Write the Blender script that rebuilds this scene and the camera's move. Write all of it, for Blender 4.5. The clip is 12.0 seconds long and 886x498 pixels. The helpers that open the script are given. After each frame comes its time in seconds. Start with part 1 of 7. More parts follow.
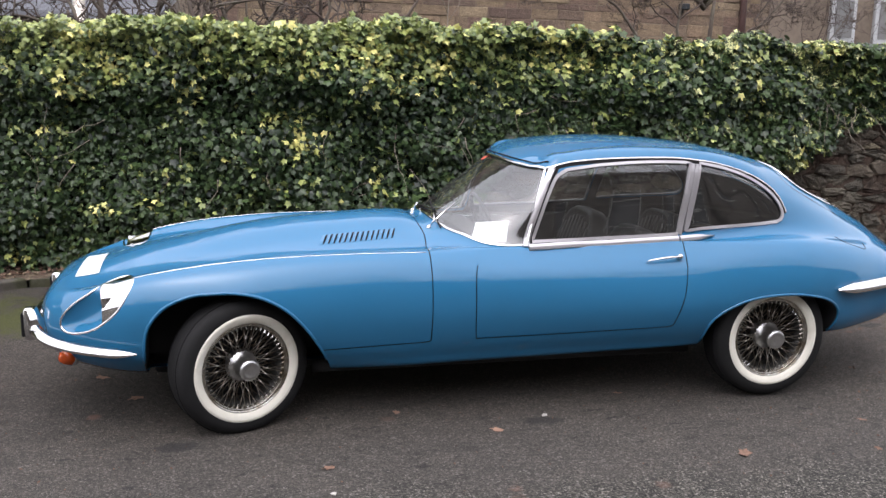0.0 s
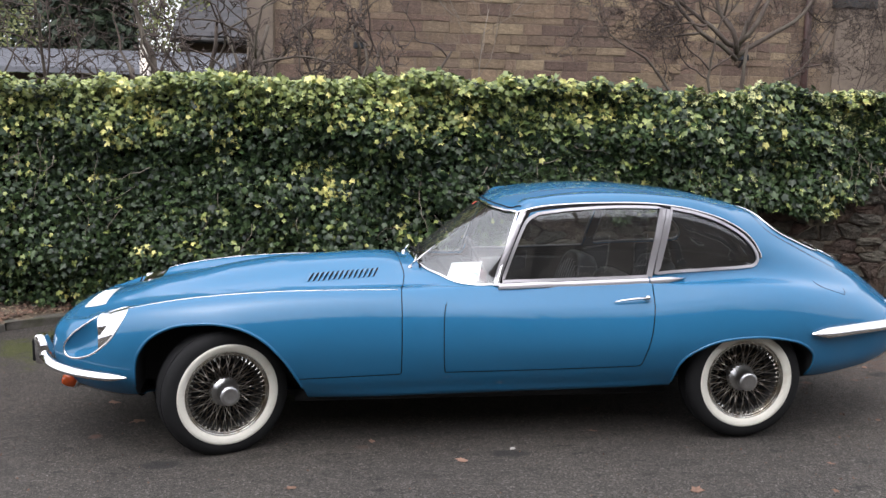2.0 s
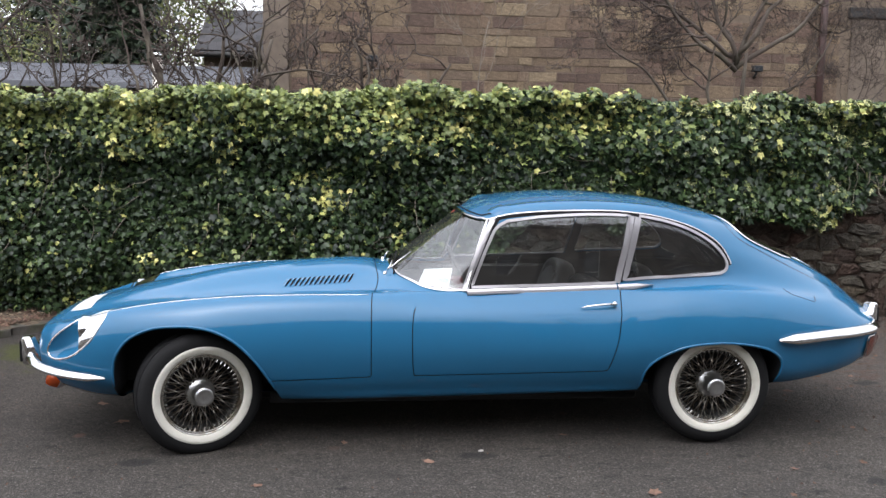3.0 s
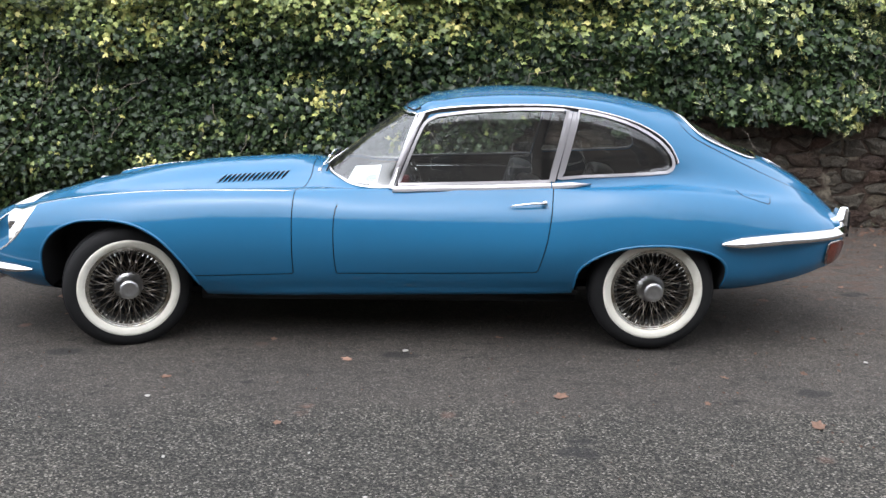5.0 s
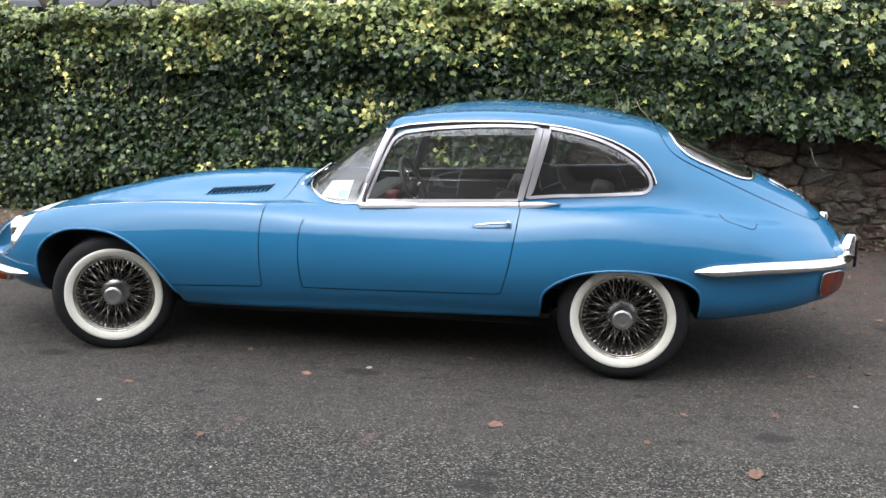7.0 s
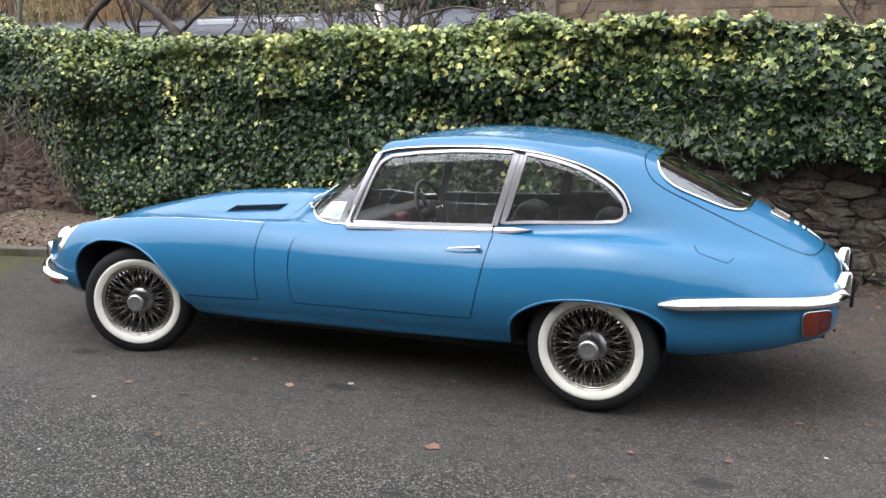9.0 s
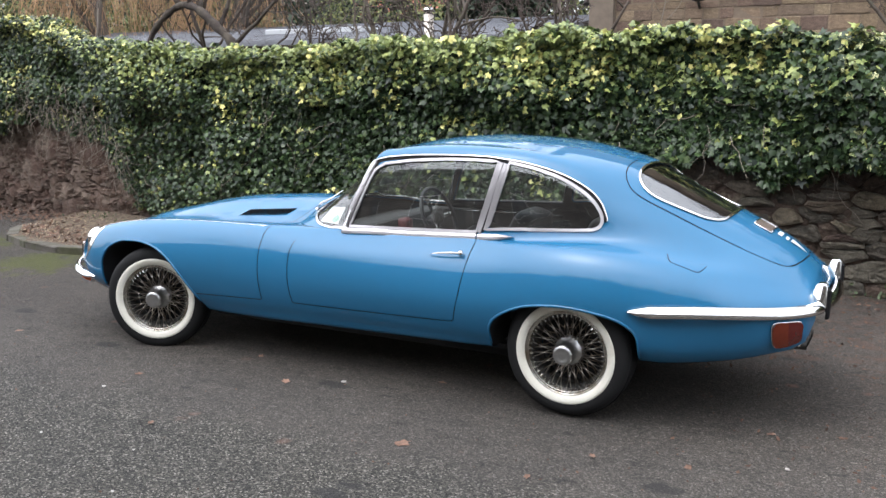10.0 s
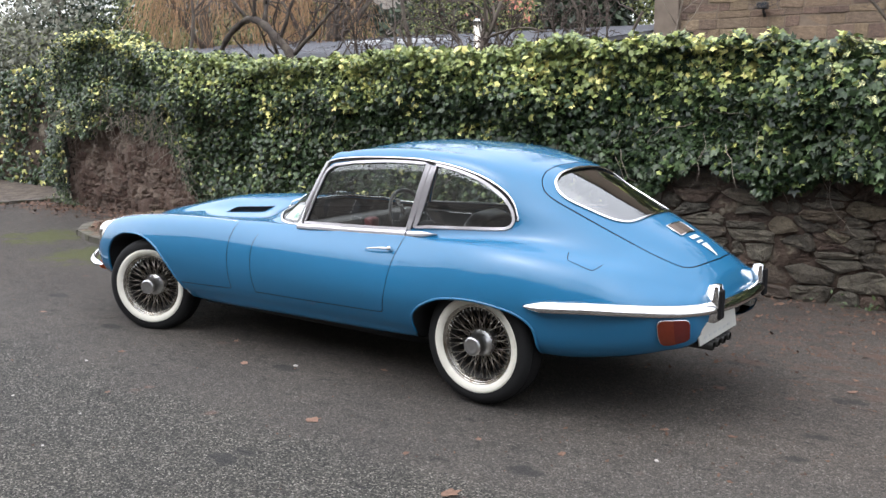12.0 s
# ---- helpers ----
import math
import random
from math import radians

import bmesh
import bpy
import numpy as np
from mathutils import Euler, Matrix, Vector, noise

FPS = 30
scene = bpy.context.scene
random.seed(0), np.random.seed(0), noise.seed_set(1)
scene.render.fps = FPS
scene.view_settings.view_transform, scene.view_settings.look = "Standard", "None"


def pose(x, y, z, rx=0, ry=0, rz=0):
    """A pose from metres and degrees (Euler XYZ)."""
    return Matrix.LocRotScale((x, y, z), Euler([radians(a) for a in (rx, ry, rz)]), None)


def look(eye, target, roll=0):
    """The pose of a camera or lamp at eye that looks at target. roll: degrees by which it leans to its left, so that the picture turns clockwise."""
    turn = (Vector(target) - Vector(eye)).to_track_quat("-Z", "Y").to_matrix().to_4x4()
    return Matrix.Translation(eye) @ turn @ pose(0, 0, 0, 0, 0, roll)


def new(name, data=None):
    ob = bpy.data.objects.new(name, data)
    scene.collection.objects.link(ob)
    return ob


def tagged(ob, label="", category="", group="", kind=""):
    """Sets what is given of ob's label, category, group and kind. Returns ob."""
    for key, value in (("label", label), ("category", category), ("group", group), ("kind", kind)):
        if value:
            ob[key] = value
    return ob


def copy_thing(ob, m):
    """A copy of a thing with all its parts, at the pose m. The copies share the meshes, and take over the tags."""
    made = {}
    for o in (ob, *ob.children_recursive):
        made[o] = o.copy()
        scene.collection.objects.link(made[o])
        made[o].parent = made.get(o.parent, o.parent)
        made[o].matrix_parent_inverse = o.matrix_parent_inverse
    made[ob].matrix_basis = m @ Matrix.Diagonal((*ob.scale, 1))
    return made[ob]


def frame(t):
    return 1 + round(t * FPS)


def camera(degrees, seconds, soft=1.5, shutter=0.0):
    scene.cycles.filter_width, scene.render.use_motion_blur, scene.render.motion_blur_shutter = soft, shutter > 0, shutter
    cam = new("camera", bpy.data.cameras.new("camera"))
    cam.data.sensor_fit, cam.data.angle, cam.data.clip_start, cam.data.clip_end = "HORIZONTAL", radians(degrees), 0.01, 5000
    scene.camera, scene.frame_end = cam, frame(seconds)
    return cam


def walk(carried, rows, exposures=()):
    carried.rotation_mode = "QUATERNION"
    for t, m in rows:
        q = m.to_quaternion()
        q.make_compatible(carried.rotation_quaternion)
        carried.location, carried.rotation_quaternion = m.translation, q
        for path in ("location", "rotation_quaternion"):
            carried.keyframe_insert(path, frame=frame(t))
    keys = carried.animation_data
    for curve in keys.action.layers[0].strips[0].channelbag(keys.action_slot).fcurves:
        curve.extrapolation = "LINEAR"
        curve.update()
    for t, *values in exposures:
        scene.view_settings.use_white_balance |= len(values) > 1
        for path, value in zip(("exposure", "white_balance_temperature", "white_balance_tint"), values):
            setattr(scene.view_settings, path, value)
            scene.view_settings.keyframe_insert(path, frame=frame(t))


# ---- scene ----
cam = camera(51.4, 12.0)
# seconds, place in metres, Euler angles in degrees
PATH = [
    (0.0, -0.114, -4.826, 1.632, 79.08, -1.31, -13.48),
    (0.5, 0.052, -5.020, 1.632, 79.87, -1.19, -11.18),
    (1.0, 0.183, -5.196, 1.645, 80.35, -1.15, -9.95),
    (1.5, 0.307, -5.218, 1.641, 81.02, -1.10, -8.60),
    (2.0, 0.432, -5.213, 1.633, 82.13, -1.06, -7.52),
    (2.5, 0.590, -5.293, 1.632, 82.88, -0.97, -6.50),
    (3.0, 0.751, -5.376, 1.623, 82.88, -0.89, -5.37),
    (5.0, 1.646, -5.288, 1.531, 77.40, -0.54, 0.76),
    (5.5, 1.885, -5.206, 1.548, 76.74, -0.45, 2.62),
    (6.0, 2.111, -5.151, 1.579, 76.98, -0.33, 5.15),
    (6.5, 2.375, -5.161, 1.601, 77.29, -0.21, 8.10),
    (7.0, 2.608, -5.105, 1.581, 77.71, -0.09, 10.72),
    (9.0, 3.643, -4.861, 1.594, 79.12, 0.23, 22.65),
    (9.5, 3.874, -4.799, 1.591, 79.32, 0.23, 25.12),
    (10.0, 4.174, -4.783, 1.614, 79.55, 0.26, 28.15),
    (10.5, 4.433, -4.696, 1.595, 79.75, 0.24, 30.43),
    (11.0, 4.687, -4.607, 1.590, 79.89, 0.26, 31.83),
    (11.5, 5.000, -4.599, 1.600, 80.07, 0.29, 33.76),
    (12.0, 5.237, -4.509, 1.594, 80.21, 0.27, 36.25),
]
walk(cam, [(t, pose(x, y, z, rx, ry, rz)) for t, x, y, z, rx, ry, rz in PATH],
     exposures=((0.0, 1.36, 6650, 15.5), (1.5, 1.33, 6600, 14), (3.0, 1.20, 6480, 12), (5.0, 1.49, 6450, 11), (7.0, 1.51, 6450, 10.5), (9.5, 1.53, 6450, 10.5), (12.0, 1.53, 6480, 11)))

# ---- daylight: bright overcast sky, very soft sun ----
SUN_EL, SUN_AZ = 66.0, 215.0
world = bpy.data.worlds.new("overcast_sky")
world.use_nodes = True
scene.world = world
wn = world.node_tree.nodes
wl = world.node_tree.links
wn.clear()
w_out = wn.new("ShaderNodeOutputWorld")
w_bg = wn.new("ShaderNodeBackground")
w_sky = wn.new("ShaderNodeTexSky")
w_sky.sky_type = "NISHITA"
w_sky.sun_disc = False
w_sky.sun_elevation = radians(SUN_EL)
w_sky.sun_rotation = radians(SUN_AZ)
w_sky.air_density = 1.0
w_sky.dust_density = 1.0
w_sky.ozone_density = 1.0
w_hs = wn.new("ShaderNodeHueSaturation")
w_hs.inputs["Saturation"].default_value = 0.22
w_bg.inputs["Strength"].default_value = 0.15
wl.new(w_sky.outputs[0], w_hs.inputs["Color"])
# an overcast sky is brighter overhead than at the horizon
w_tc = wn.new("ShaderNodeTexCoord")
w_sep = wn.new("ShaderNodeSeparateXYZ")
w_mr = wn.new("ShaderNodeMapRange")
for key, v in (("From Min", 0.0), ("From Max", 1.0), ("To Min", 0.62), ("To Max", 2.45)):
    w_mr.inputs[key].default_value = v
w_mul = wn.new("ShaderNodeVectorMath")
w_mul.operation = "SCALE"
wl.new(w_tc.outputs["Generated"], w_sep.inputs[0])
wl.new(w_sep.outputs["Z"], w_mr.inputs["Value"])
wl.new(w_hs.outputs[0], w_mul.inputs[0])
wl.new(w_mr.outputs[0], w_mul.inputs["Scale"])
wl.new(w_mul.outputs[0], w_bg.inputs["Color"])
wl.new(w_bg.outputs[0], w_out.inputs["Surface"])
sun = new("sun", bpy.data.lights.new("sun", "SUN"))
sun.data.energy = 0.15
sun.data.angle = radians(110)
sun.data.color = (1.0, 0.97, 0.93)
sun.matrix_world = look((0, 0, 30), (math.sin(radians(SUN_AZ)) * -30 / math.tan(radians(SUN_EL)), math.cos(radians(SUN_AZ)) * -30 / math.tan(radians(SUN_EL)), 0))


# ---- materials ----
def mat(name, base, rough=0.6, metal=0.0, coat=0.0, var=0.0, scale=8.0, bump=0.0, bscale=60.0, rnd=0.0, island=0.0,
        spec=0.5, second=None, mix_scale=2.0, mix_lo=0.45, mix_hi=0.6, coat_rough=0.03, trans=0.0, sub=0.0, stretch=(1, 1, 1)):
    """A surface with variation at two scales: a broad mottling, a fine grain, relief, and a share of a second colour in patches."""
    m = bpy.data.materials.new(name)
    m.use_nodes = True
    n, l = m.node_tree.nodes, m.node_tree.links
    b = n["Principled BSDF"]
    b.inputs["Roughness"].default_value = rough
    b.inputs["Metallic"].default_value = metal
    b.inputs["Coat Weight"].default_value = coat
    b.inputs["Coat Roughness"].default_value = coat_rough
    b.inputs["Specular IOR Level"].default_value = spec
    b.inputs["Base Color"].default_value = (*base, 1)
    tc = n.new("ShaderNodeTexCoord")
    mp = n.new("ShaderNodeMapping")
    mp.inputs["Scale"].default_value = stretch
    l.new(tc.outputs["Object"], mp.inputs["Vector"])
    col = None
    if second:
        nz = n.new("ShaderNodeTexNoise")
        nz.inputs["Scale"].default_value = mix_scale
        nz.inputs["Detail"].default_value = 6
        l.new(mp.outputs[0], nz.inputs["Vector"])
        rp = n.new("ShaderNodeMapRange")
        rp.inputs["From Min"].default_value = mix_lo
        rp.inputs["From Max"].default_value = mix_hi
        l.new(nz.outputs["Fac"], rp.inputs["Value"])
        mx = n.new("ShaderNodeMix")
        mx.data_type = "RGBA"
        mx.inputs["A"].default_value = (*base, 1)
        mx.inputs["B"].default_value = (*second, 1)
        l.new(rp.outputs[0], mx.inputs["Factor"])
        col = mx.outputs["Result"]
    amounts = []
    if var:
        for sc, amp in ((scale, var), (scale * 7.3, var * 0.7)):
            nz = n.new("ShaderNodeTexNoise")
            nz.inputs["Scale"].default_value = sc
            nz.inputs["Detail"].default_value = 5
            l.new(mp.outputs[0], nz.inputs["Vector"])
            amounts.append((nz.outputs["Fac"], amp * 2))
    if rnd:
        oi = n.new("ShaderNodeObjectInfo")
        amounts.append((oi.outputs["Random"], rnd))
    if island:
        ge = n.new("ShaderNodeNewGeometry")
        amounts.append((ge.outputs["Random Per Island"], island))
    if amounts:
        total = None
        for out, amp in amounts:
            ma = n.new("ShaderNodeMath")
            ma.operation = "MULTIPLY_ADD"
            ma.inputs[1].default_value = amp
            ma.inputs[2].default_value = -amp / 2
            l.new(out, ma.inputs[0])
            if total is None:
                total = ma.outputs[0]
            else:
                ad = n.new("ShaderNodeMath")
                l.new(total, ad.inputs[0])
                l.new(ma.outputs[0], ad.inputs[1])
                total = ad.outputs[0]
        ad = n.new("ShaderNodeMath")
        ad.inputs[1].default_value = 1.0
        l.new(total, ad.inputs[0])
        hs = n.new("ShaderNodeHueSaturation")
        hs.inputs["Color"].default_value = (*base, 1)
        l.new(ad.outputs[0], hs.inputs["Value"])
        if col:
            l.new(col, hs.inputs["Color"])
        col = hs.outputs[0]
    if col:
        l.new(col, b.inputs["Base Color"])
    if bump:
        nz = n.new("ShaderNodeTexNoise")
        nz.inputs["Scale"].default_value = bscale
        nz.inputs["Detail"].default_value = 4
        l.new(mp.outputs[0], nz.inputs["Vector"])
        bp = n.new("ShaderNodeBump")
        bp.inputs["Strength"].default_value = 1.0
        bp.inputs["Distance"].default_value = bump
        l.new(nz.outputs["Fac"], bp.inputs["Height"])
        l.new(bp.outputs[0], b.inputs["Normal"])
    return m


def pane(name, tint, facing=0.05, veil=0.022):
    """Thin window glass: tinted see-through, with a gloss that grows towards grazing (facing: its share seen square on)."""
    m = bpy.data.materials.new(name)
    m.use_nodes = True
    n, l = m.node_tree.nodes, m.node_tree.links
    n.clear()
    out = n.new("ShaderNodeOutputMaterial")
    tr = n.new("ShaderNodeBsdfTransparent")
    tr.inputs["Color"].default_value = (*tint, 1)
    gl = n.new("ShaderNodeBsdfGlossy")
    gl.inputs["Roughness"].default_value = 0.01
    lw = n.new("ShaderNodeLayerWeight")
    lw.inputs["Blend"].default_value = 0.5
    pw = n.new("ShaderNodeMath")
    pw.operation = "POWER"
    pw.inputs[1].default_value = 4.6
    l.new(lw.outputs["Facing"], pw.inputs[0])
    fr = n.new("ShaderNodeMath")
    fr.operation = "MULTIPLY_ADD"
    fr.inputs[1].default_value = 1 - facing
    fr.inputs[2].default_value = facing
    l.new(pw.outputs[0], fr.inputs[0])
    mx = n.new("ShaderNodeMixShader")
    l.new(fr.outputs[0], mx.inputs[0])
    l.new(tr.outputs[0], mx.inputs[1])
    l.new(gl.outputs[0], mx.inputs[2])
    # a thin, uneven pale diffuse layer over the pane
    df = n.new("ShaderNodeBsdfDiffuse")
    df.inputs["Color"].default_value = (0.55, 0.54, 0.52, 1)
    nz = n.new("ShaderNodeTexNoise")
    nz.inputs["Scale"].default_value = 5.0
    nz.inputs["Detail"].default_value = 5
    tc = n.new("ShaderNodeTexCoord")
    l.new(tc.outputs["Object"], nz.inputs["Vector"])
    am = n.new("ShaderNodeMapRange")
    for key, v in (("From Min", 0.3), ("From Max", 0.7), ("To Min", veil * 0.6), ("To Max", veil * 1.4)):
        am.inputs[key].default_value = v
    l.new(nz.outputs["Fac"], am.inputs["Value"])
    m2 = n.new("ShaderNodeMixShader")
    l.new(am.outputs[0], m2.inputs[0])
    l.new(mx.outputs[0], m2.inputs[1])
    l.new(df.outputs[0], m2.inputs[2])
    l.new(m2.outputs[0], out.inputs["Surface"])
    return m


PAINT = mat("blue_paint", (0.0155, 0.124, 0.250), rough=0.5, spec=0.06, coat=1.0, var=0.03, scale=1.5, coat_rough=0.012)
PAINT.node_tree.nodes["Principled BSDF"].inputs["Coat IOR"].default_value = 1.47
CHROME = mat("chrome", (0.72, 0.72, 0.72), rough=0.07, metal=1.0, var=0.04, scale=20)
STEEL = mat("wire_steel", (0.48, 0.44, 0.39), rough=0.42, metal=1.0, var=0.2, scale=30)
RUBBER = mat("tyre_rubber", (0.014, 0.014, 0.0145), spec=0.14, rough=0.75, var=0.2, scale=14, bump=0.0006, bscale=120)
WHITEWALL = mat("whitewall_rubber", (0.66, 0.64, 0.56), rough=0.6, var=0.08, scale=18, second=(0.48, 0.45, 0.37), mix_scale=9, mix_lo=0.56, mix_hi=0.72)
DARK = mat("dark_underside", (0.012, 0.012, 0.013), rough=0.85, var=0.2, scale=5)
SEAL = mat("black_rubber_seal", (0.008, 0.008, 0.009), spec=0.15, rough=0.7, var=0.1)
LEATHER = mat("black_leather", (0.028, 0.027, 0.028), rough=0.42, var=0.15, scale=12, bump=0.001, bscale=90)
TRIM = mat("dark_trim", (0.03, 0.029, 0.028), rough=0.6, var=0.15, scale=10)
GLASS = pane("window_glass", (0.86, 0.89, 0.88), 0.125)
LENS = pane("clear_lens", (0.9, 0.92, 0.93), 0.06)
AMBER = mat("amber_lens", (0.13, 0.017, 0.005), rough=0.15, coat=0.6, var=0.15, scale=60)
CLEARLENS = mat("clear_ribbed_lens", (0.20, 0.21, 0.20), rough=0.12, coat=1.0, var=0.2, scale=70)
RED = mat("red_lens", (0.09, 0.008, 0.006), rough=0.15, coat=0.6, var=0.15, scale=60)
PLATE = mat("white_plate", (0.60, 0.60, 0.56), rough=0.4, var=0.04, scale=12)
PAPER = mat("paper", (0.78, 0.80, 0.76), rough=0.7, var=0.03)
GREENPRINT = mat("green_print", (0.25, 0.45, 0.33), rough=0.7, var=0.05)
BARS = mat("grey_print", (0.56, 0.57, 0.56), rough=0.7, var=0.05)
MESHGRILLE = mat("brown_vent_grille", (0.17, 0.13, 0.11), rough=0.5, metal=0.4, var=0.2, scale=150)
KERB = mat("kerb_stone", (0.085, 0.076, 0.064), rough=0.9, var=0.45, scale=9, rnd=0.3, bump=0.004, bscale=60, second=(0.045, 0.045, 0.022), mix_scale=4)
BROWN_METAL = mat("dull_brown_metal", (0.22, 0.175, 0.13), rough=0.45, metal=0.8, var=0.3, scale=25)
RIM = mat("tarnished_rim_chrome", (0.46, 0.44, 0.40), rough=0.20, metal=1.0, var=0.25, scale=30, second=(0.26, 0.22, 0.17), mix_scale=14)
ALLOY = mat("polished_alloy", (0.62, 0.62, 0.60), rough=0.25, metal=1.0, var=0.1, scale=30)
REDBLOCK = mat("dark_red", (0.10, 0.010, 0.012), rough=0.5, var=0.1)
BRIGHT = mat("satin_bright_trim", (0.42, 0.405, 0.415), rough=0.40, metal=0.9, var=0.06, scale=14)
SPINNER = mat("dull_chrome_cap", (0.50, 0.50, 0.50), rough=0.30, metal=1.0, var=0.25, scale=35, bump=0.0008, bscale=60)
SCREEN_GLASS = pane("laminated_screen_glass", (0.80, 0.84, 0.83), 0.16)
REAR_GLASS = pane("rear_window_glass", (0.42, 0.46, 0.45), 0.28, 0.004)
AMBER_FRONT = mat("bright_amber_lens", (0.50, 0.070, 0.010), rough=0.2, coat=0.4, var=0.15, scale=60)
SOOTY = mat("sooty_steel", (0.06, 0.058, 0.055), rough=0.5, metal=0.7, var=0.2, scale=30)
# whitish half-matt colour paints the sky mirrored in the chrome badges
BADGE = mat("sky_white_badge", (0.80, 0.80, 0.78), rough=0.5, metal=0.6, var=0.08, scale=40)
REDSTICKER = mat("orange_red_sticker", (0.42, 0.055, 0.028), rough=0.6, var=0.1, scale=40)


# ---- building helpers ----
def surface(name, verts, faces, material, parent=None, label="", normals=None, smooth=False):
    """Links a mesh from vertices and faces as one object, under a parent if given."""
    me = bpy.data.meshes.new(name)
    me.from_pydata([tuple(v) for v in verts], [], [tuple(f) for f in faces])
    me.materials.append(material)
    if smooth or normals is not None:
        me.polygons.foreach_set("use_smooth", [True] * len(me.polygons))
    if normals is not None:
        me.normals_split_custom_set_from_vertices([tuple(v) for v in normals])
    ob = new(name, me)
    return under(ob, parent, label)


def under(ob, parent, label=""):
    if parent:
        ob.parent = parent
        ob.matrix_parent_inverse = parent.matrix_basis.inverted()
    if label:
        ob["label"] = label
    return ob


def part(name, bm, material, parent=None, label="", smooth=False):
    """Links a bmesh as one mesh object under a thing or a part."""
    me = bpy.data.meshes.new(name)
    bm.to_mesh(me)
    bm.free()
    me.materials.append(material)
    if smooth:
        me.polygons.foreach_set("use_smooth", [True] * len(me.polygons))
    return under(new(name, me), parent, label)


def box_bm(lo, hi, bevel=0.0, segs=2):
    bm = bmesh.new()
    bmesh.ops.create_cube(bm, size=1.0)
    for v in bm.verts:
        v.co = Vector([(lo[i] + hi[i]) / 2 + v.co[i] * (hi[i] - lo[i]) for i in range(3)])
    if bevel:
        bmesh.ops.bevel(bm, geom=bm.edges[:], offset=bevel, segments=segs, affect="EDGES", profile=0.5)
    return bm


def lathe(profile, n, axis="y", mid=(0, 0, 0), closed=False):
    """Vertices and faces of a profile of (radius, along the axis) turned round the axis."""
    verts, faces = [], []
    m = len(profile)
    for i in range(n):
        a = 2 * math.pi * i / n
        for r, h in profile:
            c, s = r * math.cos(a), r * math.sin(a)
            p = {"y": (c, h, s), "z": (c, s, h), "x": (h, c, s)}[axis]
            verts.append((p[0] + mid[0], p[1] + mid[1], p[2] + mid[2]))
    last = m if closed else m - 1
    for i in range(n):
        j = (i + 1) % n
        for k in range(last):
            k2 = (k + 1) % m
            faces.append((i * m + k, j * m + k, j * m + k2, i * m + k2))
    return verts, faces


def tube(points, radius, sides=8, closed=False, flat=None):
    """A swept bar along points. radius: a number or one for each point. flat: (normals, share) squashes the bar along the normals."""
    P = np.array([tuple(p) for p in points], float)
    n = len(P)
    R = np.full(n, radius) if np.isscalar(radius) else np.array(radius, float)
    if closed:
        T = np.roll(P, -1, 0) - np.roll(P, 1, 0)
    else:
        T = np.gradient(P, axis=0)
    T /= np.maximum(np.linalg.norm(T, axis=1, keepdims=True), 1e-9)
    if flat is not None:
        U = np.array([tuple(v) for v in flat[0]], float)
        share = flat[1]
    else:
        U = np.zeros_like(P)
        up = np.array((0.0, 0.0, 1.0)) if abs(T[0][2]) < 0.9 else np.array((1.0, 0.0, 0.0))
        for i in range(n):
            u = up - T[i] * np.dot(up, T[i])
            u /= max(np.linalg.norm(u), 1e-9)
            U[i] = u
            up = u
        share = 1.0
    U -= T * np.sum(U * T, axis=1, keepdims=True)
    U /= np.maximum(np.linalg.norm(U, axis=1, keepdims=True), 1e-9)
    W = np.cross(T, U)
    verts, faces = [], []
    for k in range(sides):
        a = 2 * math.pi * k / sides
        verts.append(P + R[:, None] * (W * math.cos(a) + U * math.sin(a) * share))
    V = np.stack(verts, 1).reshape(-1, 3)
    last = n if closed else n - 1
    for i in range(last):
        j = (i + 1) % n
        for k in range(sides):
            k2 = (k + 1) % sides
            faces.append((i * sides + k, i * sides + k2, j * sides + k2, j * sides + k))
    if not closed:
        faces.append(tuple(range(sides))[::-1])
        faces.append(tuple((n - 1) * sides + k for k in range(sides)))
    return V, faces


def spline(pts, per=8, closed=False):
    """Catmull-Rom curve through points."""
    P = np.array(pts, float)
    n = len(P)
    out = []
    for i in range(n if closed else n - 1):
        p1, p2 = P[i], P[(i + 1) % n]
        p0 = P[i - 1] if (closed or i > 0) else 2 * p1 - p2
        p3 = P[(i + 2) % n] if (closed or i + 2 < n) else 2 * p2 - p1
        for k in range(per):
            t = k / per
            out.append(0.5 * (2 * p1 + (p2 - p0) * t + (2 * p0 - 5 * p1 + 4 * p2 - p3) * t * t + (3 * p1 - p0 - 3 * p2 + p3) * t ** 3))
    if not closed:
        out.append(P[-1])
    return np.array(out)


def inside(poly, Q):
    """Signed distance of points Q (n x 2) to a closed polygon, positive inside."""
    A = np.array(poly, float)
    B = np.roll(A, -1, 0)
    best = np.full(len(Q), 1e9)
    odd = np.zeros(len(Q), bool)
    for a, b in zip(A, B):
        d = b - a
        t = np.clip(((Q - a) @ d) / max(d @ d, 1e-12), 0, 1)
        best = np.minimum(best, np.linalg.norm(Q - a - t[:, None] * d, axis=1))
        if a[1] != b[1]:
            cross = ((a[1] > Q[:, 1]) != (b[1] > Q[:, 1])) & (Q[:, 0] < (b[0] - a[0]) * (Q[:, 1] - a[1]) / (b[1] - a[1]) + a[0])
            odd ^= cross
    return np.where(odd, best, -best)


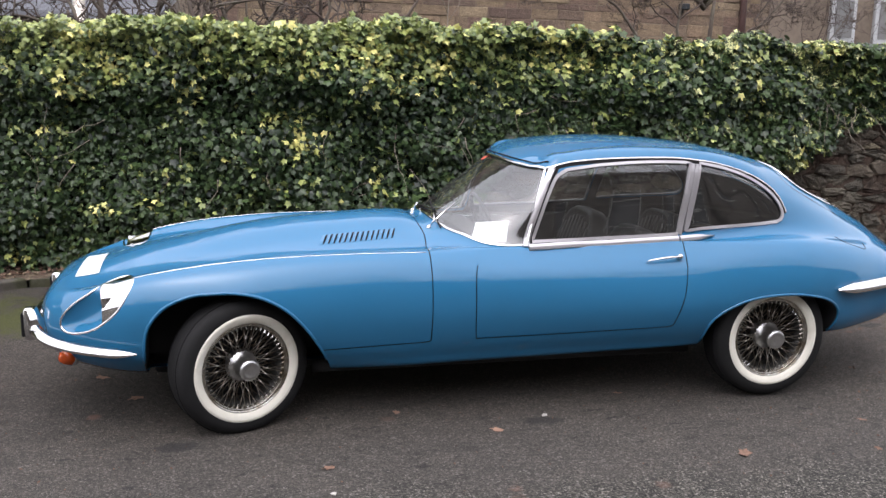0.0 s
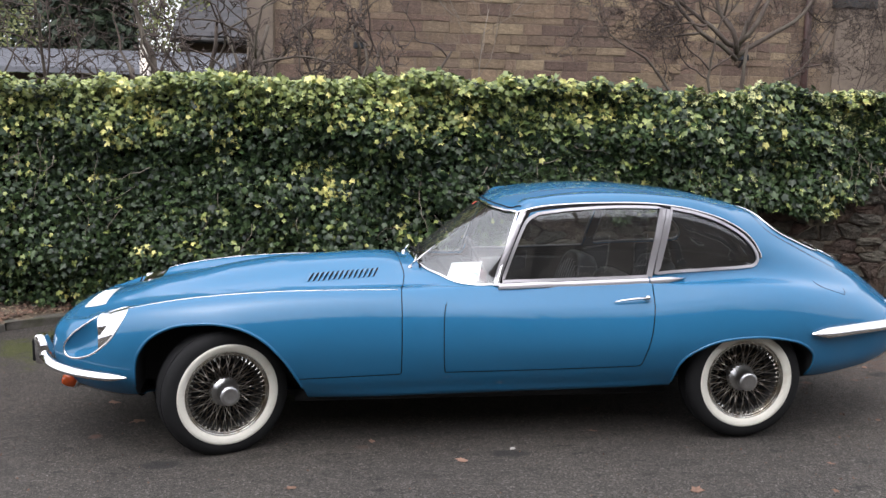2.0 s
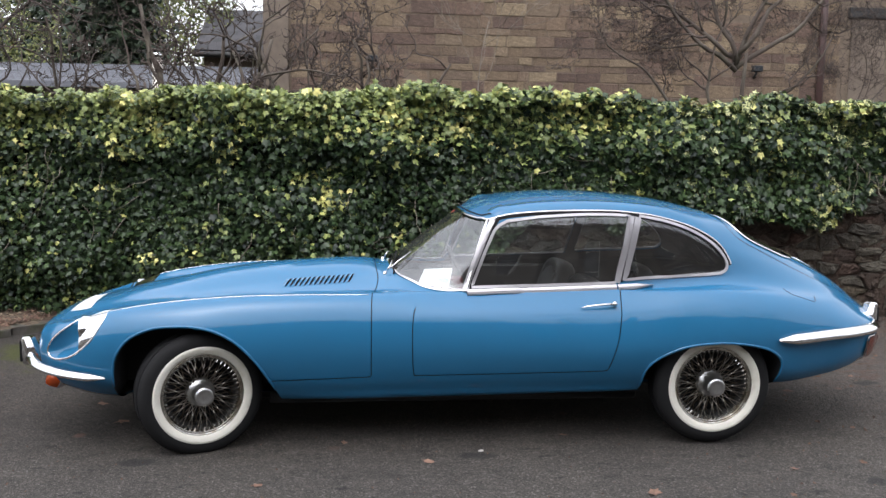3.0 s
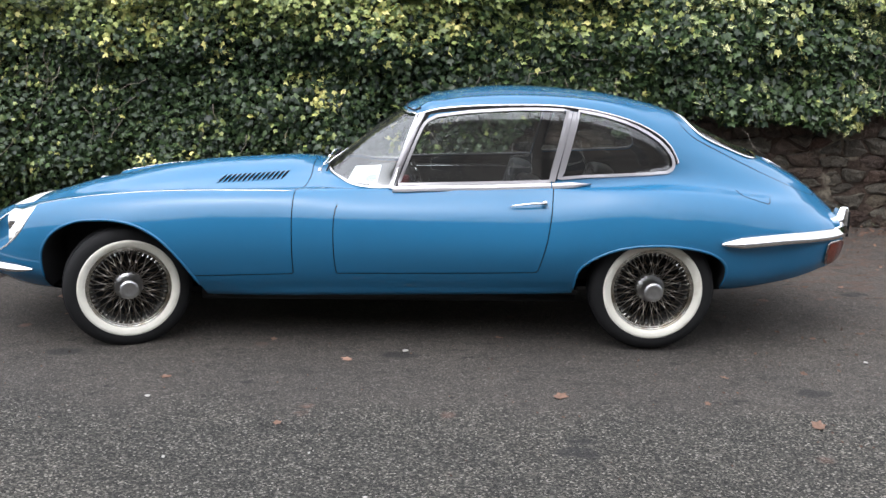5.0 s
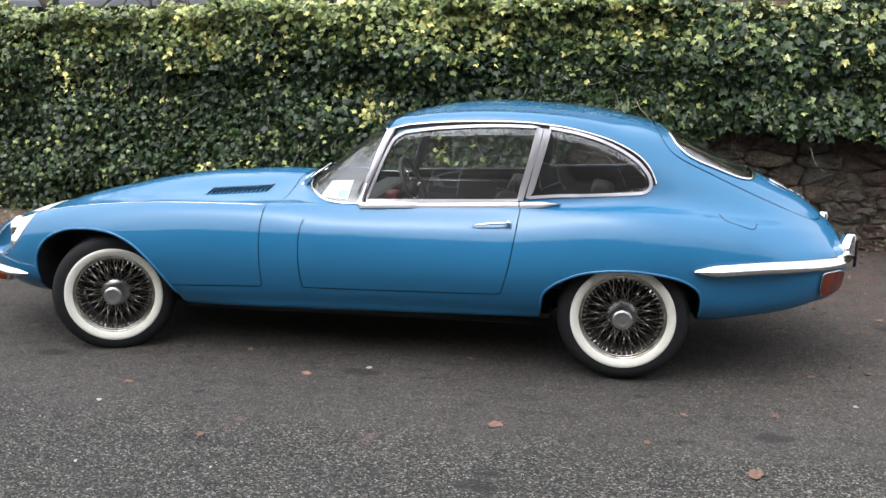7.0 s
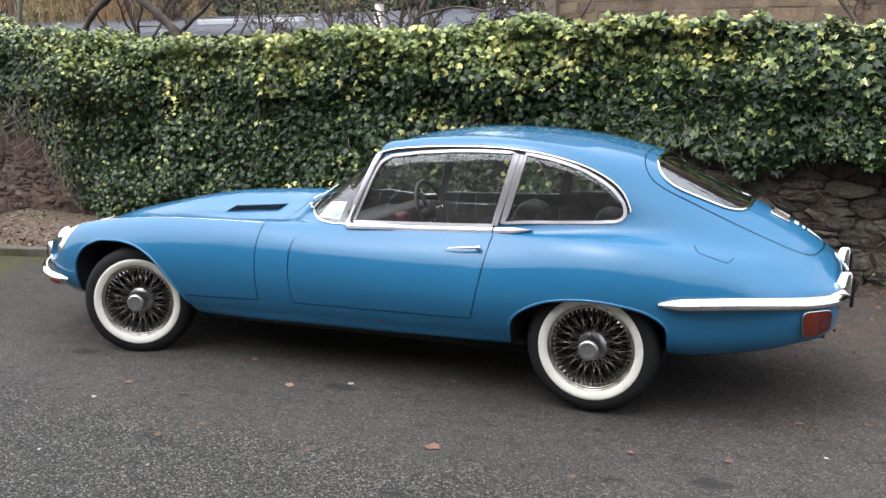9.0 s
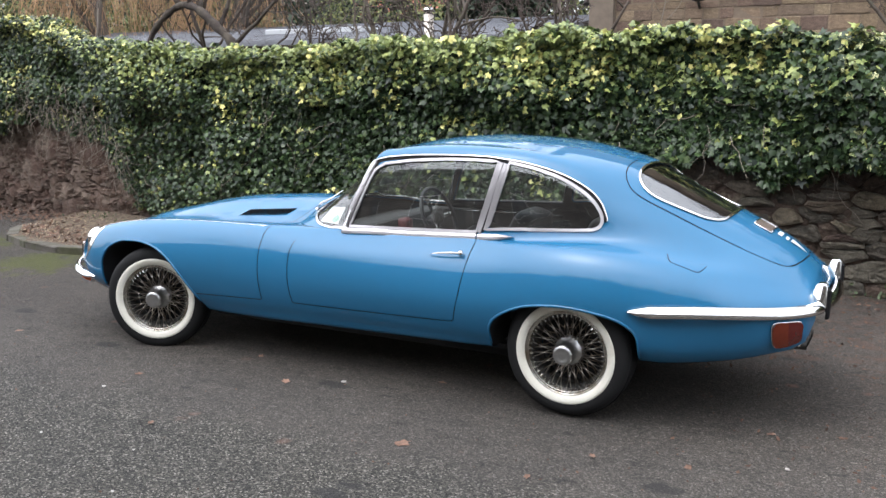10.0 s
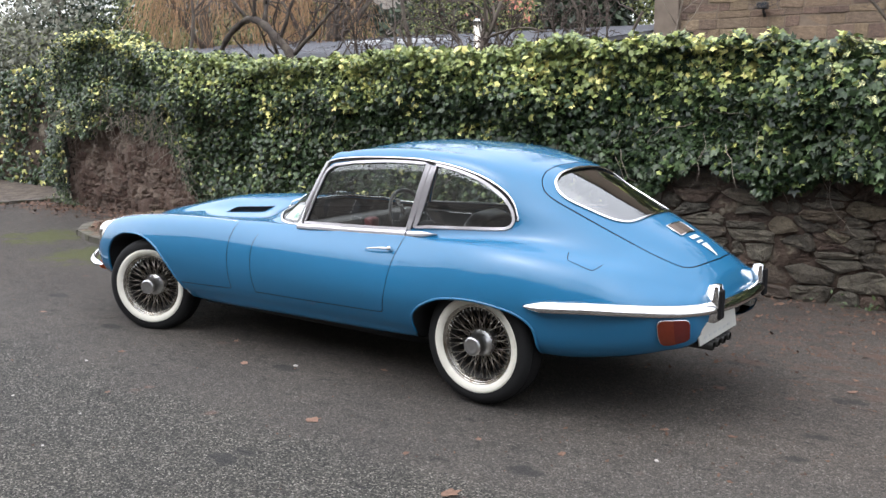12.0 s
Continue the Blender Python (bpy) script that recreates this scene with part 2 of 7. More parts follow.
def keep(mesh, f):
    """The part of a triangle mesh (V, N, T) where f(V) > 0, cut cleanly along the zero line."""
    V, N, T = mesh
    val = f(V)
    s = val[T] > 0
    cnt = s.sum(1)
    whole = T[cnt == 3]
    extraV, extraN, tris = [], [], []
    memo = {}

    def cut(a, b):
        key = (a, b) if a < b else (b, a)
        if key not in memo:
            a, b = key
            t = val[a] / (val[a] - val[b])
            memo[key] = len(V) + len(extraV)
            extraV.append(V[a] + t * (V[b] - V[a]))
            extraN.append(N[a] + t * (N[b] - N[a]))
        return memo[key]

    for tri, flags, c in zip(T[(cnt == 1) | (cnt == 2)], s[(cnt == 1) | (cnt == 2)], cnt[(cnt == 1) | (cnt == 2)]):
        k = int(np.argmax(flags)) if c == 1 else int(np.argmin(flags))
        a, b, d = int(tri[k]), int(tri[(k + 1) % 3]), int(tri[(k + 2) % 3])
        p, q = cut(a, b), cut(a, d)
        if c == 1:
            tris.append((a, p, q))
        else:
            tris += [(p, b, d), (p, d, q)]
    V2 = np.vstack([V] + ([np.array(extraV)] if extraV else []))
    N2 = np.vstack([N] + ([np.array(extraN)] if extraN else []))
    T2 = np.vstack([whole] + ([np.array(tris)] if tris else []))
    used, inv = np.unique(T2, return_inverse=True)
    return V2[used], N2[used], inv.reshape(-1, 3)


def shifted(mesh, d):
    V, N, T = mesh
    L = np.maximum(np.linalg.norm(N, axis=1, keepdims=True), 1e-9)
    return V + N / L * d, N, T


def tube_part(name, pts, radius, material, parent, label="", sides=10, closed=False, flat=None):
    V, F = tube(pts, radius, sides, closed, flat)
    return surface(name, V, F, material, parent, label, smooth=True)


def box_part(name, lo, hi, bevel, material, parent, label="", turn=None, smooth=False):
    bm = box_bm(lo, hi, bevel)
    if turn is not None:
        bmesh.ops.transform(bm, matrix=turn, verts=bm.verts)
    return part(name, bm, material, parent, label, smooth)


# ---- the car: long-nosed two-door coupe, nose towards -x, front axle at x = 0 ----
HUB_F, HUB_R, WHEELBASE = 0.287, 0.307, 2.667
# stations along the car; half a section each: (half width, height) from the floor's middle up to the middle of the top
STATIONS = [
    (-0.955, "0 .385 .12 .390 .22 .410 .26 .455 .24 .495 .20 .512 .16 .522 .11 .528 .05 .530 0 .531"),
    (-0.92, "0 .300 .20 .315 .35 .360 .41 .450 .38 .530 .31 .560 .23 .570 .16 .575 .08 .578 0 .579"),
    (-0.84, "0 .245 .30 .260 .49 .330 .545 .450 .525 .545 .46 .595 .36 .608 .25 .616 .12 .622 0 .624"),
    (-0.72, "0 .225 .38 .235 .59 .315 .650 .450 .635 .560 .575 .630 .46 .627 .30 .632 .15 .651 0 .657"),
    (-0.60, "0 .215 .44 .222 .66 .315 .715 .460 .700 .590 .630 .670 .49 .652 .32 .658 .16 .684 0 .693"),
    (-0.45, "0 .215 .48 .218 .70 .315 .752 .470 .738 .615 .655 .711 .50 .687 .33 .695 .17 .727 0 .737"),
    (-0.28, "0 .215 .51 .216 .73 .320 .778 .490 .760 .640 .662 .742 .50 .711 .33 .721 .17 .760 0 .773"),
    (-0.05, "0 .215 .54 .215 .74 .330 .795 .510 .775 .660 .664 .768 .49 .730 .32 .750 .17 .805 0 .823"),
    (0.15, "0 .215 0.545 .216 0.728 .320 .795 .500 .770 .670 .664 .781 .48 .750 .31 .778 .17 .838 0 .855"),
    (0.45, "0 .215 0.575 .220 0.723 .310 .785 .500 .762 .680 .662 .789 .48 .763 .31 .802 .17 .862 0 .881"),
    (0.83, "0 .218 0.595 .226 0.718 .310 .780 .500 .757 .680 .660 .790 .50 .783 .33 .830 .18 .876 0 .889"),
    (0.93, "0 .218 0.595 .228 0.718 .312 .780 .500 .757 .680 .659 .790 .52 .792 .36 .836 .19 .868 0 .876"),
    (1.00, "0 .218 0.595 .230 0.718 .314 .780 .500 .757 .680 .657 .790 .55 .800 .42 .845 .22 .905 0 .925"),
    (1.10, "0 .218 0.595 .231 0.718 .315 .780 .500 .757 .680 .655 .790 .58 .805 .46 .890 .25 .975 0 1.000"),
    (1.20, "0 .218 0.595 .233 0.718 .316 .781 .500 .757 .680 .654 .790 .605 .812 .50 .930 .28 1.042 0 1.075"),
    (1.30, "0 .218 0.595 .235 0.718 .317 .782 .500 .757 .680 .654 .791 .612 .822 .54 .965 .32 1.105 0 1.143"),
    (1.36, "0 .218 0.595 .236 0.718 .317 .783 .500 .757 .680 .654 .792 .616 .828 .555 1.015 .34 1.150 0 1.184"),
    (1.42, "0 .218 0.595 .237 0.718 .317 .784 .500 .757 .680 .654 .793 .618 .832 .542 1.094 .35 1.190 0 1.213"),
    (1.48, "0 .218 0.595 .238 0.718 .318 .785 .500 .757 .680 .654 .794 .620 .835 .530 1.176 .35 1.220 0 1.237"),
    (1.60, "0 .218 0.595 .240 0.718 .318 .786 .500 .757 .680 .655 .796 .621 .838 .532 1.200 .36 1.248 0 1.266"),
    (1.85, "0 .218 0.595 .245 0.718 .320 .788 .500 .758 .680 .656 .800 .621 .845 .536 1.216 .36 1.276 0 1.296"),
    (2.10, "0 .220 0.595 .250 0.718 .322 .790 .500 .760 .680 .660 .806 .618 .852 .536 1.219 .36 1.277 0 1.297"),
    (2.30, "0 .222 0.585 .255 0.723 .325 .795 .505 .770 .685 .682 .806 .610 .850 .530 1.207 .36 1.265 0 1.284"),
    (2.50, "0 .225 .60 .260 .745 .335 .808 .520 .787 .695 .708 .812 .600 .852 .512 1.172 .34 1.242 0 1.262"),
    (2.667, "0 .230 .58 .262 .75 .345 .818 .535 .797 .700 .718 .813 .592 .856 .505 1.110 .33 1.205 0 1.228"),
    (2.80, "0 .235 .56 .265 .75 .350 .813 .540 .792 .698 .713 .807 .583 .852 .500 1.031 .33 1.164 0 1.193"),
    (2.95, "0 .245 .54 .270 .735 .355 .790 .540 .769 .690 .693 .791 .566 .842 .465 .984 .30 1.100 0 1.129"),
    (3.12, "0 .255 .53 .276 .708 .355 .752 .540 .732 .672 .657 .766 .536 .816 .415 .929 .27 1.018 0 1.046"),
    (3.30, "0 .276 .50 .297 .656 .368 .698 .535 .677 .652 .600 .738 .485 .786 .365 .865 .23 .933 0 .959"),
    (3.45, "0 .305 .47 .325 .610 .384 .662 .535 .636 .634 .532 .717 .430 .764 .315 .814 .20 .863 0 .884"),
    (3.58, "0 .345 .43 .360 .550 .410 .600 .535 .572 .620 .452 .686 .360 .724 .265 .761 .16 .797 0 .813"),
    (3.68, "0 .380 .37 .390 .470 .432 .510 .535 .482 .605 .375 .652 .295 .680 .215 .704 .13 .722 0 .730"),
    (3.735, "0 .425 .29 .432 .37 .460 .410 .535 .385 .585 .325 .618 .245 .636 .172 .648 .10 .658 0 .661"),
    (3.757, "0 .460 .18 .465 .23 .485 .25 .535 .235 .565 .205 .577 .155 .584 .105 .588 .05 .591 0 .592"),
]
SEG = 9


def hermite(xs, ys, q):
    """Smooth interpolation of the columns of ys at stations xs."""
    xs, ys = np.array(xs), np.array(ys)
    d = np.diff(ys, axis=0) / np.diff(xs)[:, None]
    m = np.empty_like(ys)
    m[0], m[-1] = d[0], d[-1]
    h = np.diff(xs)
    w = (h[:-1] / (h[:-1] + h[1:]))[:, None]
    m[1:-1] = d[:-1] * (1 - w) + d[1:] * w
    i = np.clip(np.searchsorted(xs, q) - 1, 0, len(xs) - 2)
    t = ((q - xs[i]) / h[i])[:, None]
    hh = h[i][:, None]
    return ((2 * t ** 3 - 3 * t ** 2 + 1) * ys[i] + (t ** 3 - 2 * t ** 2 + t) * hh * m[i]
            + (3 * t ** 2 - 2 * t ** 3) * ys[i + 1] + (t ** 3 - t ** 2) * hh * m[i + 1])


def car_skin():
    """The whole outer skin as one triangle mesh with normals."""
    xs = [s[0] for s in STATIONS]
    ys = [[float(v) for v in s[1].split()] for s in STATIONS]
    q = np.unique(np.concatenate([np.arange(-0.955, 3.757, 0.018), [-0.945, -0.93, 3.745, 3.757]]))
    C = hermite(xs, ys, q).reshape(len(q), -1, 2)
    rows = []
    for c in C:
        full = spline(np.vstack([c, (c * [-1, 1])[-2::-1]]), SEG)
        rows.append(full[: SEG * 9 + 1])
    R = np.array(rows)
    n, m = R.shape[:2]
    half = np.concatenate([np.repeat(q[:, None, None], m, 1), R], axis=2)
    left = half * [1, -1, 1]
    ring = np.concatenate([left, half[:, -2:0:-1]], axis=1)
    k = ring.shape[1]
    V = ring.reshape(-1, 3)
    idx = np.arange(n * k).reshape(n, k)
    a, b = idx[:-1], idx[1:]
    a2, b2 = np.roll(a, -1, 1), np.roll(b, -1, 1)
    T = np.concatenate([np.stack([a, b, b2], -1).reshape(-1, 3), np.stack([a, b2, a2], -1).reshape(-1, 3)])
    fn = np.cross(V[T[:, 1]] - V[T[:, 0]], V[T[:, 2]] - V[T[:, 0]])
    N = np.zeros_like(V)
    for j in range(3):
        np.add.at(N, T[:, j], fn)
    N /= np.maximum(np.linalg.norm(N, axis=1, keepdims=True), 1e-12)
    mid = len(V) // 2
    if np.mean(np.sum(N * (V - V.mean(0)), 1)) < 0:
        N, T = -N, T[:, ::-1]
    return V, N, T


SKIN = car_skin()
from mathutils.bvhtree import BVHTree
TREE = BVHTree.FromPolygons([tuple(v) for v in SKIN[0]], [tuple(int(i) for i in t) for t in SKIN[2]])


def on_side(x, z, side=-1, lift=0.0):
    """The point of the skin at (x, z) on the side, and its normal."""
    p, n, i, d = TREE.ray_cast(Vector((x, side * 3, z)), Vector((0, -side, 0)))
    if p is None:
        p, n, i, d = TREE.find_nearest(Vector((x, side * 0.6, z)))
    if n.y * side < 0:
        n = -n
    return p + n * lift, n


def on_top(x, y, lift=0.0):
    p, n, i, d = TREE.ray_cast(Vector((x, y, 3)), Vector((0, 0, -1)))
    if n.z < 0:
        n = -n
    return p + n * lift, n


# outlines in the side view (x, z)
ARCH_F = spline([(-0.46, 0.20), (-0.462, 0.33), (-0.453, 0.46), (-0.42, 0.535), (-0.358, 0.596), (-0.261, 0.637), (-0.168, 0.648), (-0.059, 0.648), (0.051, 0.625),
                 (0.157, 0.568), (0.243, 0.481), (0.311, 0.379), (0.36, 0.277), (0.385, 0.20)], 6)
ARCH_R = spline([(2.258, 0.20), (2.262, 0.301), (2.277, 0.405), (2.335, 0.47), (2.44, 0.524), (2.54, 0.548), (2.67, 0.559), (2.793, 0.550), (2.917, 0.523),
                 (2.995, 0.480), (3.028, 0.425), (3.024, 0.317), (3.01, 0.20)], 6)
DOOR_GLASS = np.vstack([spline([(1.362, 0.822), (1.40, 0.92), (1.455, 1.05), (1.498, 1.131), (1.555, 1.167)], 5),
                        spline([(1.72, 1.189), (1.918, 1.202), (2.08, 1.205), (2.224, 1.201)], 5),
                        spline([(2.19, 1.05), (2.135, 0.847)], 3), spline([(1.95, 0.840), (1.60, 0.830)], 3)])
QUARTER_GLASS = np.vstack([spline([(2.195, 0.862), (2.238, 1.02), (2.283, 1.198)], 5),
                           spline([(2.35, 1.186), (2.43, 1.169), (2.57, 1.123), (2.69, 1.055), (2.755, 0.99), (2.776, 0.94), (2.766, 0.908), (2.735, 0.892)], 6),
                           spline([(2.65, 0.886), (2.45, 0.877), (2.30, 0.871)], 3)])
DOOR = np.vstack([spline([(1.055, 0.384), (1.047, 0.45), (1.043, 0.58), (1.047, 0.68), (1.060, 0.730), (1.095, 0.760), (1.20, 0.775), (1.31, 0.780)], 6),
                  np.array([(1.338, 0.80), (1.345, 0.90), (2.168, 0.92)]),
                  spline([(2.147, 0.767), (2.138, 0.69), (2.116, 0.56), (2.087, 0.45), (2.072, 0.402)], 5), spline([(1.9, 0.398), (1.4, 0.388)], 3)])
# outlines in plan (x, y); half outlines mirrored
SCREEN_HALF = np.vstack([spline([(0.945, 0.0), (0.953, 0.18), (0.985, 0.36), (1.05, 0.495), (1.13, 0.578), (1.23, 0.620), (1.332, 0.628)], 6),
                         spline([(1.40, 0.568), (1.455, 0.512)], 3), spline([(1.435, 0.46), (1.40, 0.37), (1.365, 0.22), (1.355, 0.0)], 5)])
SCREEN = np.vstack([SCREEN_HALF, (SCREEN_HALF * [1, -1])[-2:0:-1]])
BACK_HALF = spline([(2.857, 0.0), (2.862, 0.16), (2.876, 0.27), (2.905, 0.345), (2.976, 0.374), (3.118, 0.342), (3.225, 0.305), (3.285, 0.245), (3.306, 0.14), (3.312, 0.0)], 6)
BACK = np.vstack([BACK_HALF, (BACK_HALF * [1, -1])[-2:0:-1]])
HATCH_HALF = spline([(2.795, 0.0), (2.802, 0.17), (2.818, 0.31), (2.85, 0.39), (2.92, 0.416), (3.11, 0.39), (3.29, 0.365), (3.46, 0.345), (3.56, 0.315), (3.615, 0.26), (3.648, 0.15), (3.66, 0.0)], 6)
HATCH = np.vstack([HATCH_HALF, (HATCH_HALF * [1, -1])[-2:0:-1]])
BONNET_END = spline([(0.862, 0.0), (0.868, 0.2), (0.876, 0.35), (0.868, 0.44), (0.852, 0.53), (0.842, 0.62), (0.836, 0.70), (0.832, 0.85)], 6)
LAMP_DIR = np.array((-0.53, 4.23, -1.02)) / 4.23
TEAR = spline([(-0.505, 0.702), (-0.60, 0.686), (-0.70, 0.625), (-0.775, 0.572), (-0.818, 0.515), (-0.815, 0.470), (-0.775, 0.448), (-0.70, 0.456), (-0.63, 0.497), (-0.565, 0.565)], 5, closed=True)


def side_f(poly, low=0.3):
    return lambda V: np.minimum(inside(poly, V[:, [0, 2]]), np.abs(V[:, 1]) - low)


def plan_f(poly, zmin=0.6):
    return lambda V: np.minimum(inside(poly, V[:, :2]), V[:, 2] - zmin)


def tear_f(V):
    out = []
    Y = np.abs(V[:, 1])
    s = (-0.6 - (-Y))
    Q = np.stack([V[:, 0] + LAMP_DIR[0] * s, V[:, 2] + LAMP_DIR[2] * s], 1)
    return np.minimum(inside(TEAR, Q), -0.42 - V[:, 0])


def bonnet_f(V):
    end = np.interp(np.abs(V[:, 1]), BONNET_END[:, 1], BONNET_END[:, 0])
    low = np.where(V[:, 0] > 0.1, V[:, 2] - (0.351 + 0.0326 * V[:, 0]), 1.0)
    return np.minimum(end - V[:, 0], low)


def recess_f(V):
    """The hollow for the rear plate under the bumper."""
    return np.minimum(np.minimum(0.415 - np.abs(V[:, 1]), 0.515 - V[:, 2]), V[:, 0] - 3.50)


def both(f, g):
    return lambda V: np.minimum(f(V), g(V))


def neg(f, off=0.0):
    return lambda V: -f(V) - off


def build_car():
    car = new("car")
    car.matrix_basis = pose(WHEELBASE / 2, 0, 0)
    tagged(car, "light blue vintage sports coupe with whitewall wire wheels parked on asphalt", "car")
    arch_f = np.vstack([ARCH_F, [(0.385, -0.2), (-0.46, -0.2)]])
    arch_r = np.vstack([ARCH_R, [(3.01, -0.2), (2.258, -0.2)]])
    G = 0.0026
    M = keep(SKIN, neg(side_f(arch_f, 0.40)))
    M = keep(M, neg(side_f(arch_r, 0.40)))
    openings = [side_f(DOOR_GLASS), side_f(QUARTER_GLASS), plan_f(SCREEN, 0.78), plan_f(BACK, 0.8)]
    glazing = [keep(M, f) for f in openings]
    for f in openings:
        M = keep(M, neg(f))
    glasses = (("side_window", glazing[0]), ("quarter_window", glazing[1]), ("windscreen", glazing[2]), ("rear_window", glazing[3]))
    liner = keep(keep(shifted(keep(M, neg(tear_f)), -0.014), lambda V: V[:, 0] + 0.9), neg(recess_f))
    M = keep(M, neg(recess_f))
    # headlamp hollows and their bright fairings
    fairing = keep(keep(M, tear_f), lambda V: V[:, 0] + 0.632)
    M = keep(M, neg(tear_f))
    bonnet = keep(M, lambda V: bonnet_f(V) - G)
    M = keep(M, neg(bonnet_f, G))
    door_f = side_f(DOOR, 0.45)
    gap = lambda V: np.where((V[:, 2] > 0.735) & (V[:, 0] < 1.6), 0.0, G)
    doors = keep(M, lambda V: door_f(V) - gap(V))
    M = keep(M, lambda V: -door_f(V) - gap(V))
    hatch_f = plan_f(HATCH, 0.55)
    hatch = keep(M, lambda V: hatch_f(V) - G)
    M = keep(M, neg(hatch_f, G))

    def panel(name, mesh, material, parent, label=""):
        return surface(name, mesh[0], mesh[2], material, parent, label, normals=mesh[1])

    panel("inner_shell", liner, DARK, car, "black inner shell and underside")
    panel("body", M, PAINT, car, "light blue painted body shell")
    bon = panel("bonnet", bonnet, PAINT, car, "light blue bonnet with wings and louvres")
    tail = panel("tailgate", hatch, PAINT, car, "light blue tailgate with rear window")
    door = {}
    for s in (-1, 1):
        door[s] = panel("door", keep(doors, lambda V: V[:, 1] * s), PAINT, car)
        panel("headlamp_fairing", keep(fairing, lambda V: V[:, 1] * s), CHROME, bon, "chrome headlamp fairing")
    for name, mesh in glasses:
        for s in (-1, 1) if name.startswith(("side", "quarter")) else (0,):
            piece = keep(mesh, lambda V: V[:, 1] * s) if s else mesh
            owner = door[s] if name == "side_window" else tail if name == "rear_window" else car
            ob = panel(name, shifted(piece, -0.006), SCREEN_GLASS if name == "windscreen" else REAR_GLASS if name == "rear_window" else GLASS, owner)
            ob.visible_shadow = False

    # chrome window frames and beads on both sides
    def strip(name, pts2, radius, material, parent, side, lift=0.002, share=0.6, closed=False, label="", taper=False):
        pn = [on_side(p[0], p[1], side, lift) for p in pts2]
        rad = np.full(len(pn), radius)
        if taper:
            t = np.linspace(0, 1, len(pn))
            rad = radius * np.clip(np.minimum(t / taper, (1 - t) / taper), 0.12, 1)
        V, F = tube([p for p, n in pn], rad, 8, closed, ([n for p, n in pn], share))
        return surface(name, V, F, material, parent, label, smooth=True)

    def ribbon(name, pts2, half, material, parent, side, lift=0.003, thick=0.005, ridge=0.0, closed=False, label="", taper=None, face=None):
        """A flat bright trim strip of even width lying on the side, with a shallow ridge if wanted."""
        pn = [on_side(p[0], p[1], side, lift) for p in pts2]
        P = np.array([tuple(p) for p, n in pn])
        U = np.array([tuple(n) for p, n in pn]) if face is None else np.tile(face, (len(pn), 1))
        T = np.roll(P, -1, 0) - np.roll(P, 1, 0) if closed else np.gradient(P, axis=0)
        T /= np.maximum(np.linalg.norm(T, axis=1, keepdims=True), 1e-9)
        U = U - T * np.sum(U * T, axis=1, keepdims=True)
        U /= np.maximum(np.linalg.norm(U, axis=1, keepdims=True), 1e-9)
        W = np.cross(T, U)
        h = np.full(len(P), half) if taper is None else half * np.array(taper)
        prof = ((-1.0, -0.002), (-0.90, thick), (-0.12, thick + ridge), (0.12, thick + ridge), (0.90, thick), (1.0, -0.002))
        V = np.stack([P + W * (h * a)[:, None] + U * b for a, b in prof], 1).reshape(-1, 3)
        k, n = len(prof), len(P)
        F = [(i * k + a, i * k + a + 1, (i + 1) % n * k + a + 1, (i + 1) % n * k + a) for i in range(n if closed else n - 1) for a in range(k - 1)]
        if not closed:
            F += [tuple(range(k))[::-1], tuple((n - 1) * k + a for a in range(k))]
        return surface(name, V, F, material, parent, label)

    def inset(curve, d):
        """A side-view curve moved to its right by d."""
        t = np.gradient(curve, axis=0)
        t /= np.linalg.norm(t, axis=1, keepdims=True)
        return curve + np.stack([t[:, 1], -t[:, 0]], 1) * d

    def flat_strip(name, pts3, radius, material, parent, share=0.6, closed=False, label=""):
        V, F = tube([p for p, n in pts3], radius, 8, closed, ([n for p, n in pts3], share))
        return surface(name, V, F, material, parent, label, smooth=True)

    for s in (-1, 1):
        ribbon("window_frame", DOOR_GLASS, 0.0085, BRIGHT, door[s], s, 0.003, closed=True)
        ribbon("window_frame", QUARTER_GLASS, 0.0085, BRIGHT, car, s, 0.003, closed=True)
        drip = spline([(1.448, 1.182), (1.475, 1.190), (1.56, 1.212), (1.72, 1.228), (1.918, 1.236), (2.13, 1.236), (2.27, 1.224), (2.40, 1.204), (2.565, 1.158),
                       (2.69, 1.098), (2.765, 1.035), (2.805, 0.965), (2.812, 0.935)], 5)
        ribbon("drip_seal", inset(drip, 0.0205), 0.0105, SEAL, car, s, 0.0005, 0.002)
        strip("drip_rail", inset(drip, 0.0125), 0.0050, CHROME, car, s, 0.005)
        pillar = spline([(1.327, 0.800), (1.36, 0.90), (1.41, 1.02), (1.455, 1.12), (1.485, 1.18)], 5)
        ribbon("screen_pillar", pillar, 0.0165, BRIGHT, car, s, 0.003, ridge=0.002, label="bright windscreen pillar")
        ribbon("pillar_seal", pillar + [0.0235, 0], 0.010, SEAL, car, s, 0.0005, 0.002)
        rear_edge, front_edge = spline([(2.151, 0.845), (2.206, 1.05), (2.240, 1.196)], 4), spline([(2.183, 0.858), (2.220, 1.02), (2.263, 1.193)], 4)
        ribbon("door_pillar", rear_edge, 0.0105, BRIGHT, door[s], s, 0.003, label="bright door pillar")
        ribbon("door_pillar", front_edge, 0.0105, BRIGHT, car, s, 0.003, label="bright door pillar")
        ribbon("pillar_seal", (rear_edge + front_edge) / 2, 0.008, SEAL, car, s, 0.0005, 0.002)
        belt = spline([(1.335, 0.797), (1.5, 0.801), (1.8, 0.810), (2.140, 0.822)], 6)
        ribbon("belt_moulding", belt, 0.0170, BRIGHT, door[s], s, 0.007, 0.005, ridge=0.004, face=(0.0, s * 0.86, 0.51))
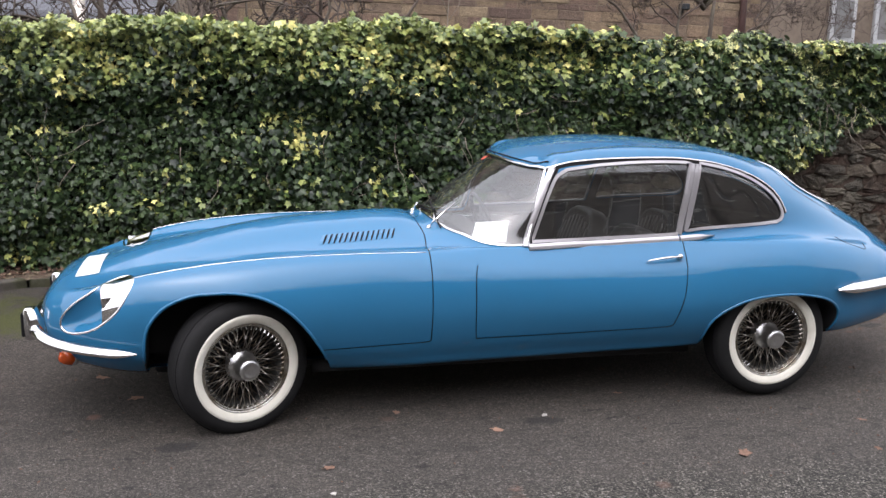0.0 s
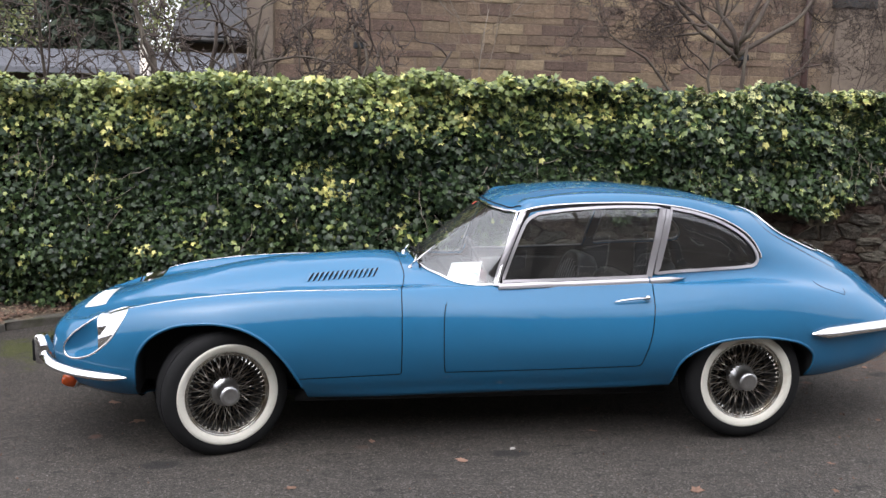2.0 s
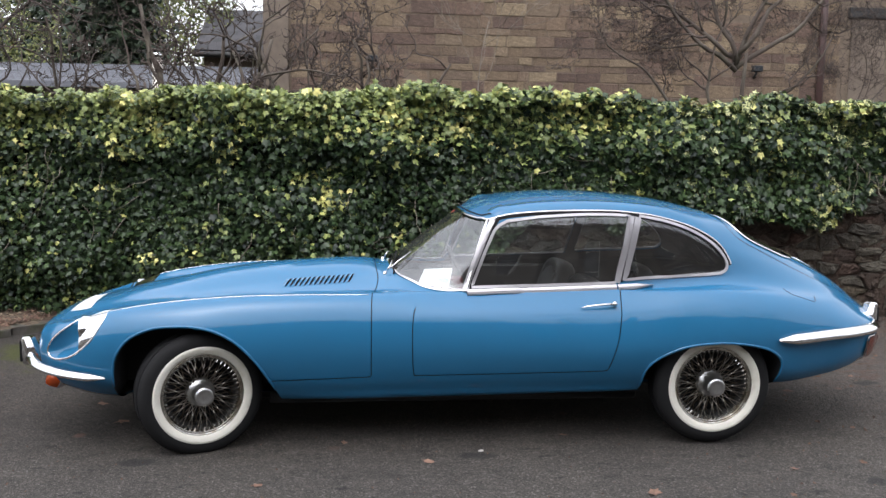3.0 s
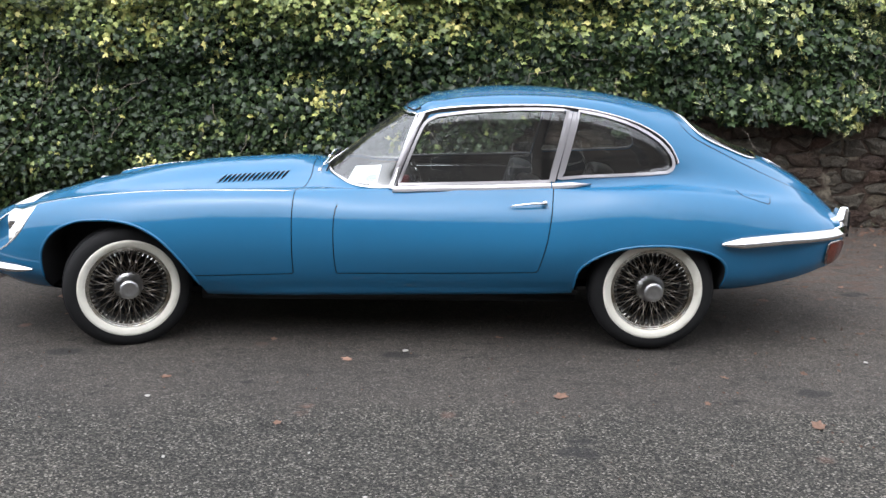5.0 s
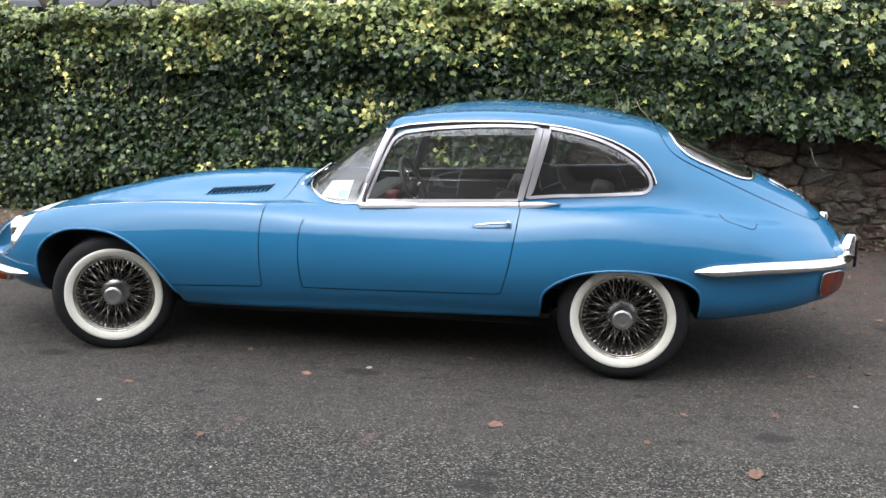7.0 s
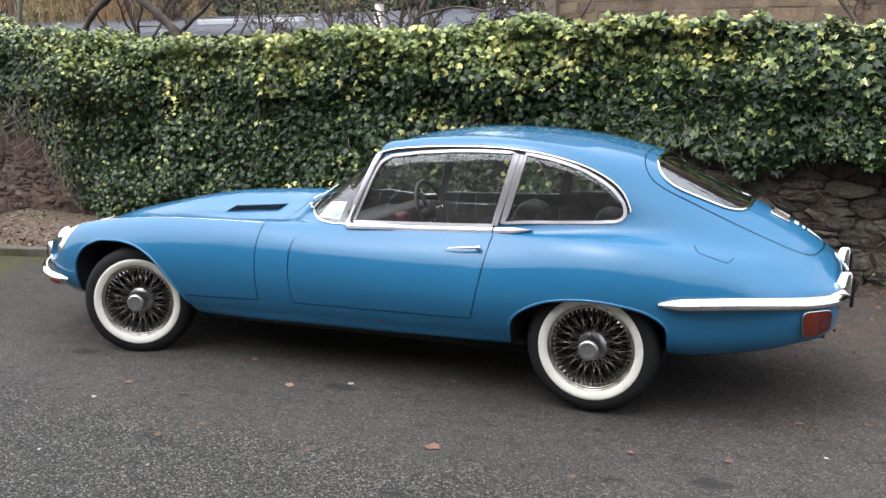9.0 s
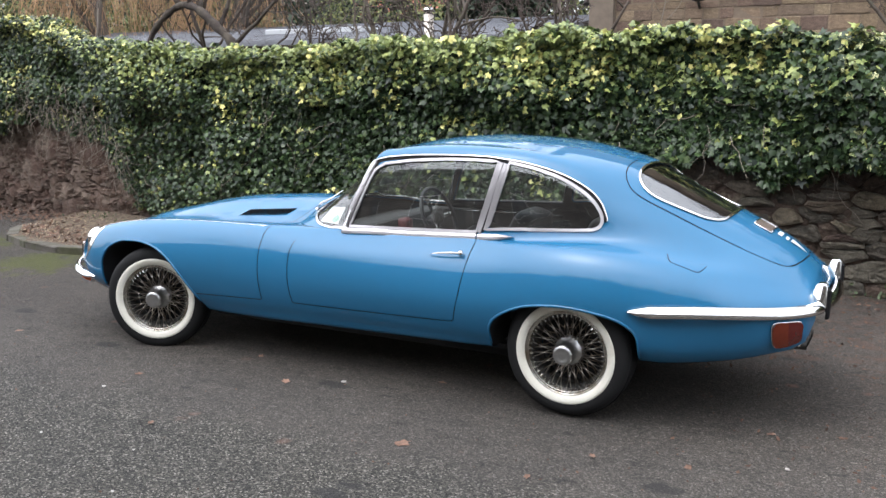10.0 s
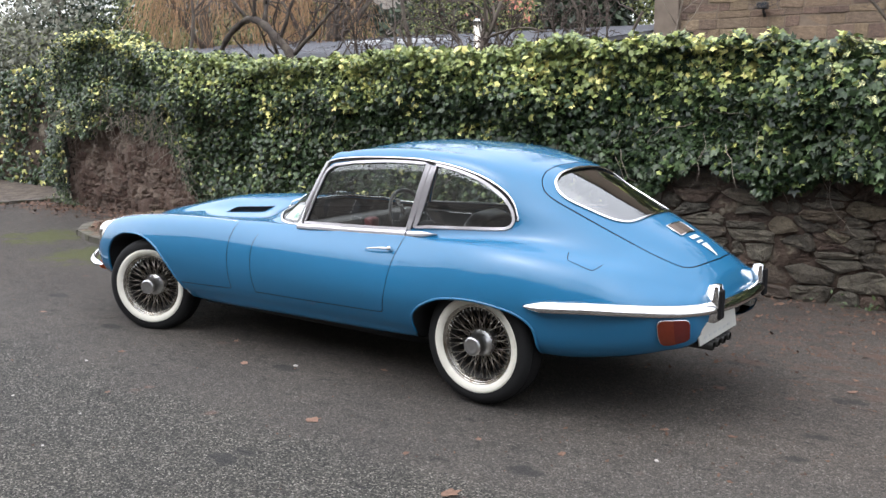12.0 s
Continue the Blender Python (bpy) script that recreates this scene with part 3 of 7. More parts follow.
        ribbon("belt_tip", spline([(2.148, 0.822), (2.24, 0.826), (2.345, 0.831)], 5), 0.0165, BRIGHT, car, s, 0.007, 0.005, ridge=0.004, face=(0.0, s * 0.86, 0.51), taper=np.clip(np.linspace(2.2, 0.05, 11), 0, 1))
        strip("belt_seal", belt + [0, 0.0205], 0.005, SEAL, door[s], s, 0.001)
        # seam bead along the top of the wing
        seam = [on_top(x, s * w, 0.001) for x, w in spline([(-0.50, 0.640), (-0.40, 0.655), (-0.2, 0.662), (0.1, 0.663), (0.45, 0.661), (0.82, 0.660)], 8)]
        flat_strip("wing_bead", seam, 0.0027, CHROME, bon, 0.7)
        # rolled lips of the wheel arches
        for arch, owner in ((ARCH_F[6:-8], bon), (ARCH_R[6:-6], car)):
            strip("arch_lip", arch, 0.0075, PAINT, owner, s, -0.002, 1.0)
        # louvres
        for k in range(14):
            x0 = 0.395 + k * 0.0265
            ys = (0.270, 0.292, 0.314, 0.336, 0.357)
            low, top, back = [], [], []
            for k2, w in enumerate(ys):
                x = x0 - 0.028 * (w - 0.270) / 0.087
                rise = 0.0085 * (0.25 if k2 in (0, 4) else 1.0)
                low.append(on_top(x - 0.020, s * w, 0.0004)[0])
                top.append(on_top(x, s * w, rise)[0])
                back.append(on_top(x + 0.001, s * w, 0.0006)[0])
            n5 = len(ys)
            surface("louvre", low + top, [(i, i + 1, n5 + i + 1, n5 + i) for i in range(n5 - 1)], PAINT, bon, smooth=True)
            surface("louvre_slot", [p + Vector((0.0006, 0, -0.0006)) for p in top] + back + [on_top(p.x + 0.0058, p.y, 0.0010)[0] for p in back],
                    [(i, i + 1, n5 + i + 1, n5 + i) for i in range(n5 - 1)] + [(n5 + i, n5 + i + 1, 2 * n5 + i + 1, 2 * n5 + i) for i in range(n5 - 1)], SEAL, bon)
        # door handle with push button
        pts = [on_side(x, z, s, 0.006) for x, z in ((1.925, 0.728), (1.95, 0.7290), (2.04, 0.735), (2.092, 0.739))]
        pts = [(p + n * l, n) for (p, n), l in zip(pts, (0.0, 0.012, 0.020, 0.016))]
        V, F = tube([p for p, n in pts], [0.002, 0.0045, 0.0065, 0.0075], 8, False, ([n for p, n in pts], 0.7))
        handle = surface("door_handle", V, F, CHROME, door[s], "chrome door handle", smooth=True)
        p, n = on_side(2.105, 0.741, s, 0.0)
        q = Vector(n)
        V, F = tube([p, p + q * 0.018, p + q * 0.030, p + q * 0.034], [0.014, 0.014, 0.012, 0.004], 14)
        surface("handle_button", V, F, CHROME, handle, smooth=True)
    # windscreen and rear window surrounds
    flat_strip("screen_frame", [on_top(x, y, 0.003) for x, y in spline(SCREEN, 1, True)], 0.0085, CHROME, car, 0.6, True, "chrome windscreen surround")
    flat_strip("window_surround", [on_top(x, y, 0.004) for x, y in BACK], 0.009, CHROME, tail, 0.6, True, "chrome rear window surround")
    flat_strip("header_seal", [on_top(x, y, 0.004) for x, y in spline([(1.475, -0.50), (1.43, -0.40), (1.39, -0.22), (1.378, 0), (1.39, 0.22), (1.43, 0.40), (1.475, 0.50)], 6)], 0.0038, SEAL, car, 0.6)
    return car, bon, tail, door


CAR, BONNET, TAILGATE, DOORS = build_car()


# ---- wheels ----
def build_wheel(at, turn, mirror):
    """A wire wheel with a whitewall tyre, outer face towards -y before it is turned."""
    w = new("wheel")
    under(w, CAR, "whitewall tyre on a wire wheel with centre-lock hub")
    R, B = 0.320, 0.094
    prof = [(0.205, 0.070), (0.215, 0.082), (0.245, 0.093), (0.275, 0.094), (0.296, 0.087), (0.309, 0.075), (0.3165, 0.058), (R, 0.03), (R + 0.0005, 0.0)]
    ring = [(r, -h) for r, h in prof] + [(r, h) for r, h in prof[-2::-1]]
    V, F = lathe(ring, 64, closed=False)
    tyre = surface("tyre", V, F, RUBBER, w, "black tyre", smooth=True)
    groove = []
    for h in (-0.048, -0.024, 0.0, 0.024, 0.048):
        V, F = lathe([(R - 0.006, h - 0.0035), (R + 0.0006, h - 0.0025), (R + 0.0006, h + 0.0025), (R - 0.006, h + 0.0035)], 64)
        surface("tread_groove", V, F, SEAL, tyre, smooth=False)
    V, F = lathe([(0.209, -0.078), (0.214, -0.087), (0.228, -0.0935), (0.239, -0.0965), (0.248, -0.0972), (0.2525, -0.094)], 72)
    surface("whitewall", V, F, WHITEWALL, w, "cream white sidewall band", smooth=True)
    V, F = lathe([(0.186, 0.075), (0.176, 0.03), (0.170, 0.0), (0.176, -0.040), (0.189, -0.056)], 64)
    surface("rim_barrel", V, F, SOOTY, w, "brown-stained inner rim", smooth=True)
    V, F = lathe([(0.188, -0.055), (0.192, -0.062), (0.194, -0.074), (0.199, -0.079), (0.202, -0.075), (0.206, -0.081), (0.211, -0.084), (0.214, -0.079), (0.207, -0.07)], 64)
    surface("rim", V, F, RIM, w, "chrome wire wheel rim", smooth=True)
    V, F = lathe([(0.0, 0.045), (0.168, 0.045), (0.170, 0.06)], 40)
    surface("brake_disc", V, F, DARK, w, "dark brake and back of the wheel", smooth=False)
    V, F = lathe([(0.05, 0.06), (0.056, 0.0), (0.066, 0.0), (0.073, -0.012), (0.074, -0.028), (0.068, -0.038), (0.052, -0.044), (0.046, -0.085)], 36)
    surface("hub", V, F, SPINNER, w, "dull steel splined hub", smooth=True)
    V, F = lathe([(0.046, -0.080), (0.051, -0.090), (0.051, -0.112), (0.048, -0.124), (0.041, -0.130), (0.030, -0.131), (0.026, -0.128), (0.012, -0.131), (0.0, -0.131)], 36)
    spin = surface("spinner", V, F, SPINNER, w, "dull chrome centre-lock cap", smooth=True)
    mesh = None
    bm = bmesh.new()
    bmesh.ops.create_cone(bm, cap_ends=True, segments=6, radius1=0.0023, radius2=0.0020, depth=1.0)
    mesh = bpy.data.meshes.get("wire_spoke")
    if mesh is None:
        mesh = bpy.data.meshes.new("wire_spoke")
        bm.to_mesh(mesh)
        mesh.materials.append(STEEL)
        mesh.polygons.foreach_set("use_smooth", [True] * len(mesh.polygons))
    bm.free()
    # inner row of spokes in a darker, browner metal than the outer row
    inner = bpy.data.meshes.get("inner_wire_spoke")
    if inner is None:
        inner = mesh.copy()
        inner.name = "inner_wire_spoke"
        inner.materials[0] = BROWN_METAL
    for k in range(92):
        outer = k < 44
        i = k if outer else k - 44
        a = 2 * math.pi * (i + (0.0 if outer else 0.5)) / (44 if outer else 48)
        lean = ((0.40, -0.15, 0.15, -0.40) if outer else (0.85, -0.60, 0.60, -0.85))[i % 4]
        p0, r1, h1 = ((0.066, -0.036), 0.188, -0.056) if outer else ((0.058, 0.028), 0.174, -0.020)
        A = Vector((p0[0] * math.cos(a + lean), p0[1], p0[0] * math.sin(a + lean)))
        Bp = Vector((r1 * math.cos(a), h1, r1 * math.sin(a)))
        d = Bp - A
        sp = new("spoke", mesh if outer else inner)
        sp.matrix_basis = Matrix.Translation((A + Bp) / 2) @ d.to_track_quat("Z", "Y").to_matrix().to_4x4() @ Matrix.Diagonal((1, 1, d.length, 1))
        sp.parent = w
    nip = bpy.data.meshes.get("nipple")
    if nip is None:
        bm = bmesh.new()
        bmesh.ops.create_cone(bm, cap_ends=True, segments=6, radius1=0.0045, radius2=0.0030, depth=0.018)
        nip = bpy.data.meshes.new("nipple")
        bm.to_mesh(nip)
        bm.free()
        nip.materials.append(ALLOY)
    for k in range(48):
        a = 2 * math.pi * (k + 0.5) / 48
        sp = new("spoke_nipple", nip)
        d = Vector((-math.cos(a), -0.25, -math.sin(a)))
        sp.matrix_basis = Matrix.Translation((0.184 * math.cos(a), -0.060, 0.184 * math.sin(a))) @ d.to_track_quat("Z", "Y").to_matrix().to_4x4()
        sp.parent = w
    w.matrix_basis = pose(*at, 0, 0, turn)
    return w


STEER = 22.0
TRACK = 0.644
WHEEL = build_wheel((-0.049, -0.654, HUB_F + 0.0), STEER, False)
copy_thing(WHEEL, pose(WHEELBASE, -TRACK, HUB_R, 0, 25, 0))
copy_thing(WHEEL, pose(-0.049, 0.654, HUB_F, 0, 0, 180 + STEER))
copy_thing(WHEEL, pose(WHEELBASE, TRACK, HUB_R, 0, 40, 180))


# ---- the place: road, verge, boundary wall, ivy, house, garden ----
def node_mat(name):
    m = bpy.data.materials.new(name)
    m.use_nodes = True
    return m, m.node_tree.nodes, m.node_tree.links, m.node_tree.nodes["Principled BSDF"]


def ramp(n, l, src, stops):
    r = n.new("ShaderNodeValToRGB")
    while len(r.color_ramp.elements) < len(stops):
        r.color_ramp.elements.new(0.5)
    for e, (p, c) in zip(r.color_ramp.elements, stops):
        e.position, e.color = p, (*c, 1)
    l.new(src, r.inputs["Fac"])
    return r.outputs["Color"]


def noise_node(n, l, vec, scale, detail=4, rough=0.5):
    z = n.new("ShaderNodeTexNoise")
    z.inputs["Scale"].default_value = scale
    z.inputs["Detail"].default_value = detail
    z.inputs["Roughness"].default_value = rough
    l.new(vec, z.inputs["Vector"])
    return z.outputs["Fac"]


def mixed(n, l, fac, a, b, mode="MIX"):
    x = n.new("ShaderNodeMix")
    x.data_type = "RGBA"
    x.blend_type = mode
    for key, v in (("Factor", fac), ("A", a), ("B", b)):
        if isinstance(v, (int, float)):
            x.inputs[key].default_value = v
        elif isinstance(v, tuple):
            x.inputs[key].default_value = (*v, 1)
        else:
            l.new(v, x.inputs[key])
    return x.outputs["Result"]


def maths(n, l, op, a, b=0.0, c=None):
    x = n.new("ShaderNodeMath")
    x.operation = op
    for i, v in enumerate((a, b, c)):
        if v is None:
            continue
        if isinstance(v, (int, float)):
            x.inputs[i].default_value = v
        else:
            l.new(v, x.inputs[i])
    return x.outputs[0]


def smooth_range(n, l, v, lo, hi, to_lo=0.0, to_hi=1.0):
    x = n.new("ShaderNodeMapRange")
    x.interpolation_type = "SMOOTHSTEP"
    for key, k in (("From Min", lo), ("From Max", hi), ("To Min", to_lo), ("To Max", to_hi)):
        x.inputs[key].default_value = k
    l.new(v, x.inputs["Value"])
    return x.outputs[0]


def asphalt():
    """Worn tarmac: coarse chips in the road, a smoother brown strip along the wall, oil blots, leaf stains, moss."""
    m, n, l, b = node_mat("worn_tarmac")
    tc = n.new("ShaderNodeTexCoord").outputs["Object"]
    sxy = n.new("ShaderNodeSeparateXYZ")
    l.new(tc, sxy.inputs[0])

    def cells_of(scale, vec=tc):
        v = n.new("ShaderNodeTexVoronoi")
        v.inputs["Scale"].default_value = scale
        l.new(vec, v.inputs["Vector"])
        sp = n.new("ShaderNodeSeparateColor")
        l.new(v.outputs["Color"], sp.inputs[0])
        return v.outputs["Distance"], sp.outputs[0], sp.outputs[1]

    def stretched(sx, sy):
        mp = n.new("ShaderNodeMapping")
        mp.inputs["Scale"].default_value = (sx, sy, 1)
        l.new(tc, mp.inputs["Vector"])
        return mp.outputs[0]

    d1, r1, g1 = cells_of(140)
    coarse = ramp(n, l, r1, [(0.0, (0.0085, 0.0085, 0.0078)), (0.35, (0.0265, 0.0255, 0.0220)), (0.7, (0.071, 0.067, 0.058)), (0.93, (0.138, 0.129, 0.111)), (1.0, (0.29, 0.275, 0.245))])
    grit = ramp(n, l, noise_node(n, l, tc, 165, 4, 0.75), [(0.33, (0.017, 0.015, 0.0135)), (0.50, (0.056, 0.049, 0.044)), (0.60, (0.115, 0.102, 0.091)), (0.70, (0.25, 0.225, 0.20))])
    worn = mixed(n, l, 0.45, grit, coarse)
    edge = maths(n, l, "MULTIPLY_ADD", noise_node(n, l, tc, 1.3, 5, 0.6), 1.1, sxy.outputs["Y"])
    col = mixed(n, l, smooth_range(n, l, edge, -1.22, -0.78), coarse, worn)
    broad = ramp(n, l, noise_node(n, l, tc, 0.8, 5, 0.6), [(0.30, (0.84, 0.84, 0.85)), (0.70, (1.18, 1.16, 1.13))])
    col = mixed(n, l, 1.0, col, broad, "MULTIPLY")
    mid = ramp(n, l, noise_node(n, l, stretched(3.2, 5.5), 1.6, 6, 0.7), [(0.30, (0.66, 0.65, 0.65)), (0.46, (1.0, 1.0, 1.0)), (0.75, (1.15, 1.13, 1.11))])
    col = mixed(n, l, 1.0, col, mid, "MULTIPLY")
    # tarmac colour scaled up towards larger x, with a ragged edge
    x_gain = smooth_range(n, l, maths(n, l, "MULTIPLY_ADD", noise_node(n, l, tc, 0.9, 4), 1.5, sxy.outputs["X"]), 3.6, 5.4, 1.0, 1.35)
    paler = n.new("ShaderNodeVectorMath")
    paler.operation = "SCALE"
    l.new(col, paler.inputs[0])
    l.new(x_gain, paler.inputs["Scale"])
    col = paler.outputs[0]
    # older, browner strip along the wall
    old = mixed(n, l, 1.0, col, (0.80, 0.765, 0.745), "MULTIPLY")
    col = mixed(n, l, smooth_range(n, l, edge, -0.7, 0.5), col, old)
    # small ragged blots of oil and trodden leaf
    blot = noise_node(n, l, stretched(5.2, 9.5), 1.3, 8, 0.74)
    col = mixed(n, l, smooth_range(n, l, blot, 0.412, 0.362, 0.0, 0.75), col, (0.013, 0.0125, 0.0125))
    d2, r2, g2 = cells_of(1.7, stretched(0.8, 1.4))
    d2 = maths(n, l, "MULTIPLY_ADD", noise_node(n, l, tc, 11, 5, 0.65), 0.26, d2)
    big = maths(n, l, "MULTIPLY", smooth_range(n, l, d2, 0.29, 0.22), smooth_range(n, l, r2, 0.36, 0.42))
    col = mixed(n, l, maths(n, l, "MULTIPLY", big, 0.72), col, (0.018, 0.0175, 0.018))
    # pinkish prints of fallen leaves, more of them towards the far end
    d3, r3, g3 = cells_of(2.9)
    d3 = maths(n, l, "MULTIPLY_ADD", noise_node(n, l, tc, 24, 5, 0.7), 0.24, d3)
    share = smooth_range(n, l, sxy.outputs["X"], 0.0, 4.5, 0.72, 0.35)
    prints = maths(n, l, "MULTIPLY", smooth_range(n, l, d3, 0.25, 0.17), maths(n, l, "GREATER_THAN", r3, share))
    prints = maths(n, l, "MULTIPLY", prints, maths(n, l, "MULTIPLY_ADD", g3, 0.55, 0.20))
    col = mixed(n, l, prints, col, (0.165, 0.088, 0.062))
    # a rusty drift of crushed leaves near the foot of the far wall
    rust = noise_node(n, l, stretched(2.2, 5.0), 1.5, 7, 0.74)
    where = maths(n, l, "MULTIPLY", smooth_range(n, l, sxy.outputs["X"], 2.9, 4.0), smooth_range(n, l, sxy.outputs["Y"], 0.1, 0.9))
    col = mixed(n, l, maths(n, l, "MULTIPLY", smooth_range(n, l, rust, 0.48, 0.62, 0.0, 0.5), where), col, (0.115, 0.056, 0.036))
    # pale grit
    d4, r4, g4 = cells_of(16)
    col = mixed(n, l, maths(n, l, "MULTIPLY", smooth_range(n, l, d4, 0.075, 0.05), maths(n, l, "GREATER_THAN", r4, 0.86)), col, (0.26, 0.25, 0.23))
    # moss near the kerb
    near = None
    for c in ((-1.35, 1.55, 0), (-3.0, 0.80, 0), (-4.5, 1.15, 0)):
        dist = n.new("ShaderNodeVectorMath")
        dist.operation = "DISTANCE"
        dist.inputs[1].default_value = c
        l.new(tc, dist.inputs[0])
        near = dist.outputs["Value"] if near is None else maths(n, l, "MINIMUM", near, dist.outputs["Value"])
    md = maths(n, l, "MULTIPLY_ADD", noise_node(n, l, tc, 3.6, 7, 0.72), 2.0, near)
    moss = ramp(n, l, noise_node(n, l, tc, 60, 4, 0.7), [(0.3, (0.028, 0.036, 0.008)), (0.7, (0.085, 0.090, 0.022))])
    col = mixed(n, l, smooth_range(n, l, md, 1.58, 1.28, 0.0, 0.92), col, moss)
    l.new(col, b.inputs["Base Color"])
    b.inputs["Roughness"].default_value = 0.85
    b.inputs["Specular IOR Level"].default_value = 0.35
    bp = n.new("ShaderNodeBump")
    bp.inputs["Distance"].default_value = 0.009
    l.new(maths(n, l, "ADD", d1, noise_node(n, l, tc, 130, 4, 0.7)), bp.inputs["Height"])
    l.new(bp.outputs[0], b.inputs["Normal"])
    return m


def stone_mat(name, cols, scale=3.0, lichen=(0.33, 0.31, 0.22), bump=0.008):
    """Weathered stone: each piece its own tone, grain and a little lichen."""
    m, n, l, b = node_mat(name)
    tc = n.new("ShaderNodeTexCoord").outputs["Object"]
    oi = n.new("ShaderNodeObjectInfo").outputs["Random"]
    k = len(cols)
    col = ramp(n, l, oi, [(i / (k - 1), c) for i, c in enumerate(cols)])
    g = ramp(n, l, noise_node(n, l, tc, scale * 2.2, 6, 0.65), [(0.25, (0.55, 0.54, 0.53)), (0.75, (1.4, 1.38, 1.35))])
    col = mixed(n, l, 1.0, col, g, "MULTIPLY")
    f = ramp(n, l, noise_node(n, l, tc, scale * 18, 5, 0.7), [(0.3, (0.65, 0.65, 0.65)), (0.7, (1.3, 1.3, 1.3))])
    col = mixed(n, l, 1.0, col, f, "MULTIPLY")
    li = ramp(n, l, noise_node(n, l, tc, scale * 3.3, 5, 0.6), [(0.60, (0, 0, 0)), (0.72, (0.55, 0.55, 0.55))])
    col = mixed(n, l, li, col, lichen)
    l.new(col, b.inputs["Base Color"])
    b.inputs["Roughness"].default_value = 0.92
    bp = n.new("ShaderNodeBump")
    bp.inputs["Distance"].default_value = bump
    l.new(noise_node(n, l, tc, scale * 9, 6, 0.7), bp.inputs["Height"])
    l.new(bp.outputs[0], b.inputs["Normal"])
    return m


TARMAC = asphalt()
RUBBLE = stone_mat("rubble_stone", [(0.062, 0.053, 0.042), (0.100, 0.086, 0.067), (0.084, 0.076, 0.062), (0.145, 0.128, 0.100), (0.082, 0.046, 0.034), (0.120, 0.108, 0.084), (0.066, 0.040, 0.031), (0.180, 0.155, 0.108)], 4.5, (0.25, 0.215, 0.145), 0.045)
BLOCKS = stone_mat("sandstone_block", [(0.140, 0.100, 0.072), (0.21, 0.155, 0.100), (0.125, 0.088, 0.070), (0.26, 0.20, 0.13), (0.16, 0.108, 0.082), (0.11, 0.075, 0.060), (0.23, 0.165, 0.11)], 2.4, (0.21, 0.175, 0.12), 0.010)
RUBBLE_RED = stone_mat("reddish_rubble_stone", [(0.085, 0.052, 0.040), (0.125, 0.084, 0.064), (0.095, 0.068, 0.054), (0.155, 0.118, 0.092), (0.072, 0.042, 0.032), (0.11, 0.085, 0.070)], 5.0, (0.17, 0.14, 0.11), 0.02)
DRESSED = mat("dressed_sandstone", (0.165, 0.130, 0.100), rough=0.9, var=0.35, scale=1.5, bump=0.003, bscale=40)
MORTAR = mat("earth_mortar", (0.052, 0.034, 0.024), rough=0.95, var=0.6, scale=9, bump=0.03, bscale=26, second=(0.17, 0.145, 0.108), mix_scale=3.2, mix_lo=0.56, mix_hi=0.64)
MUD = mat("crumbling_red_earth", (0.085, 0.052, 0.040), rough=0.97, var=0.55, scale=9, bump=0.03, bscale=22, second=(0.15, 0.112, 0.088), mix_scale=3.5)
LIME = mat("lime_mortar", (0.165, 0.126, 0.092), rough=0.95, var=0.3, scale=5, bump=0.004, bscale=50)
LITTER = mat("leaf_litter", (0.095, 0.054, 0.036), rough=0.9, island=1.3, var=0.2)
DRYLEAF = mat("dry_leaf", (0.21, 0.130, 0.095), rough=0.9, spec=0.2, rnd=0.6, var=0.35, scale=40)
PEBBLE = mat("white_pebble", (0.42, 0.40, 0.37), rough=0.8, var=0.15, scale=60)
OLDBARK = mat("dark_old_bark", (0.050, 0.039, 0.033), rough=0.95, var=0.4, scale=9, bump=0.006, bscale=40, second=(0.085, 0.070, 0.055), mix_scale=7)
BARK = mat("bark", (0.078, 0.060, 0.049), rough=0.95, var=0.4, scale=9, bump=0.004, bscale=50, second=(0.10, 0.085, 0.066), mix_scale=6)
TWIG = mat("dark_twig", (0.070, 0.052, 0.044), rough=0.9, var=0.3, scale=6)
PALETWIG = mat("pale_twig", (0.19, 0.16, 0.13), rough=0.9, var=0.3, scale=6)
WILLOW = mat("orange_willow_twig", (0.34, 0.205, 0.110), rough=0.8, island=0.7, var=0.2)
SLATE = mat("slate", (0.062, 0.060, 0.063), spec=0.25, rough=0.8, var=0.25, scale=6, rnd=0.4, bump=0.003, bscale=40)
LEADROOF = mat("grey_sheet_roof", (0.165, 0.170, 0.188), rough=0.6, var=0.22, scale=2, bump=0.002, bscale=20, stretch=(0.3, 3, 3))
SKYLIGHT = mat("grey_skylight_frame", (0.42, 0.43, 0.44), rough=0.5, var=0.08, scale=6)
STREETSTONE = mat("street_stone", (0.19, 0.165, 0.14), rough=0.9, var=0.3, scale=0.9, bump=0.01, bscale=5)
WHITEPAINT = mat("white_paint", (0.72, 0.71, 0.68), rough=0.5, var=0.06, scale=5)
DARKPANE = mat("dark_window_pane", (0.03, 0.035, 0.04), rough=0.06, coat=1.0, var=0.1)
REDTILE = mat("red_roof_tile", (0.30, 0.10, 0.06), rough=0.8, var=0.3, scale=3)
BRICKFAR = mat("rendered_far_wall", (0.36, 0.32, 0.28), rough=0.9, var=0.2, scale=0.6)
MAROON = mat("maroon_downpipe", (0.065, 0.034, 0.030), rough=0.5, var=0.15)
SOIL = mat("bark_mulch", (0.075, 0.050, 0.034), rough=0.95, var=0.5, scale=14, bump=0.02, bscale=45, second=(0.15, 0.115, 0.075), mix_scale=22)
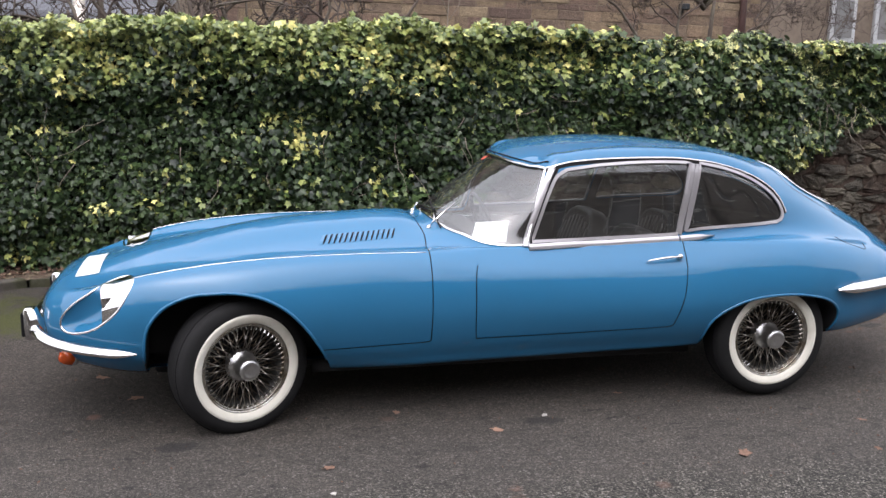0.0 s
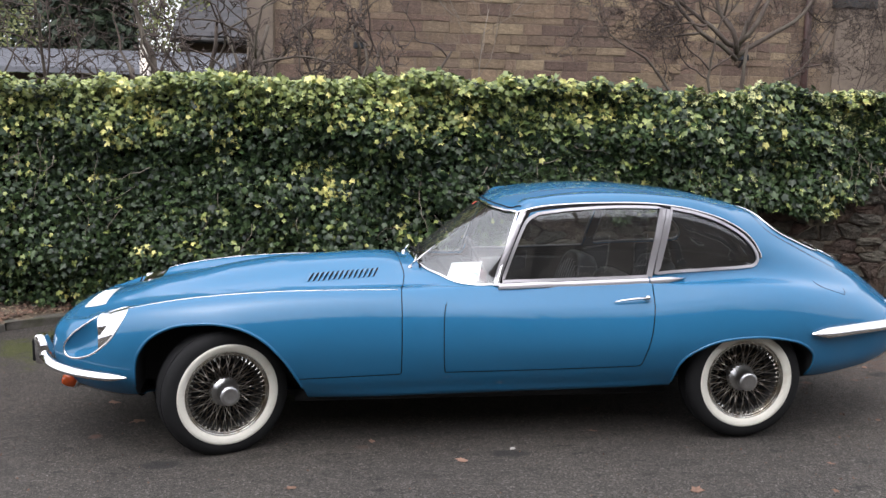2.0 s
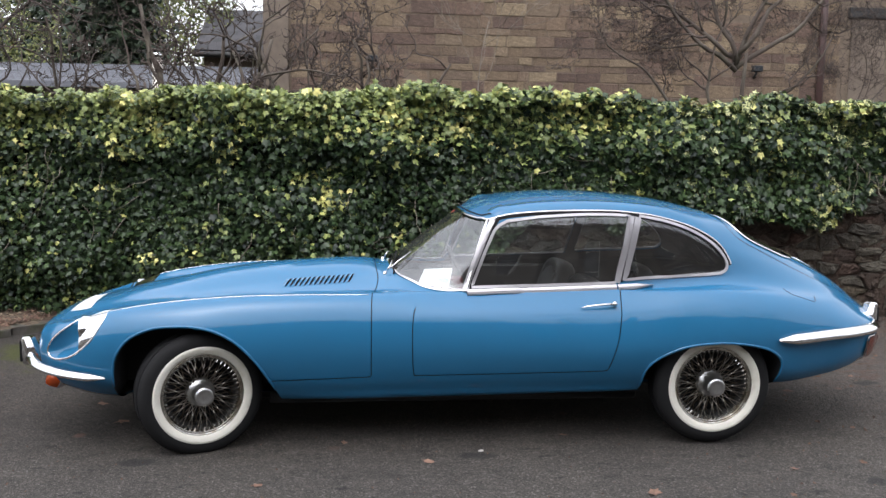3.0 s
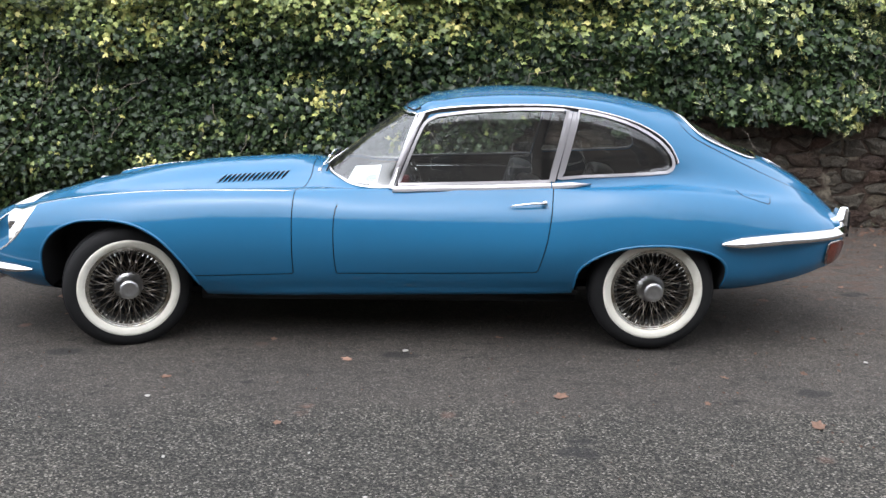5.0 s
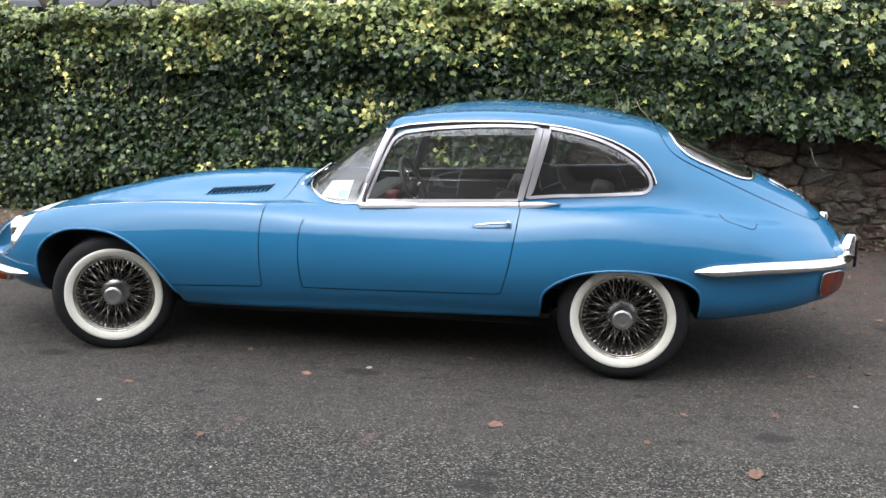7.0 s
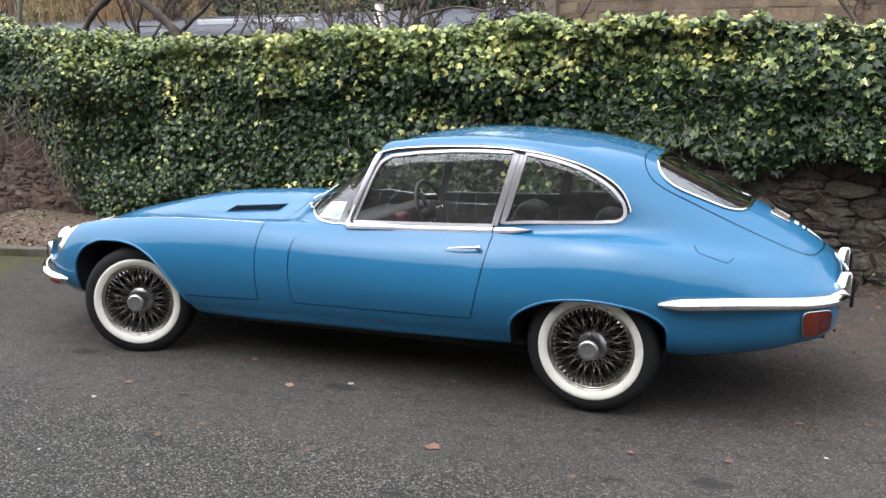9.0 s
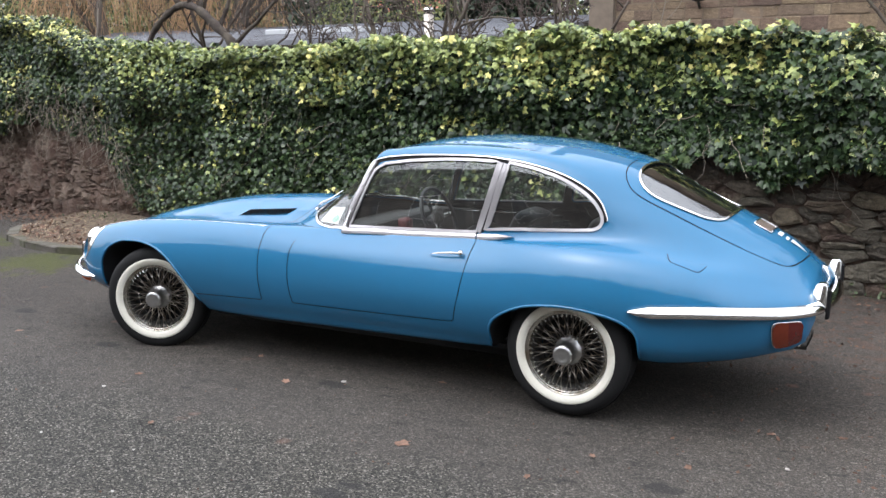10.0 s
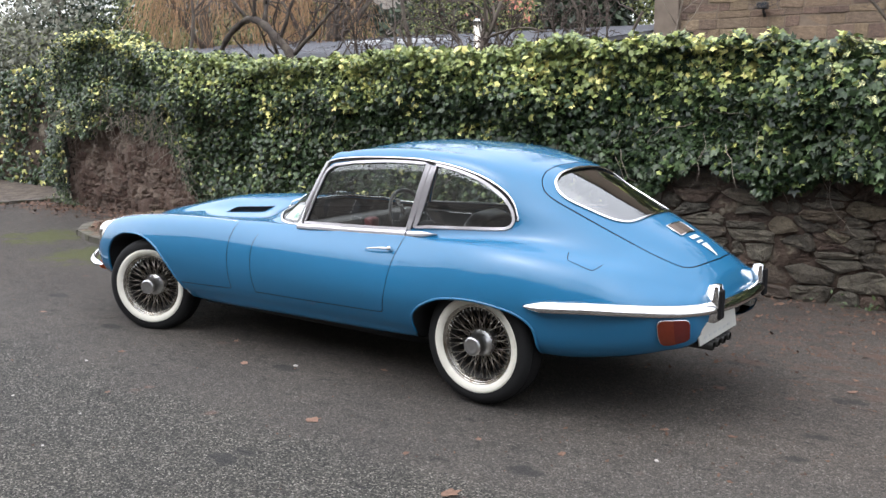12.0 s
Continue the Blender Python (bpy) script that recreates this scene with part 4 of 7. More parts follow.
TRODDEN = mat("trodden_earth", (0.050, 0.037, 0.028), rough=0.95, var=0.5, scale=10, bump=0.012, bscale=50, second=(0.085, 0.066, 0.048), mix_scale=5)
WOODCHIP = mat("pale_wood_chip", (0.24, 0.185, 0.125), rough=0.9, island=1.2, var=0.2)


def leaf_mat(name, lo, hi, rough=0.38, edge=None):
    m, n, l, b = node_mat(name)
    g = n.new("ShaderNodeNewGeometry").outputs["Random Per Island"]
    col = ramp(n, l, g, [(0.0, lo), (0.6, tuple((a + c) / 2 for a, c in zip(lo, hi))), (1.0, hi)])
    tc = n.new("ShaderNodeTexCoord").outputs["Object"]
    v = ramp(n, l, noise_node(n, l, tc, 55, 3), [(0.3, (0.75, 0.75, 0.75)), (0.7, (1.25, 1.25, 1.25))])
    col = mixed(n, l, 1.0, col, v, "MULTIPLY")
    if edge:
        p = ramp(n, l, noise_node(n, l, tc, 75, 2), [(0.47, (0, 0, 0)), (0.56, (1, 1, 1))])
        col = mixed(n, l, p, col, edge)
    l.new(col, b.inputs["Base Color"])
    b.inputs["Roughness"].default_value = rough
    b.inputs["Specular IOR Level"].default_value = 0.45
    return m


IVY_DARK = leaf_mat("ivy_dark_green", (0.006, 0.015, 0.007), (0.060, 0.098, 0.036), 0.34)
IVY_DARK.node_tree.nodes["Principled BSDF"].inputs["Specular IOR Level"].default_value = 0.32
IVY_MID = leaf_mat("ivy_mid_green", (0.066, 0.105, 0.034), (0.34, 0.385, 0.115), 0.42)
IVY_YELLOW = leaf_mat("ivy_yellow", (0.34, 0.36, 0.10), (0.80, 0.72, 0.26), 0.5)
IVY_CREAM = leaf_mat("ivy_variegated", (0.050, 0.080, 0.028), (0.12, 0.16, 0.06), 0.48, edge=(0.56, 0.55, 0.25))
CONIFER = leaf_mat("evergreen_foliage", (0.010, 0.020, 0.011), (0.032, 0.052, 0.020), 0.6)
GARDEN = leaf_mat("garden_green_foliage", (0.055, 0.075, 0.022), (0.21, 0.22, 0.070), 0.6)
HAZY = leaf_mat("grey_green_foliage", (0.07, 0.075, 0.055), (0.22, 0.22, 0.17), 0.7)
WEED = leaf_mat("weed_green", (0.02, 0.038, 0.010), (0.06, 0.09, 0.024), 0.55)
rng = np.random.default_rng(7)


def smooth_noise(p, scale, seed):
    """Cheap smooth noise in 2D for arrays, about -1 to 1."""
    r = np.random.default_rng(seed)
    out = np.zeros(len(p))
    for k in range(7):
        a = r.uniform(0, 2 * math.pi)
        f = scale * r.uniform(0.6, 1.9)
        out += np.sin((p[:, 0] * math.cos(a) + p[:, 1] * math.sin(a)) * f + r.uniform(0, 6.28))
    return out / 3.2


# ivy leaf: two folded halves, five lobes
LEAF = np.array([(0, -0.05, 0), (0.0, 1.0, 0.0), (-0.20, 0.48, 0.06), (-0.52, 0.50, 0.10), (-0.40, 0.10, 0.10), (-0.30, -0.18, 0.08), (0.20, 0.48, 0.06), (0.52, 0.50, 0.10), (0.40, 0.10, 0.10), (0.30, -0.18, 0.08)])
LEAF_FACES = [(0, 1, 2, 3, 4, 5), (0, 9, 8, 7, 6, 1)]
BLADE = np.array([(0, 0, 0), (0.0, 1.0, 0.0), (-0.28, 0.45, 0.08), (0.28, 0.45, 0.08)])
BLADE_FACES = [(0, 1, 2), (0, 3, 1)]


def leaves(name, pos, out, size, material, label, category, shape=LEAF, faces=LEAF_FACES, droop=0.75, spread=0.55, seed=1):
    """Many small leaves as one mesh: at pos, facing out, tips hanging down."""
    r = np.random.default_rng(seed)
    n = len(pos)
    nor = out + r.normal(0, spread, (n, 3))
    nor /= np.linalg.norm(nor, axis=1, keepdims=True)
    tip = np.array((0, 0, -1.0)) * droop + r.normal(0, 0.55, (n, 3))
    tip -= nor * np.sum(tip * nor, 1, keepdims=True)
    tip /= np.maximum(np.linalg.norm(tip, axis=1, keepdims=True), 1e-6)
    side = np.cross(tip, nor)
    S = size[:, None, None]
    L = shape[None]
    curl = r.uniform(0.3, 1.8, (n, 1, 1))
    V = pos[:, None] + S * (side[:, None] * L[..., 0:1] + tip[:, None] * L[..., 1:2] - nor[:, None] * L[..., 2:3] * curl)
    k = len(shape)
    per = np.array([len(f) for f in faces])
    flat = np.concatenate([np.array(f) for f in faces])
    loops = (np.arange(n)[:, None] * k + flat[None]).ravel()
    me = bpy.data.meshes.new(name)
    me.vertices.add(n * k)
    me.vertices.foreach_set("co", V.astype(np.float32).ravel())
    me.loops.add(len(loops))
    me.loops.foreach_set("vertex_index", loops.astype(np.int32))
    totals = np.tile(per, n)
    me.polygons.add(len(totals))
    me.polygons.foreach_set("loop_start", np.concatenate([[0], np.cumsum(totals)[:-1]]).astype(np.int32))
    me.polygons.foreach_set("loop_total", totals.astype(np.int32))
    me.update(calc_edges=True)
    me.validate()
    me.materials.append(material)
    return tagged(new(name, me), label, category, kind="stuff")


def hedge_top(x):
    return np.interp(x, [-7.4, -7.2, -6.6, -5.6, -4.8, -3.9, -2.6, -1.0, -0.3, 1.4, 2.9, 4.6, 5.6, 9], [1.95, 2.15, 2.36, 2.33, 2.16, 1.96, 1.89, 1.91, 1.95, 1.945, 1.925, 1.935, 1.93, 1.98])


def hedge_low(x):
    return np.interp(x, [-7.4, -7.15, -6.95, -5.5, -4.7, -4.25, -3.95, -3.6, 1.6, 2.0, 2.4, 2.8, 3.3, 3.9, 4.4, 5.1, 5.6, 9], [0.0, 0.1, 1.02, 1.08, 1.0, 0.80, 0.42, 0.05, 0.05, 0.5, 0.80, 0.90, 0.95, 0.88, 0.88, 1.0, 1.2, 1.2])


def ivy():
    n = 92000
    x = rng.uniform(-7.4, 8.5, n)
    keepx = rng.uniform(0, 1, n) < np.where(x > 6.2, 0.35, 1.0)
    x = x[keepx]
    n = len(x)
    top, low = hedge_top(x), hedge_low(x)
    P0 = np.stack([x, np.zeros(n)], 1)
    low = low + 0.10 * smooth_noise(P0, 5.0, 3) + 0.07 * smooth_noise(P0, 13.0, 4)
    top = top + 0.035 * smooth_noise(P0, 4.0, 5) + 0.035 * smooth_noise(P0, 15.0, 6)
    u = rng.uniform(0, 1, n)
    z = np.maximum(low, 0.03) + (top - np.maximum(low, 0.03)) * u
    P = np.stack([x, z], 1)
    bulge = 0.12 * smooth_noise(P, 2.2, 11) + 0.10 * smooth_noise(P, 7.0, 12)
    y = 2.57 - bulge - 0.10 * np.clip((z - 1.0) / 0.9, 0, 1) + rng.uniform(0, 0.20, n) + 0.12 * np.clip((top - z < 0.12), 0, 1) * rng.uniform(0, 1, n)
    y += np.interp(x, [-7.4, -5.5, -4.0, -2.0], [0.45, 0.25, 0.08, 0.0])
    # gaps where the growth is thin
    thin = smooth_noise(P, 3.1, 21) + 0.6 * smooth_noise(P, 9.0, 22)
    ok = (thin > -1.75) | (rng.uniform(0, 1, n) < 0.7)
    y = np.minimum(y, 2.69 + np.interp(x, [-7.4, -5.5, -4.0, -2.0], [0.45, 0.25, 0.08, 0.0]) + rng.uniform(-0.05, 0.03, n))
    # over the top
    m = 28000
    tx = rng.uniform(-7.4, 8.5, m)
    tv = rng.uniform(0, 1, m)
    ty = 2.47 + 0.75 * tv + np.interp(tx, [-7.4, -5.5, -4.0, -2.0], [0.4, 0.2, 0.05, 0.0])
    TP = np.stack([tx, ty], 1)
    tz = hedge_top(tx) + 0.035 * smooth_noise(np.stack([tx, 0 * tx], 1), 4.0, 5) + 0.04 * smooth_noise(TP, 5.0, 31) + 0.035 * smooth_noise(TP, 16.0, 32) + rng.uniform(-0.06, 0.05, m) - 0.06 * tv
    pos = np.concatenate([np.stack([x, y, z], 1)[ok], np.stack([tx, ty, tz], 1)])
    out = np.concatenate([np.tile((0.0, -0.85, 0.55), (ok.sum(), 1)), np.tile((0.0, -0.45, 0.9), (m, 1))])
    Q = pos[:, [0, 2]]
    k = len(pos)
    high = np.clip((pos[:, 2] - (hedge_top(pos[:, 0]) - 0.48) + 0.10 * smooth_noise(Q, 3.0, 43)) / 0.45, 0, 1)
    c1 = smooth_noise(Q, 4.5, 41) + 0.7 * smooth_noise(Q, 12.0, 42)
    r1 = rng.uniform(0, 1, k)
    spots = sum(w * np.exp(-((pos[:, 0] - a) ** 2 + (pos[:, 2] - b) ** 2) / (2 * q * q)) for a, b, q, w in (
        (0.52, 1.06, 0.075, 0.9), (0.60, 1.62, 0.06, 0.5), (-0.33, 1.46, 0.08, 0.25), (-1.20, 1.44, 0.07, 0.35), (-0.92, 1.64, 0.05, 0.5), (-1.68, 1.64, 0.05, 0.5), (1.67, 1.69, 0.07, 0.8),
        (1.10, 1.78, 0.07, 0.4), (1.31, 1.49, 0.06, 0.4), (2.55, 1.87, 0.09, 0.5), (3.40, 1.48, 0.05, 0.2), (-2.33, 1.33, 0.09, 0.5), (4.45, 1.51, 0.07, 0.4), (0.99, 1.50, 0.05, 0.5)))
    yellow = r1 < spots +  np.clip(0.006 + 0.34 * np.clip(c1 - 0.85, 0, 2) + 0.07 * high * (c1 > 0.15) + 0.13 * (np.abs(pos[:, 0] - 2.85) < 0.42) * high ** 2 + 0.22 * (pos[:, 0] < -4.6) * high ** 3, 0, 0.5)
    cream = (~yellow) & (pos[:, 0] > 3.5) & (rng.uniform(0, 1, k) < 0.03 + 0.26 * high * (c1 > -0.2) + 0.09 * (c1 > 0.4))
    # share of mid green leaves, rising towards the hedge top and varying along x
    mid_share = np.interp(pos[:, 0], [-4.5, -3.0, 1.0, 3.5], [0.22, 0.78, 0.95, 0.20])
    midg = (~yellow) & (~cream) & (rng.uniform(0, 1, k) < 0.065 + mid_share * high ** 0.8 + 0.11 * np.clip(c1, 0, 1))
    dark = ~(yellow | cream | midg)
    size = rng.uniform(0.032, 0.068, k) * np.where(rng.uniform(0, 1, k) < 0.12, 1.25, 1.0) * np.interp(pos[:, 0], [-4.5, -2.0, 1.0, 3.5], [0.74, 0.86, 1.0, 1.12])
    for nm, sel, mt, lb, sd in (("ivy_dark", dark, IVY_DARK, "dense dark green ivy covering the boundary wall", 1), ("ivy_green", midg, IVY_MID, "mid green ivy leaves, most of them near the wall top", 2),
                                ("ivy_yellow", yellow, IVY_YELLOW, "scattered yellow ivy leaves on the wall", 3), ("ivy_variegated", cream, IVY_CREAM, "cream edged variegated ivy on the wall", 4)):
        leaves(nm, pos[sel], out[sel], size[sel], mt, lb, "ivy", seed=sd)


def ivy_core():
    """Near-black sheet behind the leaves, painting the gaps' shade along the ivy's outline."""
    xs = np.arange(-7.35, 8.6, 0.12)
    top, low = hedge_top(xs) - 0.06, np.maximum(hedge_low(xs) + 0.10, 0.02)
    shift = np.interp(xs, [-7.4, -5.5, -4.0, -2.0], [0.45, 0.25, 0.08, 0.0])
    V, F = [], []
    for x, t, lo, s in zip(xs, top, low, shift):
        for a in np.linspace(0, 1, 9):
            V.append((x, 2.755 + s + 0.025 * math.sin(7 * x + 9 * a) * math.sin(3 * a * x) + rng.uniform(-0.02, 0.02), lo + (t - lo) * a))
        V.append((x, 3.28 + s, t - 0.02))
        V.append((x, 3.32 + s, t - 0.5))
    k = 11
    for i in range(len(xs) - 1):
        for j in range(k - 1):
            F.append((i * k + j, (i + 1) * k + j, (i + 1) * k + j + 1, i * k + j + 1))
    tagged(surface("ivy_gap_shade", V, F, mat("ivy_shade_backing", (0.010, 0.010, 0.006), rough=0.95, spec=0.1, var=0.5, scale=14, bump=0.02, bscale=30), smooth=True), "near-black backing behind the ivy leaves, coloured for shade in the gaps", "ivy", kind="stuff")


def stems():
    """Brown woody runners that hang in front of the bare stone."""
    r = np.random.default_rng(5)
    allv, allf = [], []
    for k in range(300):
        x0 = r.choice([r.uniform(-6.8, -3.8), r.uniform(2.2, 5.6), r.uniform(-3.5, 2.0)], p=[0.66, 0.18, 0.16])
        z0 = float(hedge_low(np.array([x0]))[0]) + r.uniform(0.1, 0.6)
        s = float(np.interp(x0, [-7.4, -5.5, -4.0, -2.0], [0.40, 0.2, 0.05, 0.0]))
        z0 = z0 if x0 < -3.6 or x0 > 2.0 else r.uniform(0.4, 1.5)
        p = np.array((x0, 2.60 + s, z0))
        d = np.array((r.normal(0, 0.6), r.normal(-0.15, 0.2), -1.0))
        pts = [p]
        for i in range(r.integers(4, 9)):
            d = d + r.normal(0, 0.35, 3)
            d /= np.linalg.norm(d)
            p = p + d * 0.085
            p[1] = min(p[1], 2.68 + s)
            pts.append(p)
        V, F = tube(pts, np.linspace(r.uniform(0.002, 0.005), 0.0012, len(pts)), 5)
        allf += [tuple(i + sum(len(v) for v in allv) for i in f) for f in F]
        allv.append(V)
    tagged(surface("ivy_runners", np.vstack(allv), allf, PALETWIG, smooth=True), "bare brown ivy runners hanging over the stone", "ivy", kind="stuff")


GZ = -0.019


def stretch_ground():
    xs = [-500, -60, -20, -10, -4, 0, 4, 10, 20, 60, 500]
    ys = [-500, -60, -20, -8, -3, 0, 3, 8, 20, 60, 700]
    V = [(x, y, GZ) for x in xs for y in ys]
    k = len(ys)
    F = [(i * k + j, (i + 1) * k + j, (i + 1) * k + j + 1, i * k + j + 1) for i in range(len(xs) - 1) for j in range(k - 1)]
    tagged(surface("ground", V, F, TARMAC), "dark grey worn asphalt road with brown leaf stains", "road", kind="structure")


BED = np.vstack([spline([(1.6, 2.78), (1.2, 2.62), (0.5, 2.45), (-1.2, 2.42), (-1.75, 2.25), (-2.15, 1.85), (-2.6, 1.35), (-3.1, 1.18), (-3.7, 1.22), (-4.25, 1.42), (-4.6, 1.72), (-4.75, 2.1), (-4.7, 2.6), (-4.62, 3.1)], 5)])


def verge():
    V, F = [], []
    n = len(BED)
    r = np.random.default_rng(2)
    for x, y in BED:
        for a in np.linspace(0, 1, 7):
            yy = y + 0.10 * min(1, a * 6) + (3.0 - y - 0.1) * a
            zz = 0.038 + 0.055 * a ** 0.8 * min(1.0, (3.0 - y) / 0.6) + r.uniform(-0.008, 0.012)
            V.append((x + (0.0 if a < 0.01 else r.uniform(-0.01, 0.01)), yy, zz))
    k = 7
    for i in range(n - 1):
        for j in range(k - 1):
            F.append((i * k + j, i * k + j + 1, (i + 1) * k + j + 1, (i + 1) * k + j))
    tagged(surface("planting_bed", V, F, SOIL, smooth=True), "low planting bed with brown mulch along the wall", "planting bed", kind="structure")
    kerb = tagged(new("kerb"), "weathered grey stone kerb round the planting bed", "kerb", kind="structure")
    # kerb stones one by one along the outline, from the right to the rounded end
    seg = np.linalg.norm(np.diff(BED, axis=0), axis=1)
    run = np.concatenate([[0], np.cumsum(seg)])
    at = lambda s: np.array([np.interp(s, run, BED[:, 0]), np.interp(s, run, BED[:, 1])])
    s = 0.0
    while s < run[-1] - 0.1:
        L = r.uniform(0.45, 0.62)
        if s + L > 7.5:
            L *= 0.6
        e = min(s + L, run[-1])
        a, b, m = at(s), at(e - 0.012), at((s + e) / 2)
        bm = box_bm((-(np.linalg.norm(b - a)) / 2, -0.02, -0.03), (np.linalg.norm(b - a) / 2, 0.105, 0.052 + r.uniform(-0.008, 0.008)), 0.012)
        d = b - a
        for v in bm.verts:
            v.co += Vector(r.normal(0, 0.0025, 3))
        bmesh.ops.transform(bm, matrix=Matrix.Translation((m[0], m[1], 0)) @ Matrix.Rotation(math.atan2(d[1], d[0]) + math.pi, 4, "Z"), verts=bm.verts)
        part("kerb_stone", bm, KERB, kerb)
        s = e


def left_verge():
    """Trodden earth behind a low kerb that runs up to the end of the wall."""
    r = np.random.default_rng(31)
    edge = lambda y: -7.46 + (y - 3.35) * 0.404
    ys = np.arange(0.4, 4.25, 0.2)
    V = [(edge(y) - 0.08 - 7.0 * a, y, 0.022 + 0.05 * a + r.uniform(-0.006, 0.008)) for y in ys for a in (0.0, 0.05, 0.15, 0.4, 1.0)]
    F = [(i * 5 + j, (i + 1) * 5 + j, (i + 1) * 5 + j + 1, i * 5 + j + 1) for i in range(len(ys) - 1) for j in range(4)]
    tagged(surface("verge", V, F, TRODDEN, smooth=True), "trodden brown earth strip beyond the end of the wall", "verge", kind="structure")
    kerb = tagged(new("kerb_far"), "low worn stone kerb along the earth strip", "kerb", kind="structure")
    slant = math.degrees(math.atan2(1.0, 0.404))
    y = 0.4
    while y < 3.4:
        L = r.uniform(0.42, 0.62)
        bm = box_bm((-L / 2 + 0.006, -0.03, -0.04), (L / 2 - 0.006, 0.09, 0.032 + r.uniform(-0.008, 0.006)), 0.012)
        for v in bm.verts:
            v.co += Vector(r.normal(0, 0.003, 3))
        my = y + L * 0.46
        bmesh.ops.transform(bm, matrix=pose(edge(my), my, 0, 0, 0, slant), verts=bm.verts)
        part("kerb_stone", bm, KERB, kerb)
        y += L * 0.927


def litter():
    r = np.random.default_rng(9)
    def scatter(n, fx, fy, fz, smin, smax, mt, nm, lb, seed):
        x = fx(n)
        y = fy(x)
        pos = np.stack([x, y, fz(x, y)], 1)
        out = np.tile((0, -0.15, 1.0), (n, 1))
        leaves(nm, pos, out, r.uniform(smin, smax, n), mt, lb, "leaf litter", BLADE, BLADE_FACES, droop=0.0, spread=0.35, seed=seed)
    mono = BED[10:55][::-1]
    bedfront = lambda x: np.interp(x, mono[:, 0], mono[:, 1])
    scatter(2600, lambda n: r.uniform(-4.6, 2.0, n), lambda x: np.minimum(bedfront(x) + 0.12 + np.abs(r.normal(0, 0.35, len(x))), 2.72), lambda x, y: 0.052 + 0.06 * np.clip((y - bedfront(x)) / np.maximum(3.0 - bedfront(x), 0.2), 0, 1), 0.03, 0.07, LITTER, "leaf_litter", "brown fallen leaves on the planting bed", 51)
    scatter(2200, lambda n: r.uniform(-9.5, -4.4, n), lambda x: 2.98 - np.abs(r.normal(0, 0.34, len(x))), lambda x, y: GZ + 0.012 + 0 * x, 0.03, 0.07, LITTER, "leaf_litter", "brown fallen leaves at the foot of the wall", 52)
    scatter(700, lambda n: r.uniform(2.0, 7.0, n), lambda x: 2.68 - np.abs(r.normal(0, 0.30, len(x))), lambda x, y: GZ + 0.012 + 0 * x, 0.02, 0.055, LITTER, "leaf_litter", "brown fallen leaves at the foot of the wall", 53)
    scatter(1100, lambda n: r.uniform(-2.5, 6.0, n), lambda x: -3.0 + 4.2 * r.beta(2.2, 1.3, len(x)), lambda x, y: GZ + 0.005 + 0 * x, 0.006, 0.019, LITTER, "leaf_crumbs", "small brown leaf crumbs on the asphalt", 54)
    scatter(260, lambda n: 3.2 + np.abs(r.normal(0, 1.2, n)), lambda x: r.uniform(-1.0, 2.2, len(x)), lambda x, y: GZ + 0.005 + 0 * x, 0.012, 0.035, LITTER, "leaf_crumbs", "small brown leaf crumbs on the asphalt", 55)
    scatter(3800, lambda n: r.uniform(-4.6, 1.4, n), lambda x: np.minimum(bedfront(x) + 0.13 + np.abs(r.normal(0, 0.55, len(x))), 2.70), lambda x, y: 0.050 + 0.055 * np.clip((y - bedfront(x)) / np.maximum(3.0 - bedfront(x), 0.2), 0, 1), 0.012, 0.034, WOODCHIP, "wood_chips", "pale wood chips mulching the planting bed", 57)
    scatter(600, lambda n: 3.0 + np.abs(r.normal(0, 1.6, n)), lambda x: 2.1 - np.abs(r.normal(0, 0.75, len(x))), lambda x, y: GZ + 0.006 + 0 * x, 0.012, 0.045, LITTER, "leaf_crumbs", "rusty crushed leaves near the wall foot", 58)
    # weeds at the foot of the walls
    m = 420
    x = np.concatenate([r.normal(-6.75, 0.18, m // 2), r.normal(-4.0, 0.3, m // 4), r.normal(4.3, 0.45, m - m // 2 - m // 4)])
    y = np.where(x < -6, 2.85, np.where(x < 0, 2.55, 2.55)) - np.abs(r.normal(0, 0.08, m))
    leaves("weeds", np.stack([x, y, 0.02 + np.abs(r.normal(0, 0.07, m))], 1), np.tile((0, -0.8, 0.5), (m, 1)), r.uniform(0.018, 0.042, m), WEED, "green weeds at the foot of the wall", "weeds", BLADE, BLADE_FACES, droop=-0.5, seed=56)
    # the larger leaves, one by one
    for (x, y), sz in zip([(2.137, -1.385), (1.123, -0.924), (3.184, -1.673), (0.923, -1.724), (0.70, -0.62), (2.95, -1.12), (3.35, -1.05), (2.78, -1.45), (-0.55, -0.2), (-0.75, 0.15), (1.9, -0.55),
                               (3.9, -0.4), (4.2, 0.6), (4.5, 0.2), (-1.1, -0.9), (0.3, -1.2), (4.1, -1.3), (3.6, -0.5)], [0.034, 0.026, 0.038, 0.018, 0.020, 0.018, 0.020, 0.016, 0.03, 0.03, 0.020, 0.020, 0.024, 0.022, 0.02, 0.022, 0.022, 0.02]):
        a = r.uniform(0, 6.28)
        V = []
        for k in range(11):
            t = 2 * math.pi * k / 11
            rad = sz * (1.0 + 0.32 * math.cos(5 * t)) * r.uniform(0.85, 1.1)
            V.append((rad * math.cos(t) * 1.25, rad * math.sin(t) * 0.8, 0.003 + r.uniform(0, 0.007)))
        V.append((0, 0, 0.003))
        ob = surface("fallen_leaf", V, [(k, (k + 1) % 11, 11) for k in range(11)], DRYLEAF)
        ob.matrix_basis = pose(x, y, GZ + 0.001, 0, 0, math.degrees(a))
        tagged(ob, "dry brown fallen leaf lying on the asphalt", "leaf", group="fallen leaves on the road")
